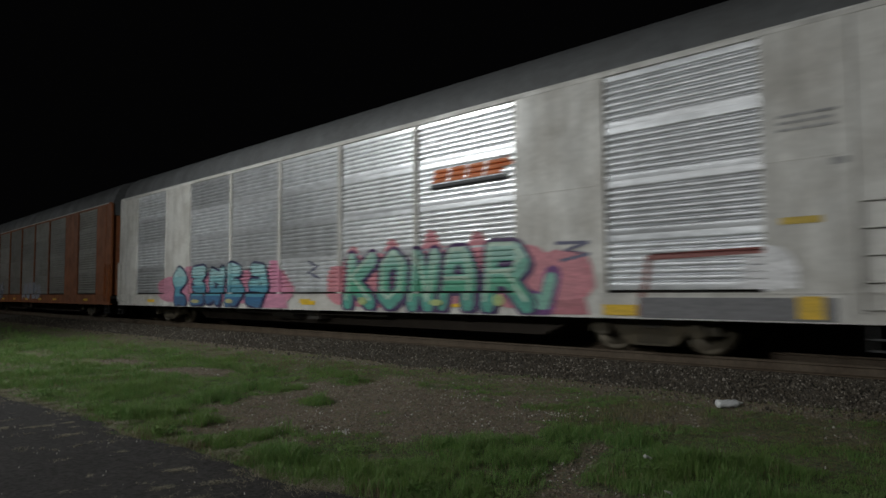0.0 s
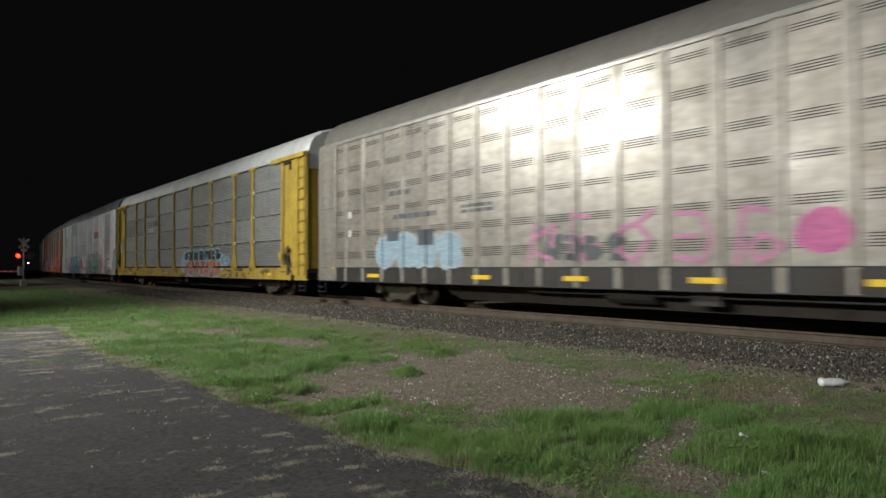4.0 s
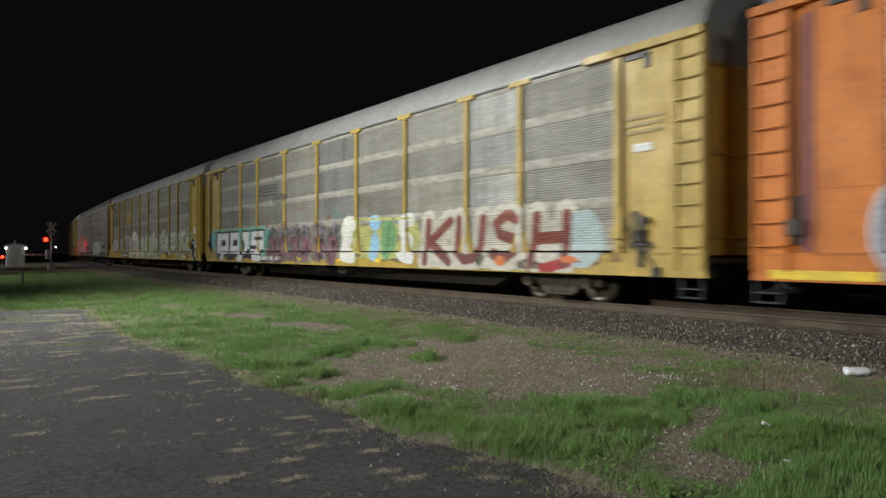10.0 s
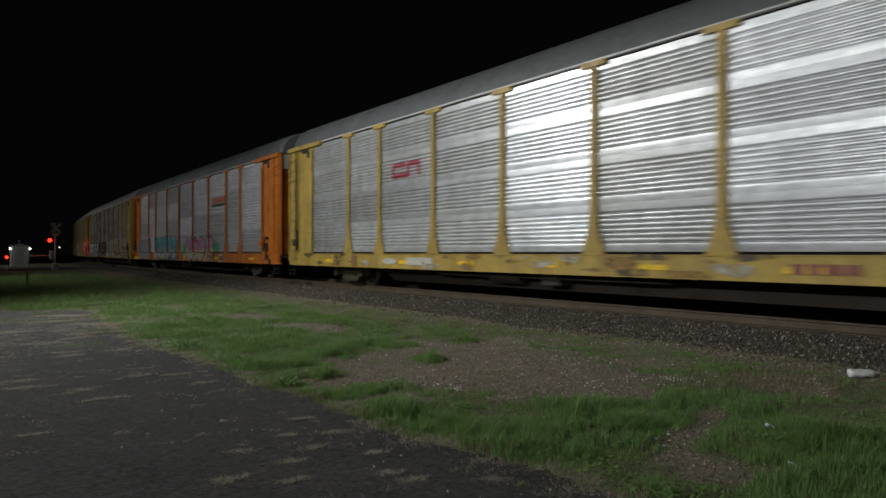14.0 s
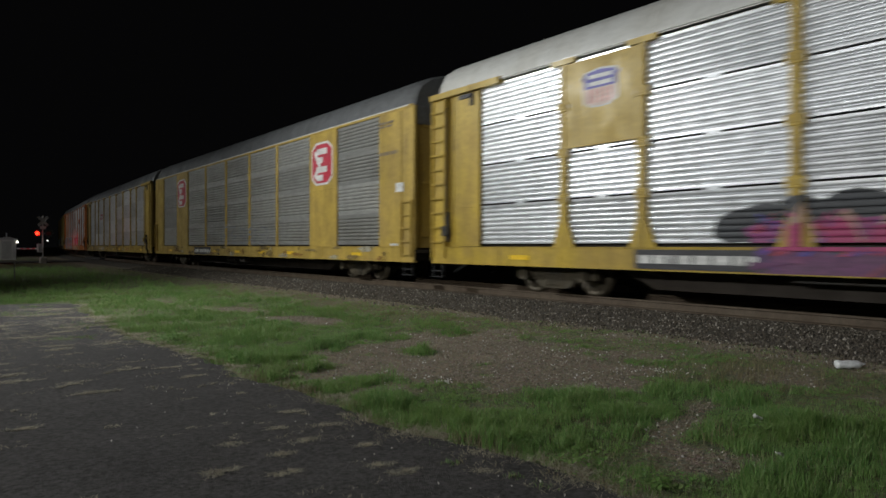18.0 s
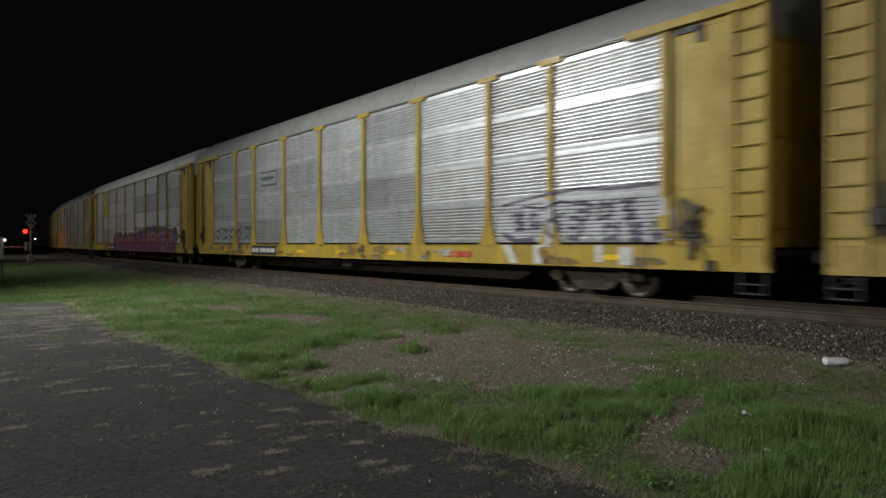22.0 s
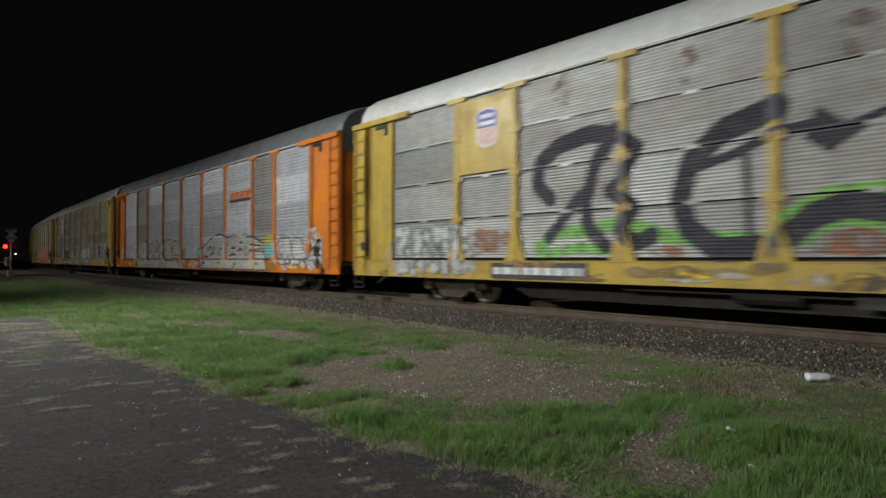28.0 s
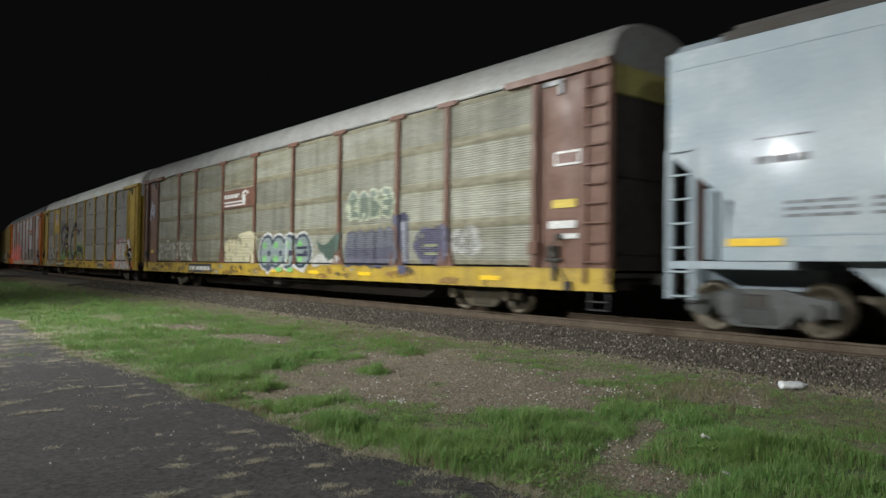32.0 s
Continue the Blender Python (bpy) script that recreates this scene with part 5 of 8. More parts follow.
def paint_cars():
    for k in (4, 5, 11, 14):
        rivet_rows(k)
    # white car
    F = dict(kind="flush")
    pink, rose = (0.58, 0.23, 0.27), (0.46, 0.17, 0.20)
    spikes = [[(a - 0.45, 1.75), (a - 0.1, z), (a + 0.12, z - 0.06), (a + 0.5, 1.75)] for a, z in ((15.9, 2.22), (17.4, 2.32), (18.75, 2.44), (20.15, 2.32), (22.3, 1.84))]
    piece(1, "green block capitals edged purple on a pink cloud", [("K", 15.5, 0.64, 16.95, 2.04), ("O", 16.85, 0.66, 18.05, 2.06), ("N", 18.0, 0.62, 19.1, 2.02), ("A", 18.95, 0.66, 20.2, 2.04), ("R", 20.2, 0.64, 21.75, 2.06)],
          ((0.09, 0.34, 0.27), (0.10, 0.38, 0.25), (0.17, 0.43, 0.34), (0.30, 0.52, 0.46)), (0.07, 0.03, 0.11), 0.185, drop=(0.05, 0.025, 0.10), shine=(0.46, 0.6, 0.5), lean=0.08, edge=1.45,
          behind=[(clouds(15.0, 0.7, 22.7, 1.95, 10, 4), pink, 0), (spikes, pink, 0), ([[(21.8, 0.64), (22.9, 0.66), (22.6, 1.75), (22.0, 1.7)]], rose, 0), (strokes([(21.35, 0.98), (21.95, 0.80), (22.12, 1.36)], 0.2), PURPLE, 1)],
          above=[(strokes([(21.3, 0.98), (21.92, 0.85), (22.08, 1.3)], 0.13), (0.22, 0.47, 0.38), 3), ([disc(16.4, 0.86, 0.16, 0.1), disc(19.0, 0.84, 0.2, 0.07), disc(20.8, 0.9, 0.14, 0.12)], (0.42, 0.5, 0.2), 8)], **F)
    piece(1, "pale blue sprayed letters on a pink cloud", cells("54607", 5.25, 0.66, 11.9, 1.98, 3, 0.07), ((0.05, 0.14, 0.27), (0.10, 0.30, 0.40), (0.24, 0.48, 0.52), (0.36, 0.56, 0.58)), NAVY, 0.185, drop=(0.03, 0.02, 0.07),
          lean=0.15, edge=1.4, behind=[(clouds(4.5, 0.64, 12.7, 1.9, 9, 8), (0.56, 0.24, 0.33), 0), ([[(11.6, 0.64), (13.0, 0.64), (12.4, 1.98), (11.9, 2.0)]], (0.58, 0.24, 0.36), 0)],
          above=[([disc(7.2, 0.8, 0.3, 0.06), disc(9.6, 0.82, 0.24, 0.07)], (0.45, 0.42, 0.2), 8)], seed=12, **F)
    decal(1, "small_tag", [(strokes([(13.9, 1.9), (14.3, 1.75), (13.9, 1.6), (14.4, 1.45)], 0.03) + strokes([(22.2, 1.95), (22.9, 1.93), (22.4, 1.8), (22.9, 1.72), (22.3, 1.62)], 0.03), (0.12, 0.12, 0.2), 0)], "thin dark tag", **F)
    slash_logo(1, 18.8, 3.43, 20.9, 3.72, **F)
    decal(1, "paint_patch", [([disc(26.0, 1.38, 0.4, 0.34, 16, 0.04, 3), rect(25.6, 1.09, 26.42, 1.4)], (0.8, 0.8, 0.82), 0)], "white painted patch", **F)
    decal(1, "paint_line", [(strokes([(23.9, 0.7), (24.05, 1.62), (25.9, 1.66)], 0.05), (0.25, 0.08, 0.07), 0), ([rect(23.9, 0.57, 26.9, 0.96)], (0.16, 0.16, 0.17), 0)], "red-brown sprayed frame", **F)
    decal(1, "small_lettering", [(text_bars(26.2, 3.3, 27.0, 3.6, 3, 4, 0.6) + text_bars(26.9, 2.75, 27.1, 2.9, 1, 2), (0.3, 0.3, 0.3), 0), ([rect(26.2, 2.0, 26.75, 2.1)], (0.6, 0.42, 0.05), 0)], "", **F)
    decal(1, "corner_mark", [([rect(23.2, 0.66, 23.85, 0.84), rect(26.4, 0.66, 26.75, 0.98), rect(13.6, 0.78, 14.1, 0.9)], (0.7, 0.45, 0.03), 1)], "yellow sill mark", **F)
    # orange car ahead of it
    piece(0, "grey sprayed letters", cells("360142", 2.0, 0.7, 8.0, 1.9, 5), ((0.28, 0.33, 0.42), (0.4, 0.45, 0.52)), NAVY, 0.12, back=(0.3, 0.32, 0.36, 0.3), **F)
    throw(0, 13.0, 0.7, 17.0, 1.8, 4, 14, (0.4, 0.42, 0.5), None, None, **F)
    # yellow car with the blue cloud
    g = dict(style="fine_gapped")
    sky = (0.36, 0.52, 0.58)
    piece(2, "red sprayed letters on a light blue cloud", cells("2734160", 14.35, 0.70, 19.6, 1.36, 21, 0.03), ((0.56, 0.17, 0.07), (0.60, 0.13, 0.08)), None, 0.09, halo=sky,
          behind=[(clouds(14.0, 0.72, 19.8, 1.8, 9, 5, 0.12), sky, 0), ([disc(19.9, 1.34, 0.6, 0.22, 16, 0.12, 5)], (0.34, 0.47, 0.53, 0.25), 0)], **g)
    piece(2, "black sprayed letters on a light blue cloud", cells("2617350", 14.15, 1.36, 19.45, 1.84, 22, 0.03), ((0.025, 0.03, 0.05), (0.05, 0.06, 0.09)), None, 0.075, halo=(0.38, 0.54, 0.6),
          above=[([disc(17.1, 1.98, 0.09, 0.09, 10, 0.1, 3)], (0.12, 0.12, 0.13), 2), (strokes([(18.9, 1.98), (19.4, 2.03), (19.9, 1.92)], 0.03), (0.4, 0.25, 0.28), 2)], **g)
    decal(2, "paint_patch", [([disc(8.4, 1.5, 0.7, 0.35, 16, 0.2, 6)], (0.3, 0.4, 0.44, 0.6), 0), ([disc(5.6, 1.45, 0.5, 0.25, 16, 0.2, 6)], (0.42, 0.36, 0.1, 0.6), 0), ([rect(10.6, 0.66, 13.6, 0.98)], (0.42, 0.44, 0.42, 0.7), 0), ([disc(13.7, 0.82, 0.45, 0.13, 14, 0.2, 3), disc(19.9, 0.84, 0.4, 0.1, 14, 0.2, 4)], (0.45, 0.33, 0.02), 1)], "", **g)
    decal(2, "logo", [([rect(7.1, 3.52, 9.4, 3.56), rect(7.1, 3.4, 9.0, 3.44), rect(7.1, 3.28, 8.6, 3.32)], (0.09, 0.09, 0.1), 0), ([rect(8.45, 3.3, 9.3, 3.62)], (0.13, 0.13, 0.14), 1), (text_bars(7.4, 3.0, 8.4, 3.24, 2, 4), WHT, 0), (text_bars(8.6, 3.02, 9.4, 3.2, 2, 6), (0.17, 0.17, 0.18), 0)], "dark striped block logo", **g)
    plate(2, 20.28, 0.62, 20.72, 0.95, BLACK, "data_plate", "black data plate")
    decal(2, "data_lines", [(text_bars(20.33, 0.66, 20.67, 0.9, 3, 8, 0.5), WHT, 1)])
    decal(2, "reporting_mark", [(text_bars(6.3, 0.72, 7.0, 0.93, 1, 4) + text_bars(7.3, 0.72, 8.9, 0.93, 1, 6), (0.25, 0.17, 0.03), 0)], "dark lettering bars")
    decal(2, "paint_patch", [([disc(1.15, 2.3, 0.16, 0.38, 12, 0.3, 4), disc(1.45, 2.5, 0.2, 0.14, 12, 0.3, 5), disc(1.4, 2.1, 0.16, 0.12, 12, 0.3, 6)], (0.42, 0.48, 0.46, 0.15), 0)], "pale sprayed blotch on the door")
    # aluminium car
    R = dict(kind="ribbed")
    piece(3, "silver sprayed letters", cells("4631", 17.5, 0.8, 22.6, 2.1, 31, 0.06), ((0.6, 0.6, 0.62), (0.66, 0.66, 0.68)), (0.12, 0.12, 0.13), 0.2, back=(0.56, 0.56, 0.58), **R)
    throw(3, 9.6, 1.0, 15.6, 2.1, 5, 32, (0.5, 0.2, 0.32), None, None, label="thin pink sprayed letters", w=0.05, **R)
    throw(3, 10.2, 1.1, 12.4, 1.75, 4, 37, (0.07, 0.08, 0.08), None, None, label="black scrawled tag", w=0.07, **R)
    throw(3, 3.6, 0.95, 7.5, 2.0, 4, 33, (0.27, 0.37, 0.43), (0.36, 0.42, 0.45), None, label="pale blue sprayed letters", w=0.2, extra=(([rect(4.1, 1.75, 4.7, 2.02), rect(5.6, 1.6, 6.3, 2.0)], (0.06, 0.07, 0.08), 3),), **R)
    decal(3, "paint_patch", [([disc(15.9, 1.55, 0.42, 0.36, 12, 0.1, 3)], (0.55, 0.12, 0.3), 0)], "", **R)
    decal(3, "paint_patch", [([rect(24.4, 1.4, 26.5, 1.62), rect(25.2, 1.6, 25.45, 1.95), rect(26.15, 1.05, 26.5, 1.95)], (0.05, 0.05, 0.055), 0)], "black painted-out lettering", **R)
    decal(3, "small_lettering", [(text_bars(22.0, 2.4, 23.9, 2.58, 1, 3) + text_bars(4.2, 2.95, 5.2, 3.15, 1, 5) + text_bars(4.4, 2.3, 6.4, 2.5, 1, 8) + text_bars(7.4, 2.3, 8.6, 2.55, 2, 9), (0.1, 0.1, 0.11), 0), ([rect(1.9, 2.5, 2.1, 2.7), rect(1.9, 1.95, 2.1, 2.15)], WHT, 0)], "", **R)
    decal(3, "corner_mark", [([rect(27.1, 1.0, 27.5, 1.48), rect(0.9, 1.0, 1.15, 1.45)], (0.7, 0.45, 0.04), 0)], "yellow corner mark", **R)
    # yellow car, pale green letters
    f = dict(style="fine")
    decal(4, "logo", [([rect(7.45, 3.12, 9.25, 3.22), rect(7.45, 3.74, 9.25, 3.8), rect(7.5, 3.3, 7.98, 3.68), rect(8.1, 3.3, 8.6, 3.68), rect(8.72, 3.3, 9.2, 3.68)], (0.5, 0.3, 0.05), 0), ([rect(7.66, 3.42, 7.99, 3.56), rect(8.1, 3.5, 8.4, 3.56), rect(8.3, 3.4, 8.6, 3.46), rect(8.9, 3.3, 9.02, 3.4), rect(8.9, 3.58, 9.02, 3.68)], (0.25, 0.23, 0.19), 1)], "yellow block logo in a frame", **f)
    piece(4, "white sprayed letters with black edge", cells("4603", 1.95, 1.08, 4.5, 2.0, 41), ((0.6, 0.6, 0.61), (0.64, 0.64, 0.64)), (0.07, 0.07, 0.08), 0.12, back=(0.58, 0.58, 0.59), **f)
    throw(4, 4.9, 1.15, 6.6, 2.0, 4, 42, (0.46, 0.45, 0.42, 0.2), None, None, w=0.05, label="worn white scribble", **f)
    piece(4, "white outlined scrawled letters", cells("5170", 6.95, 1.1, 9.25, 2.15, 43, 0.1), ((0.24, 0.235, 0.2), (0.3, 0.29, 0.25)), (0.58, 0.58, 0.56), 0.11, back=(0.44, 0.43, 0.40, 0.4), edge=1.5, above=[([[(6.9, 1.9), (7.05, 2.35), (7.2, 1.9)]], (0.6, 0.6, 0.6), 2)], **f)
    arch = [(10.65 + 1.0 * math.cos(a), 1.45 + 0.86 * math.sin(a)) for a in [0.15 + 0.3 * i for i in range(10)]]
    white = (0.6, 0.6, 0.6)
    decal(4, "graffiti", [([disc(10.6, 1.5, 1.05, 0.62, 20, 0.06, 3), rect(9.2, 0.64, 12.6, 1.03), disc(9.6, 1.25, 0.5, 0.3, 14, 0.2, 4)], white, 0), (strokes(arch, 0.17), (0.68, 0.68, 0.68), 2), (strokes([(r, z - 0.19) for r, z in arch[1:-1]], 0.035), (0.3, 0.31, 0.33), 3),
                          ([disc(10.3, 1.55, 0.42, 0.33, 16, 0.12, 9), disc(11.05, 1.5, 0.36, 0.3, 16, 0.12, 10)], (0.47, 0.38, 0.36), 1), (strokes([(10.05, 1.72), (10.5, 1.66)], 0.035) + strokes([(10.9, 1.62), (11.3, 1.66)], 0.035), (0.25, 0.23, 0.25), 3),
                          (strokes([(9.9, 1.2), (10.4, 1.12), (11.0, 1.16), (11.4, 1.42)], 0.075), (0.48, 0.36, 0.05), 4), ([disc(10.9, 1.13, 0.3, 0.09)], (0.08, 0.1, 0.2), 4), ([rect(10.0, 0.66, 10.5, 0.9), rect(12.0, 0.72, 12.6, 0.9)], (0.55, 0.36, 0.04), 1), ([rect(10.9, 0.7, 11.7, 0.8)], (0.25, 0.25, 0.26), 1)], "white sprayed dome with pink and yellow patches", **f)
    piece(4, "white outlined letter", [("3", 11.65, 1.08, 12.45, 2.2)], ((0.3, 0.3, 0.28),), white, 0.13, edge=1.5, **f)
    green = ((0.36, 0.42, 0.27), (0.31, 0.38, 0.22), (0.35, 0.42, 0.26), (0.47, 0.50, 0.38))
    pale = (0.53, 0.55, 0.49)
    piece(4, "pale green sprayed letters edged white", [("S", 12.75, 0.64, 13.95, 2.0), ("A", 13.95, 0.64, 15.4, 1.92), ("U", 15.5, 0.64, 16.55, 2.02), ("L", 16.35, 0.64, 17.45, 2.28), ("T", 17.3, 0.64, 18.4, 1.86)],
          green, pale, 0.19, drop=(0.24, 0.2, 0.22), shine=(0.6, 0.61, 0.55), back=(0.33, 0.39, 0.26, 0.3), **f)
    decal(4, "graffiti", [(strokes([(18.8, 0.7), (18.8, 1.85)], 0.25), (0.5, 0.5, 0.55, 0.15), 0), (strokes([(21.2, 0.95), (21.15, 1.7)], 0.16), (0.52, 0.52, 0.56, 0.15), 0)], "lavender-white sprayed strokes", **f)
    piece(4, "pale green sprayed letters edged white", [("L", 18.95, 1.06, 20.05, 2.3), ("S", 19.9, 1.06, 21.1, 1.88), ("E", 21.35, 1.06, 22.65, 2.12), ("R", 22.55, 0.9, 23.6, 2.04), ("K", 23.45, 1.06, 24.75, 2.18), ("O", 24.65, 1.06, 25.75, 1.88), ("I", 25.7, 1.08, 26.3, 1.86)],
          green, pale, 0.19, drop=(0.24, 0.2, 0.22), shine=(0.6, 0.61, 0.55), back=(0.33, 0.39, 0.26, 0.25), above=[([rect(23.2, 0.64, 24.4, 1.0), rect(18.4, 0.64, 19.0, 1.0)], (0.4, 0.45, 0.36, 0.3), 0), ([disc(24.3, 0.84, 0.2, 0.14)], (0.55, 0.45, 0.36), 1), ([disc(25.2, 0.88, 0.3, 0.1)], (0.12, 0.12, 0.16), 1)], **f)
    decal(4, "paint_patch", [([rect(26.3, 0.66, 27.0, 0.98), disc(26.9, 1.45, 0.4, 0.3, 12, 0.2, 5)], (0.5, 0.53, 0.44, 0.3), 0), ([rect(26.6, 2.0, 26.95, 2.3)], (0.75, 0.75, 0.75), 0), (text_bars(26.1, 3.2, 26.9, 3.6, 3, 9, 0.5), (0.3, 0.22, 0.05), 0), ([rect(26.2, 1.9, 26.9, 2.0)], (0.6, 0.35, 0.03), 0)], "white overspray", **f)
    sill_marks(4, 6.0, 8.6)
    # yellow car with mixed graffiti
    ink, teal = (0.025, 0.026, 0.03), (0.12, 0.40, 0.38)
    chalk, hole, gutter = [], [], []
    for x, w, gaps in ((1.72, 1.45, ((0.42, 0.36, 0.98, 0.64),)), (3.32, 1.45, ((0.42, 0.36, 0.98, 0.64),)), (4.92, 0.84, ((0.0, 0.0, 0.24, 0.62), (0.6, 0.0, 0.84, 0.2))), (5.95, 1.45, ((0.48, 0.60, 1.3, 0.74), (0.0, 0.2, 0.9, 0.36), (1.22, 0.0, 1.45, 0.2)))):
        chalk.append([(x, 1.0), (x + w, 0.96), (x + w + 0.03, 1.94), (x + 0.05, 1.93)])
        hole += [rect(x + a, 0.98 + b * 0.94, x + c, 0.98 + d * 0.94) for a, b, c, d in gaps]
        gutter.append(rect(x + w - 0.02, 1.1, x + w + 0.14, 2.02))
    shapes = [([disc(1.5 + i * 0.95, 1.6, 0.7, 0.5, 14, 0.1, i) for i in range(7)] + [disc(1.1, 1.7, 0.35, 0.3, 12, 0.3, 5), disc(8.0, 1.6, 0.6, 0.42, 14, 0.25, 8)], (0.16, 0.38, 0.37, 0.12), 0), ([rect(1.5, 0.86, 7.62, 2.06)], (0.14, 0.42, 0.27), 1), ([[(1.56, 0.84), (7.3, 0.78), (7.55, 1.98), (1.6, 1.99)]], ink, 2), (chalk, (0.7, 0.7, 0.7), 3), (hole, ink, 4), ([gutter[0], rect(1.56, 1.0, 1.74, 1.98), rect(1.6, 1.9, 7.5, 1.98)], ink, 4), (gutter[1:3], teal, 4),
              ([[(2.0, 0.66), (2.5, 0.66), (2.7, 0.95), (2.2, 0.95)], [(4.4, 0.64), (5.0, 0.64), (5.2, 0.9), (4.5, 0.95)], [(6.3, 0.7), (7.2, 0.66), (7.3, 0.9), (6.2, 0.95)]], (0.6, 0.6, 0.6), 3), ([[(3.0, 0.7), (3.9, 0.7), (4.1, 0.95), (3.1, 0.95)]], ink, 3)]
    decal(5, "graffiti", shapes, "white block numerals edged black on teal", **f)
    decal(5, "small_lettering", [(text_bars(6.9, 3.25, 8.9, 3.72, 4, 9, 0.5), (0.06, 0.06, 0.065), 0), ([disc(9.0, 3.1, 0.7, 0.25, 14, 0.2, 4)], (0.16, 0.15, 0.13, 0.3), 0)], "dark painted-over lettering", **f)
    dusk = ((0.20, 0.10, 0.13, 0.35), (0.26, 0.13, 0.15, 0.35), (0.22, 0.19, 0.2, 0.35))
    piece(5, "faded red and grey sprayed letters", cells("316042", 7.9, 0.66, 14.2, 2.06, 52, 0.06), dusk, (0.17, 0.14, 0.17, 0.4), 0.19, back=(0.25, 0.26, 0.2, 0.35), behind=[(specks(7.8, 0.7, 14.2, 2.0, 60, 3, 0.12), (0.32, 0.16, 0.1, 0.2), 0), (specks(7.8, 0.7, 14.2, 2.0, 50, 4, 0.12), (0.16, 0.25, 0.2, 0.2), 0)], **f)
    decal(5, "graffiti", [([disc(15.0, 1.4, 0.75, 0.72, 16, 0.1, 2), rect(15.0, 0.85, 18.4, 1.86), disc(18.5, 1.5, 0.4, 0.5, 14, 0.1, 3)], (0.42, 0.41, 0.14, 0.1), 0), (strokes([(15.15, 1.9), (14.7, 1.98), (14.45, 1.72), (14.8, 1.5), (14.5, 1.3), (14.5, 0.98), (15.1, 0.92)], 0.24), (0.62, 0.61, 0.56), 1), ([disc(16.45, 1.92, 0.32, 0.25), disc(16.45, 1.2, 0.28, 0.46, 18, 0.08, 3)], (0.26, 0.45, 0.6), 1),
                          ([disc(17.25, 1.42, 0.42, 0.62, 16, 0.1, 4)], (0.15, 0.30, 0.14), 1), (strokes([(17.15, 1.0), (17.3, 1.8)], 0.06), (0.09, 0.2, 0.1), 2), (strokes([(18.45, 1.95), (18.0, 1.85), (18.1, 1.5), (18.4, 1.35), (18.0, 1.0), (18.5, 0.9)], 0.2), (0.6, 0.6, 0.56), 1), (strokes([(15.0, 2.08), (18.5, 1.98)], 0.03), (0.45, 0.45, 0.1, 0.2), 2)], "yellow, blue, green and white sprayed bubbles", **f)
    cream = (0.46, 0.43, 0.36)
    kush = [("K", 19.0, 0.66, 20.6, 1.98), ("U", 20.4, 0.72, 21.9, 2.0), ("S", 21.85, 0.74, 23.2, 2.06), ("H", 23.2, 0.7, 24.75, 1.98)]
    decal(5, "graffiti", [([q for c in kush for q in letter(c, 0.36, 0.45, lean=0.1)] + [rect(19.0, 0.66, 24.6, 1.02)], cream, 0), ([disc(24.9, 1.3, 0.6, 0.62, 18, 0.1, 3)], (0.36, 0.43, 0.43), 0), (specks(18.9, 0.8, 25.2, 2.1, 60, 5), cream, 0)] + banded([q for c in kush for q in letter(c, 0.128, 1.1, lean=0.1)], 0.66, 2.0, ((0.13, 0.035, 0.028), (0.18, 0.05, 0.036), (0.21, 0.065, 0.045)), 1)
          + [(strokes([(23.8, 0.7), (24.6, 0.85)], 0.11), (0.30, 0.03, 0.03), 1), ([disc(22.4, 0.85, 0.2, 0.12), disc(24.6, 0.9, 0.25, 0.08)], (0.5, 0.14, 0.04), 2)], "dark red capital letters on a cream cloud", **f)
    sill_marks(5, 7.0, 9.4)
    decal(5, "small_lettering", [(text_bars(26.1, 3.2, 26.9, 3.6, 3, 11, 0.5), (0.28, 0.2, 0.06), 0), ([rect(26.3, 2.9, 26.7, 3.05)], WHT, 0)])
    # orange car, pink letters
    ovals = [disc(2.2 + 0.66 * i, 1.36, 0.4, 0.66, 16, 0.05, i) for i in range(5)]
    decal(6, "graffiti", [([disc(2.2 + 0.66 * i, 1.38, 0.45, 0.70, 16, 0.05, i) for i in range(5)], (0.5, 0.5, 0.52), 0), (ovals + [rect(1.95, 0.66, 5.15, 1.05)], (0.26, 0.26, 0.29), 1), (strokes([(2.1, 1.5), (2.6, 1.25), (3.1, 1.55), (3.7, 1.3), (4.3, 1.5), (5.0, 1.35)], 0.03) + [q for i in range(5) for q in strokes([(2.0 + 0.66 * i, 1.0), (2.1 + 0.66 * i, 1.85)], 0.025)], (0.46, 0.46, 0.48), 2)], "grey rounded letters edged white")
    piece(6, "teal sprayed letters edged dark", cells("164305", 6.5, 0.66, 12.0, 2.02, 62, 0.05), ((0.44, 0.42, 0.45), (0.34, 0.40, 0.44), (0.13, 0.37, 0.42), (0.17, 0.42, 0.47)), (0.025, 0.05, 0.07), 0.16, drop=(0.03, 0.07, 0.09), back=(0.14, 0.36, 0.41),
          behind=[([rect(6.4, 0.64, 12.2, 1.02)], (0.16, 0.3, 0.36), 0)], above=[([disc(8.6, 0.8, 0.35, 0.08), disc(6.9, 0.78, 0.3, 0.07)], (0.6, 0.5, 0.05), 8), ([[(10.2, 0.7), (11.0, 0.66), (10.7, 0.95)]], ink, 8), ([disc(12.2, 1.75, 0.25, 0.3, 12, 0.2, 3)], (0.5, 0.42, 0.46, 0.2), 0)])
    grass = (0.10, 0.42, 0.18)
    spikes = [[(a - 0.5, 1.1), (a - 0.32, z - 0.2), (a - 0.12, z - 0.28), (a, z), (a + 0.18, z - 0.25), (a + 0.42, 1.1)] for a, z in ((13.5, 1.62), (15.6, 2.1), (16.5, 1.95), (17.85, 2.2), (19.0, 1.78), (19.5, 1.62))]
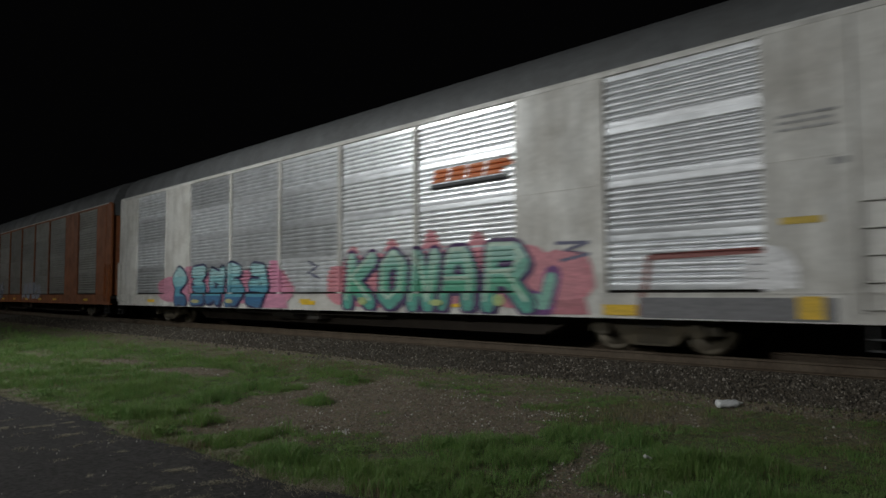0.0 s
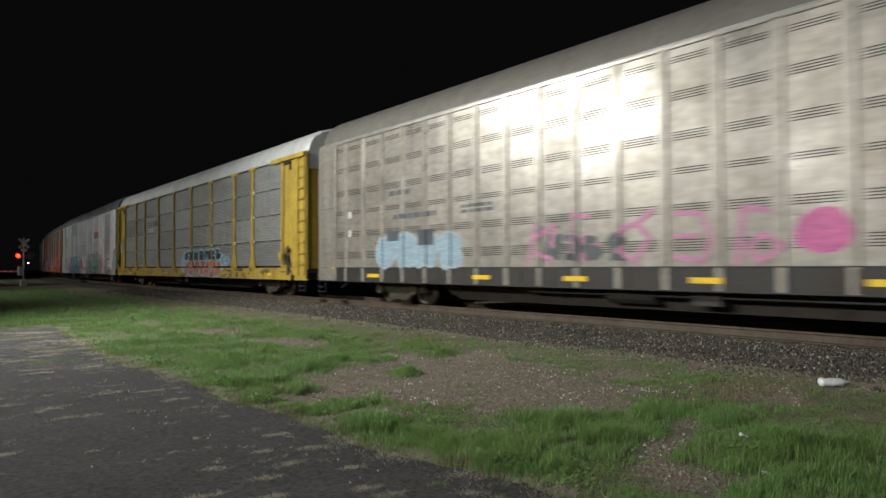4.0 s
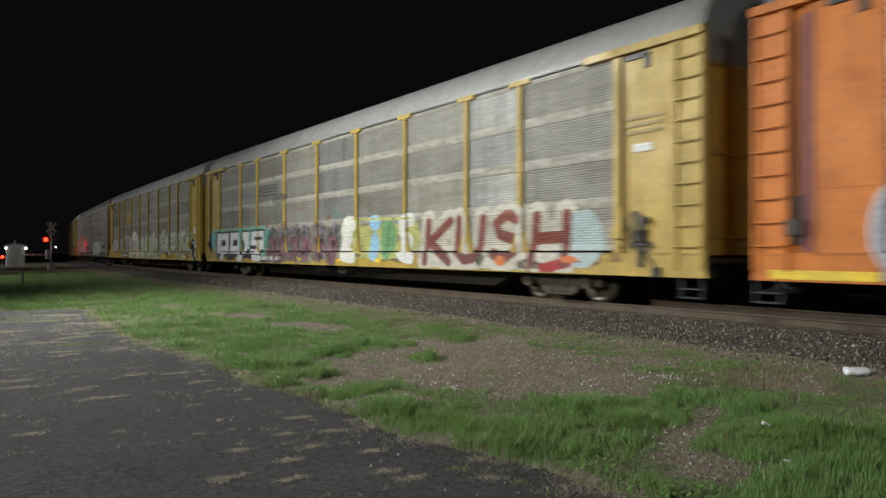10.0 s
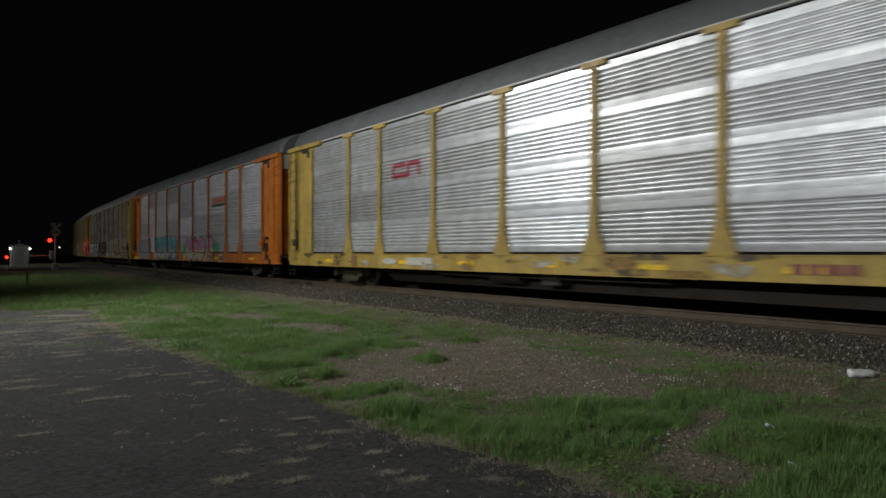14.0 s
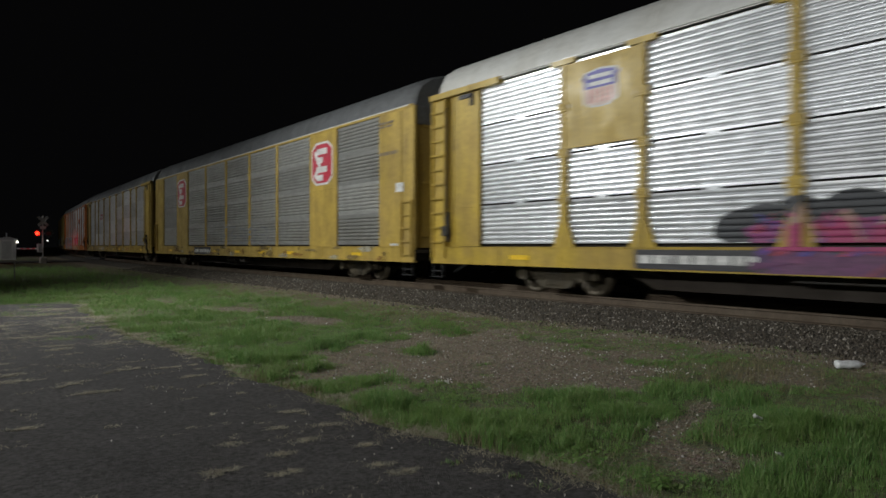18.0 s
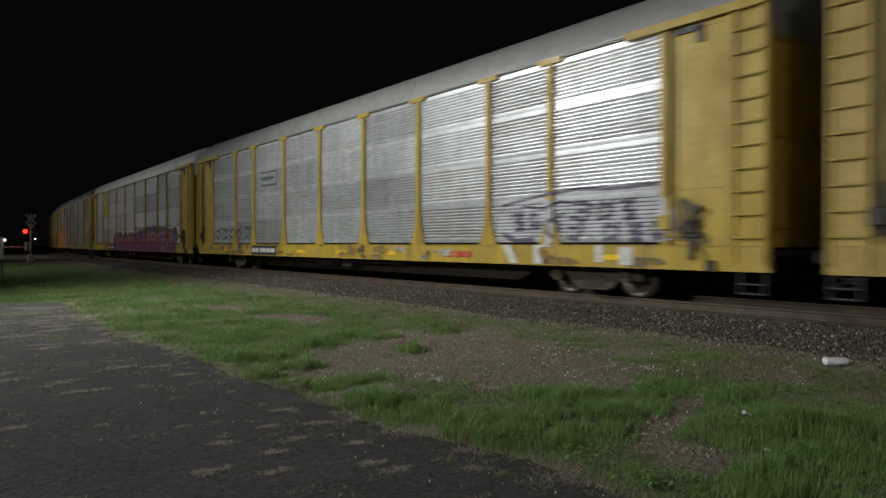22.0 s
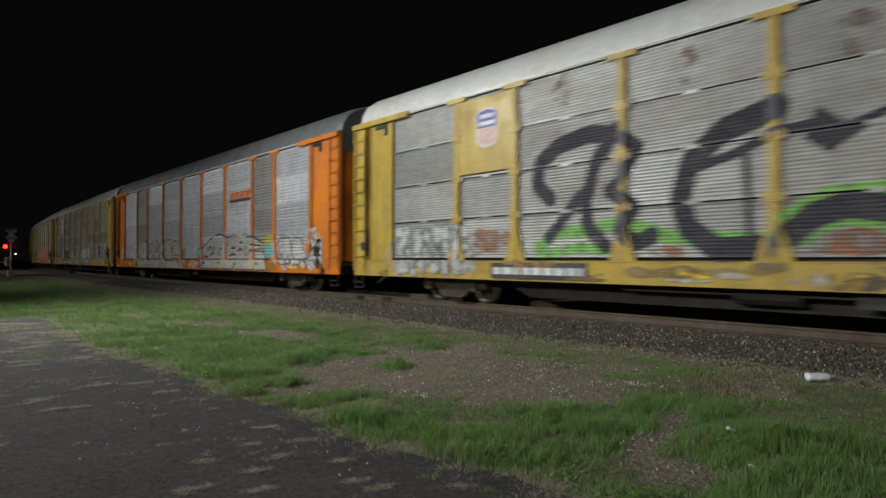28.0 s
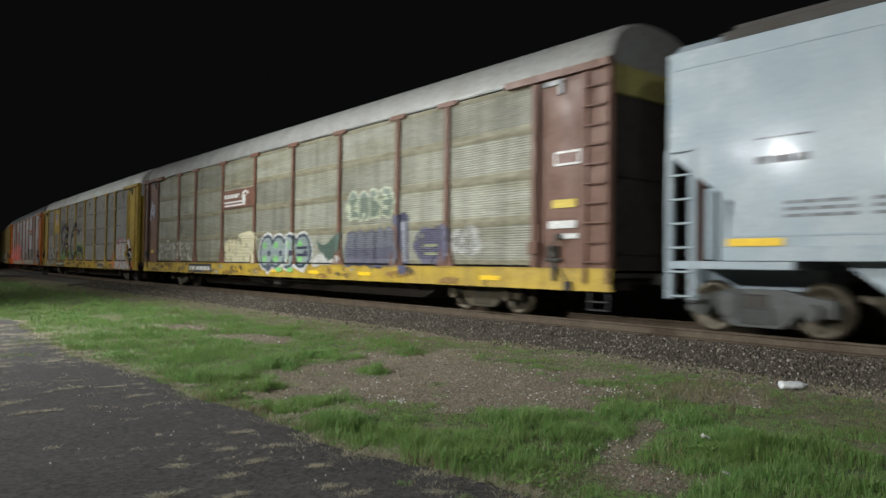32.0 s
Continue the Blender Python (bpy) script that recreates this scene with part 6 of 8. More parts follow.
    piece(6, "pink over cream sprayed letters with green spikes", [("K", 13.7, 0.66, 15.25, 1.86), ("A", 15.1, 0.7, 16.45, 1.82), ("B", 16.4, 0.66, 17.75, 1.86), ("S", 17.7, 0.66, 19.15, 1.86)],
          ((0.55, 0.46, 0.34), (0.56, 0.47, 0.36), (0.55, 0.28, 0.43), (0.58, 0.30, 0.47)), (0.06, 0.025, 0.045), 0.2, drop=(0.10, 0.04, 0.07), behind=[(spikes + [disc(13.4, 1.25, 0.3, 0.35, 12, 0.2, 2), disc(17.7, 1.25, 0.3, 0.35, 12, 0.2, 2), disc(19.5, 1.35, 0.4, 0.3, 12, 0.2, 3)], grass, 0), ([rect(13.6, 0.64, 19.2, 1.0)], (0.53, 0.44, 0.33), 0)],
          above=[([disc(15.85, 1.68, 0.34, 0.13, 14, 0.1, 3)], (0.55, 0.04, 0.08), 9), (strokes([(15.95, 1.5), (15.95, 1.05)], 0.05), (0.5, 0.08, 0.1), 9), ([disc(14.0, 0.8, 0.3, 0.07), disc(17.2, 0.78, 0.4, 0.07)], (0.6, 0.46, 0.03), 9), ([rect(18.2, 0.78, 19.2, 0.98)], (0.38, 0.13, 0.02), 9), (strokes([(17.2, 1.02), (17.6, 1.12), (18.1, 1.02)], 0.05), (0.04, 0.05, 0.05), 9)])
    decal(6, "door_strip", [([rect(0.84, 1.06, 0.97, 4.6)], (0.17, 0.045, 0.05), 0)], "maroon strip beside the door")
    decal(6, "corner_mark", [([rect(0.3, 0.64, 1.9, 0.78)], (0.7, 0.5, 0.03), 0)], "yellow sill mark")
    plate(6, 20.16, 0.66, 20.6, 0.96, paint(0.06, 0.06, 0.07), "data_plate", "small dark data plate")
    decal(6, "data_frame", [(strokes([(20.16, 0.66), (20.6, 0.66), (20.6, 0.95), (20.16, 0.95), (20.16, 0.66)], 0.025), WHT, 1)], "white frame")
    slash_logo(6, 18.75, 3.42, 20.9, 3.7)
    # pale car with the red logo
    decal(7, "logo", [(strokes([(8.1, 3.55), (7.5, 3.55), (7.5, 3.25), (8.3, 3.25), (8.3, 3.55), (8.85, 3.55), (8.85, 3.25)], 0.075), (0.36, 0.06, 0.09), 0)], "dark red looped line logo", style="banded")
    decal(7, "paint_patch", [([disc(7.4, 0.82, 0.4, 0.09), rect(8.3, 0.72, 9.6, 0.93)], (0.5, 0.48, 0.42), 0), ([rect(5.0, 0.64, 5.35, 0.98)], (0.22, 0.12, 0.06), 0)], "", style="banded")
    decal(7, "reporting_mark", [(text_bars(19.4, 0.70, 20.5, 0.94, 1, 4), (0.24, 0.07, 0.05), 0)], "dark red lettering bars")
    # yellow car with two emblems
    octagon(8, 4.75, 3.05, 6.35, 4.5)
    octagon(8, 21.42, 3.07, 23.0, 4.5)
    sill_marks(8, 7.8, 10.4, "flush")
    decal(8, "small_lettering", [(text_bars(26.0, 3.6, 27.0, 3.75, 1, 3) + text_bars(26.0, 4.4, 26.8, 4.6, 2, 5), (0.2, 0.15, 0.08), 0), ([rect(26.9, 2.55, 27.3, 2.8), rect(26.6, 1.06, 27.0, 1.12)], WHT, 0)], "", **F)
    throw(8, 11.5, 1.09, 17.5, 1.9, 5, 82, (0.25, 0.26, 0.28), None, None, w=0.035, label="thin grey sprayed lines", **F)
    # yellow car with purple graffiti
    q = dict(style="gapped")
    plate(9, 4.66, 3.03, 6.84, 4.74, YELLOW, "emblem_panel", "yellow emblem panel")
    shield(9, 5.25, 3.75, 6.25, 4.52)
    decal(9, "small_lettering", [(text_bars(5.0, 3.3, 6.5, 3.42, 1, 7), (0.25, 0.17, 0.03), 0)])
    tones = ((0.42, 0.05, 0.10), (0.30, 0.04, 0.13), (0.07, 0.06, 0.28), (0.12, 0.05, 0.26), (0.46, 0.12, 0.24), (0.05, 0.05, 0.16), (0.36, 0.05, 0.07), (0.30, 0.03, 0.06), (0.10, 0.05, 0.24))
    bright = ((0.56, 0.46, 0.18), (0.55, 0.44, 0.34), (0.56, 0.5, 0.42), (0.5, 0.38, 0.10))
    deep = ((0.12, 0.04, 0.11), (0.17, 0.05, 0.12), (0.08, 0.04, 0.12), (0.22, 0.05, 0.08))
    soot = (0.04, 0.043, 0.05)
    decal(9, "graffiti", [([rect(9.0, 0.62, 24.9, 1.03)], (0.13, 0.045, 0.115), 0), (clouds(8.6, 0.95, 15.4, 1.82, 9, 60, 0.22), soot, 0), (clouds(15.5, 1.1, 17.6, 1.84, 3, 71, 0.1), (0.05, 0.055, 0.055), 0), (clouds(17.2, 1.0, 24.9, 2.06, 10, 80, 0.14), (0.07, 0.12, 0.13), 0),
                          (clouds(15.6, 0.95, 24.8, 1.78, 11, 50), (0.14, 0.05, 0.2), 1), (clouds(9.0, 0.95, 14.6, 1.5, 7, 30, 0.2), (0.24, 0.05, 0.17), 1)]
          + shards(9.1, 0.66, 24.8, 1.0, 70, deep, 4, 0.8), "dark purple and grey sprayed ground", **q)
    flames = [[(9.4 + i * 0.62, 1.12), (9.62 + i * 0.62, 1.5), (9.72 + i * 0.62, 1.72 - 0.12 * (i % 3)), (9.82 + i * 0.62, 1.46), (9.95 + i * 0.62, 1.12)] for i in range(9)]
    decal(9, "graffiti", shards(9.1, 1.0, 14.8, 1.48, 100, tones, 91, 0.6) + [(flames, (0.42, 0.28, 0.22), 6), ([[(p[0][0] - 0.05, 0.98), (p[0][0] + 0.05, 1.32), (p[2][0] - 0.05, z), (p[2][0] + 0.12, 1.28), (p[4][0], 0.98)] for p, z in zip(flames, (1.42, 1.5, 1.38, 1.46, 1.4, 1.5, 1.36, 1.44, 1.4))], (0.34, 0.04, 0.13), 7)], "cream, pink and purple sprayed letters", **q)
    slash = [[(17.6 + i * 0.42, 1.45 + 0.1 * math.sin(i * 0.8)), (18.35 + i * 0.42, 1.98 + 0.06 * math.sin(i * 0.5)), (17.85 + i * 0.42, 1.42 + 0.1 * math.sin(i * 0.8))] for i in range(0, 16, 2)]
    decal(9, "graffiti", shards(15.6, 1.0, 24.5, 1.72, 300, tones, 92, 0.9) + shards(17.4, 1.2, 24.5, 1.9, 12, bright, 93, 0.6) + shards(17.6, 1.5, 24.3, 2.0, 26, ((0.07, 0.09, 0.22), (0.08, 0.17, 0.2), (0.05, 0.06, 0.1)), 94, 0.7) + [(slash, (0.46, 0.32, 0.16), 6), (strokes([(17.6, 1.25), (19.5, 1.3), (21.5, 1.26), (24.2, 1.3)], 0.03) + strokes([(18.0, 1.62), (20.5, 1.66), (24.0, 1.62)], 0.025), (0.42, 0.22, 0.32), 6), ([disc(17.3, 1.15, 0.35, 0.25), disc(24.5, 1.3, 0.3, 0.4)], (0.05, 0.22, 0.2), 4)],
          "red, blue, purple and yellow sprayed letters", **q)
    decal(9, "data_lines", [(text_bars(22.0, 0.68, 22.7, 0.98, 3, 8, 0.5), (0.4, 0.36, 0.3), 6)])
    sill_marks(9, 6.6, 9.2)
    # yellow car with silver graffiti
    decal(10, "logo", [([rect(7.4, 3.23, 8.9, 3.78)], (0.1, 0.1, 0.1), 0), ([rect(7.46, 3.29, 8.84, 3.72)], (0.42, 0.44, 0.44), 1), (text_bars(7.6, 3.4, 8.7, 3.62, 1, 4), (0.06, 0.06, 0.06), 2)], "framed dark lettering bars", style="ridged")
    scrawl = strokes([(21.5, 1.9), (22.2, 2.0), (22.9, 2.08), (23.8, 2.14), (24.6, 2.1), (25.7, 2.12)], 0.03) + strokes([(21.6, 1.24), (22.0, 1.1), (22.5, 1.14)], 0.06) + strokes([(22.2, 1.86), (22.9, 1.78), (23.3, 1.92), (24.2, 1.8)], 0.03)
    for x, z, n, h in ((21.8, 1.34, 2, 0.34), (22.9, 1.16, 2, 0.5), (23.7, 1.5, 3, 0.36), (24.4, 1.12, 3, 0.34)):
        scrawl += glyphs(x, z, x + 0.55 * n, z + h, n, int(x * 10), 0.04)
    decal(10, "graffiti", [(clouds(21.5, 1.05, 25.8, 2.05, 7, 5, 0.12), (0.5, 0.5, 0.53, 0.1), 0), (scrawl, (0.10, 0.09, 0.13), 1), ([[(21.6, 1.03), (21.85, 1.03), (22.1, 0.64), (21.85, 0.64)], rect(22.6, 0.64, 22.85, 1.03), rect(24.3, 0.7, 24.5, 1.03), rect(24.9, 0.66, 25.2, 1.0)], (0.6, 0.6, 0.57), 0)], "silver sprayed letters edged black", style="ridged")
    throw(10, 2.2, 1.15, 6.4, 1.85, 5, 102, (0.1, 0.1, 0.11), None, None, w=0.045, label="thin black tags", style="ridged")
    decal(10, "reporting_mark", [(text_bars(19.4, 0.7, 20.5, 0.92, 1, 2), (0.45, 0.05, 0.03), 0)], "red lettering bars")
    sill_marks(10, 6.6, 9.0)
    # dusty yellow car with shield and white graffiti
    plate(11, 4.66, 3.05, 6.84, 4.74, YELLOW_PALE, "emblem_panel", "yellow emblem panel")
    shield(11, 5.1, 3.24, 6.35, 4.66)
    decal(11, "graffiti", [(clouds(2.2, 1.1, 4.4, 1.6, 4, 9), (0.34, 0.32, 0.24, 0.6), 0), (clouds(4.4, 1.06, 6.6, 2.05, 4, 4, 0.2), (0.44, 0.42, 0.37, 0.15), 0), ([disc(5.9, 2.15, 0.4, 0.14, 12, 0.2, 5)], (0.44, 0.42, 0.37, 0.2), 0), (strokes([(6.1, 1.2), (6.3, 1.5), (6.0, 1.7)], 0.06), (0.1, 0.1, 0.1), 1)], "white rolled-over paint", **f)
    piece(11, "worn dark letters", cells("317", 7.0, 1.1, 9.3, 1.85, 110), ((0.12, 0.115, 0.10, 0.35),), None, 0.12, back=(0.28, 0.27, 0.16, 0.5), **f)
    chalk = (0.6, 0.61, 0.59)
    fan = [[(9.4, 1.35), (10.2, 1.55), (10.9, 1.62), (10.0, 1.25)], [(10.9, 1.95), (11.2, 1.5), (12.2, 1.45), (11.9, 1.2), (10.8, 1.3)], [(12.0, 1.85), (12.3, 1.4), (13.4, 1.3), (12.9, 1.15), (12.2, 1.25)], [(14.2, 1.85), (13.2, 1.45), (12.7, 1.2), (13.4, 1.15)], [(9.6, 1.7), (10.2, 1.3), (9.9, 1.2)], [(10.0, 1.15), (14.0, 1.12), (13.0, 1.35), (11.0, 1.4)]]
    decal(11, "graffiti", [(clouds(10.0, 0.64, 13.8, 1.35, 5, 6), (0.20, 0.34, 0.25), 0), (fan, chalk, 1), (glyphs(9.9, 1.12, 13.7, 1.66, 6, 117, 0.05), (0.24, 0.3, 0.27), 2), (strokes([(10.6, 1.25), (11.3, 1.35), (12.0, 1.22)], 0.03) + strokes([(12.6, 1.3), (13.2, 1.25)], 0.03), (0.18, 0.2, 0.19), 2), ([disc(10.3, 0.82, 0.5, 0.14, 14, 0.2, 3), disc(13.9, 0.85, 0.4, 0.12, 14, 0.2, 4)], chalk, 1), ([disc(12.7, 0.8, 0.35, 0.13, 14, 0.2, 9)], (0.35, 0.24, 0.03), 2)], "white spiky sprayed letters over green", **f)
    piece(11, "white and grey sprayed letters edged dark", [("S", 15.75, 0.95, 16.6, 1.8), ("E", 16.5, 0.95, 17.3, 1.84), ("A", 17.2, 0.95, 18.1, 1.92), ("K", 18.0, 0.95, 19.1, 1.82)], ((0.5, 0.5, 0.55), (0.56, 0.56, 0.6), (0.6, 0.6, 0.62)), (0.2, 0.2, 0.23), 0.13, drop=(0.26, 0.28, 0.3), lean=0.2, edge=1.4,
          behind=[(clouds(15.6, 1.0, 19.1, 1.7, 6, 5, 0.2), (0.52, 0.53, 0.57, 0.1), 0), ([rect(15.9, 0.64, 18.9, 0.98)], (0.42, 0.44, 0.47, 0.1), 0), ([[(15.9 + i * 0.42, 1.7), (16.15 + i * 0.42, 2.02 - 0.07 * (i % 3)), (16.35 + i * 0.42, 1.7)] for i in range(7)], (0.52, 0.53, 0.57), 0)],
          above=[([[(16.2 + i * 0.62, 0.66), (16.4 + i * 0.62, 0.94), (16.6 + i * 0.62, 0.68)] for i in range(4)], (0.1, 0.1, 0.12), 8), ([disc(17.6, 0.8, 0.25, 0.1)], (0.5, 0.32, 0.04), 9)], **f)
    decal(11, "paint_patch", [([disc(20.1, 1.55, 0.45, 0.22, 14, 0.3, 4), disc(25.1, 1.6, 0.55, 0.42, 14, 0.25, 5)], (0.5, 0.49, 0.47, 0.35), 0), ([disc(25.0, 1.95, 0.4, 0.08, 12, 0.2, 5)], (0.58, 0.58, 0.56, 0.2), 1)], "white overspray", **f)
    piece(11, "white outlined sprayed letters", [("E", 21.5, 1.0, 22.3, 1.98), ("I", 22.2, 1.02, 22.9, 1.96), ("M", 23.0, 1.02, 24.05, 1.98), ("O", 24.0, 1.02, 24.9, 1.94)], ((0.26, 0.255, 0.24),), (0.56, 0.56, 0.55), 0.12, drop=(0.36, 0.35, 0.34), shine=(0.08, 0.08, 0.09), edge=1.55, **f)
    decal(11, "reporting_mark", [(text_bars(19.2, 0.7, 20.3, 0.92, 1, 2), (0.45, 0.08, 0.03), 0)], "red lettering bars")
    plate(11, 21.85, 0.64, 22.3, 0.98, paint(0.2, 0.2, 0.2), "data_plate", "grey data plate")
    sill_marks(11, 6.8, 9.3)
    # orange car with grey graffiti
    beige, grey, coal = (0.44, 0.42, 0.37), (0.55, 0.54, 0.52), (0.05, 0.045, 0.07)
    piece(12, "grey-beige sprayed letters edged black", [("O", 5.3, 1.0, 6.65, 2.0), ("U", 6.55, 1.0, 7.9, 1.96), ("C", 7.75, 1.0, 9.0, 2.02), ("K", 8.95, 0.66, 10.25, 2.0), ("E", 10.0, 1.0, 11.3, 2.0), ("R", 11.1, 0.95, 12.5, 1.9)],
          (beige, (0.46, 0.44, 0.40)), coal, 0.17, shine=grey, back=beige, edge=1.35, behind=[([[(4.3, 0.64), (12.7, 0.64), (12.5, 1.6), (11.0, 1.9), (8.0, 1.92), (5.6, 1.86), (4.7, 1.4)]], beige, 0)],
          above=[([[(4.6, 0.7), (5.1, 0.66), (5.0, 1.0), (4.7, 1.0)]], coal, 8), ([rect(6.4, 0.72, 8.4, 0.78), rect(6.8, 0.84, 8.2, 0.9)], (0.2, 0.19, 0.2), 8), ([disc(5.9, 0.86, 0.16, 0.08), disc(10.2, 0.84, 0.3, 0.06)], (0.6, 0.42, 0.04), 9)])
    rim = [(15.35, 0.64), (15.5, 1.0), (15.1, 1.3), (15.2, 1.5), (15.6, 1.64), (16.4, 1.92), (17.1, 2.08), (17.55, 2.14), (18.1, 2.07), (18.7, 1.9), (19.08, 1.72), (19.15, 2.05), (19.5, 2.0), (19.86, 1.9), (20.3, 2.08), (20.8, 1.88), (21.07, 1.96), (21.6, 1.8), (22.2, 1.62), (21.9, 1.5), (21.2, 1.44), (22.2, 1.3), (22.4, 0.98), (22.5, 0.64)]
    fill = [(18.8 + (x - 18.8) * 0.975, 1.2 + (z - 1.2) * 0.9) for x, z in rim]
    cutout, gleam = [], []
    for x, z, dx, dz, w in ((16.1, 1.42, 0.55, 0.16, 0.05), (15.7, 1.18, 0.5, -0.02, 0.05), (16.5, 1.22, 0.5, 0.1, 0.055), (16.95, 1.6, -0.1, -0.25, 0.05), (17.5, 1.25, 0.3, 0.25, 0.06), (17.75, 1.5, 0.3, -0.1, 0.05), (18.35, 1.3, 0.1, 0.4, 0.05), (18.9, 1.5, 0.4, 0.0, 0.055),
                            (18.8, 1.2, 0.5, 0.06, 0.05), (19.6, 1.38, 0.35, 0.08, 0.06), (19.8, 1.68, 0.3, 0.05, 0.04), (20.4, 1.5, 0.1, -0.3, 0.05), (20.7, 1.3, 0.6, 0.1, 0.05), (20.9, 1.62, 0.9, -0.05, 0.035), (15.6, 0.8, 0.3, 0.12, 0.09), (17.6, 0.72, 0.1, 0.2, 0.06), (19.3, 0.72, 0.2, 0.18, 0.05), (21.4, 0.72, 0.25, 0.2, 0.06)):
        cutout += strokes([(x, z), (x + dx * 0.6, z + dz), (x + dx, z + dz * 0.8)], w)
        gleam += strokes([(x + 0.06, z - 0.08), (x + dx * 0.6 + 0.06, z + dz - 0.08)], w * 0.5)
    seams = [q for a in ((17.3, 0.7), (18.95, 0.95), (20.2, 0.8)) for q in strokes([(a[0], a[1]), (a[0] + 0.15, 1.25), (a[0] - 0.05, 1.6)], 0.025)]
    decal(12, "graffiti", [([rim], coal, 1), ([fill], beige, 2), (seams, (0.25, 0.23, 0.3), 3), (cutout, coal, 3), (gleam, grey, 4), (strokes([(15.8, 1.58), (16.6, 1.85), (17.4, 2.0), (18.0, 1.95)], 0.035) + strokes([(19.3, 1.9), (20.2, 1.9)], 0.03), grey, 4), ([rect(17.2, 0.76, 17.9, 0.86), rect(20.9, 0.76, 21.6, 0.86)], (0.6, 0.45, 0.04), 4)], "large grey-beige sprayed letters edged black")
    decal(12, "paint_patch", [([disc(22.5, 1.72, 0.42, 0.24, 14, 0.15, 2)], (0.40, 0.35, 0.08), 1), ([disc(22.7, 1.35, 0.45, 0.28, 14, 0.15, 3), disc(15.0, 1.35, 0.34, 0.25, 14, 0.2, 4)], (0.14, 0.44, 0.42), 1), ([disc(23.1, 1.35, 0.34, 0.38, 14, 0.2, 6), disc(14.5, 0.85, 0.6, 0.22, 14, 0.2, 7), disc(1.6, 1.4, 0.4, 0.4, 12, 0.2, 8), disc(12.75, 1.15, 0.35, 0.4, 14, 0.25, 6), disc(4.5, 1.1, 0.3, 0.5, 14, 0.25, 9)], (0.58, 0.36, 0.27, 0.1), 0), ([disc(12.4, 0.9, 0.7, 0.2, 14, 0.2, 4)], (0.58, 0.42, 0.2, 0.2), 1), ([disc(22.7, 0.8, 0.5, 0.17, 14, 0.2, 4)], (0.28, 0.13, 0.02), 1)], "teal, yellow and pink sprayed patches")
    slash_logo(12, 18.7, 3.45, 20.8, 3.7)
    throw(12, 23.4, 0.8, 26.6, 1.9, 3, 124, (0.5, 0.5, 0.5, 0.2), (0.1, 0.1, 0.11, 0.2), (0.46, 0.45, 0.43, 0.35))
    # yellow car with black brushed letters
    plate(13, 4.66, 3.03, 6.84, 4.74, YELLOW, "emblem_panel", "yellow emblem panel")
    shield(13, 5.45, 3.58, 6.25, 4.48)
    decal(13, "small_lettering", [(text_bars(5.0, 3.3, 6.5, 3.4, 1, 7), (0.25, 0.17, 0.03), 0)])
    brush, lime = (0.05, 0.047, 0.06, 0.06), (0.22, 0.46, 0.12, 0.2)
    decal(13, "graffiti", [(strokes([(7.75, 2.3), (7.4, 2.6), (7.45, 3.05), (8.0, 3.35), (8.8, 3.48), (9.2, 3.42)], 0.17) + strokes([(9.45, 3.5), (8.95, 2.9), (8.7, 2.2), (8.75, 1.7), (9.2, 1.3)], 0.15) + strokes([(9.45, 3.4), (9.95, 3.1), (9.5, 2.5), (9.25, 2.35)], 0.12) + strokes([(9.3, 2.35), (9.85, 2.0), (9.5, 1.6), (9.9, 1.35), (10.25, 1.5)], 0.15) + strokes([(8.55, 2.3), (8.0, 1.75), (7.7, 1.5)], 0.13), brush, 1),
                           (strokes([(12.5, 3.38), (11.6, 3.15), (11.0, 2.7), (10.8, 2.1), (10.95, 1.6), (11.5, 1.22), (12.3, 1.25)], 0.2) + strokes([(10.95, 2.55), (11.8, 2.75), (12.5, 3.0), (13.2, 3.05)], 0.08) + [[(12.9, 2.85), (13.1, 3.3), (13.5, 3.0), (14.35, 3.24), (13.7, 2.85), (13.25, 2.6)]] + strokes([(12.0, 2.7), (12.05, 1.4)], 0.06), brush, 1),
                           (strokes([(12.65, 1.4), (13.0, 1.7), (13.5, 1.84), (14.1, 1.75), (14.6, 1.45), (15.1, 1.15)], 0.19), brush, 2),
                           (strokes([(7.4, 1.3), (8.0, 1.62), (8.7, 1.6), (9.6, 1.75), (10.6, 1.45), (12.4, 1.35)], 0.13) + strokes([(7.5, 1.15), (8.6, 1.3), (9.4, 1.2)], 0.1) + strokes([(12.6, 1.7), (13.2, 2.02), (14.0, 2.05), (14.7, 1.8), (15.25, 1.45)], 0.1) + strokes([(12.9, 1.3), (13.4, 1.6), (13.9, 1.55), (14.3, 1.25)], 0.06), lime, 0), ([disc(13.6, 1.3, 0.5, 0.22, 14, 0.2, 3), disc(5.9, 1.5, 0.6, 0.3, 14, 0.3, 4), disc(10.5, 1.2, 0.4, 0.1, 14, 0.2, 5)], (0.3, 0.15, 0.09, 0.35), 0)], "large black brushed letters with green strokes", style="fine_gapped")
    piece(13, "white sprayed letters", cells("4160", 2.0, 0.7, 5.4, 1.9, 131, 0.08), ((0.42, 0.42, 0.4, 0.25), (0.5, 0.5, 0.48, 0.25)), (0.22, 0.23, 0.23, 0.2), 0.12, back=(0.4, 0.4, 0.38, 0.45), style="fine_gapped")
    orange, snow = (0.6, 0.2, 0.03), (0.6, 0.59, 0.58)
    loop = [(26.15 + 0.34 * math.cos(a), 1.72 + 0.34 * math.sin(a)) for a in [0.0 + 0.5 * i for i in range(13)]]
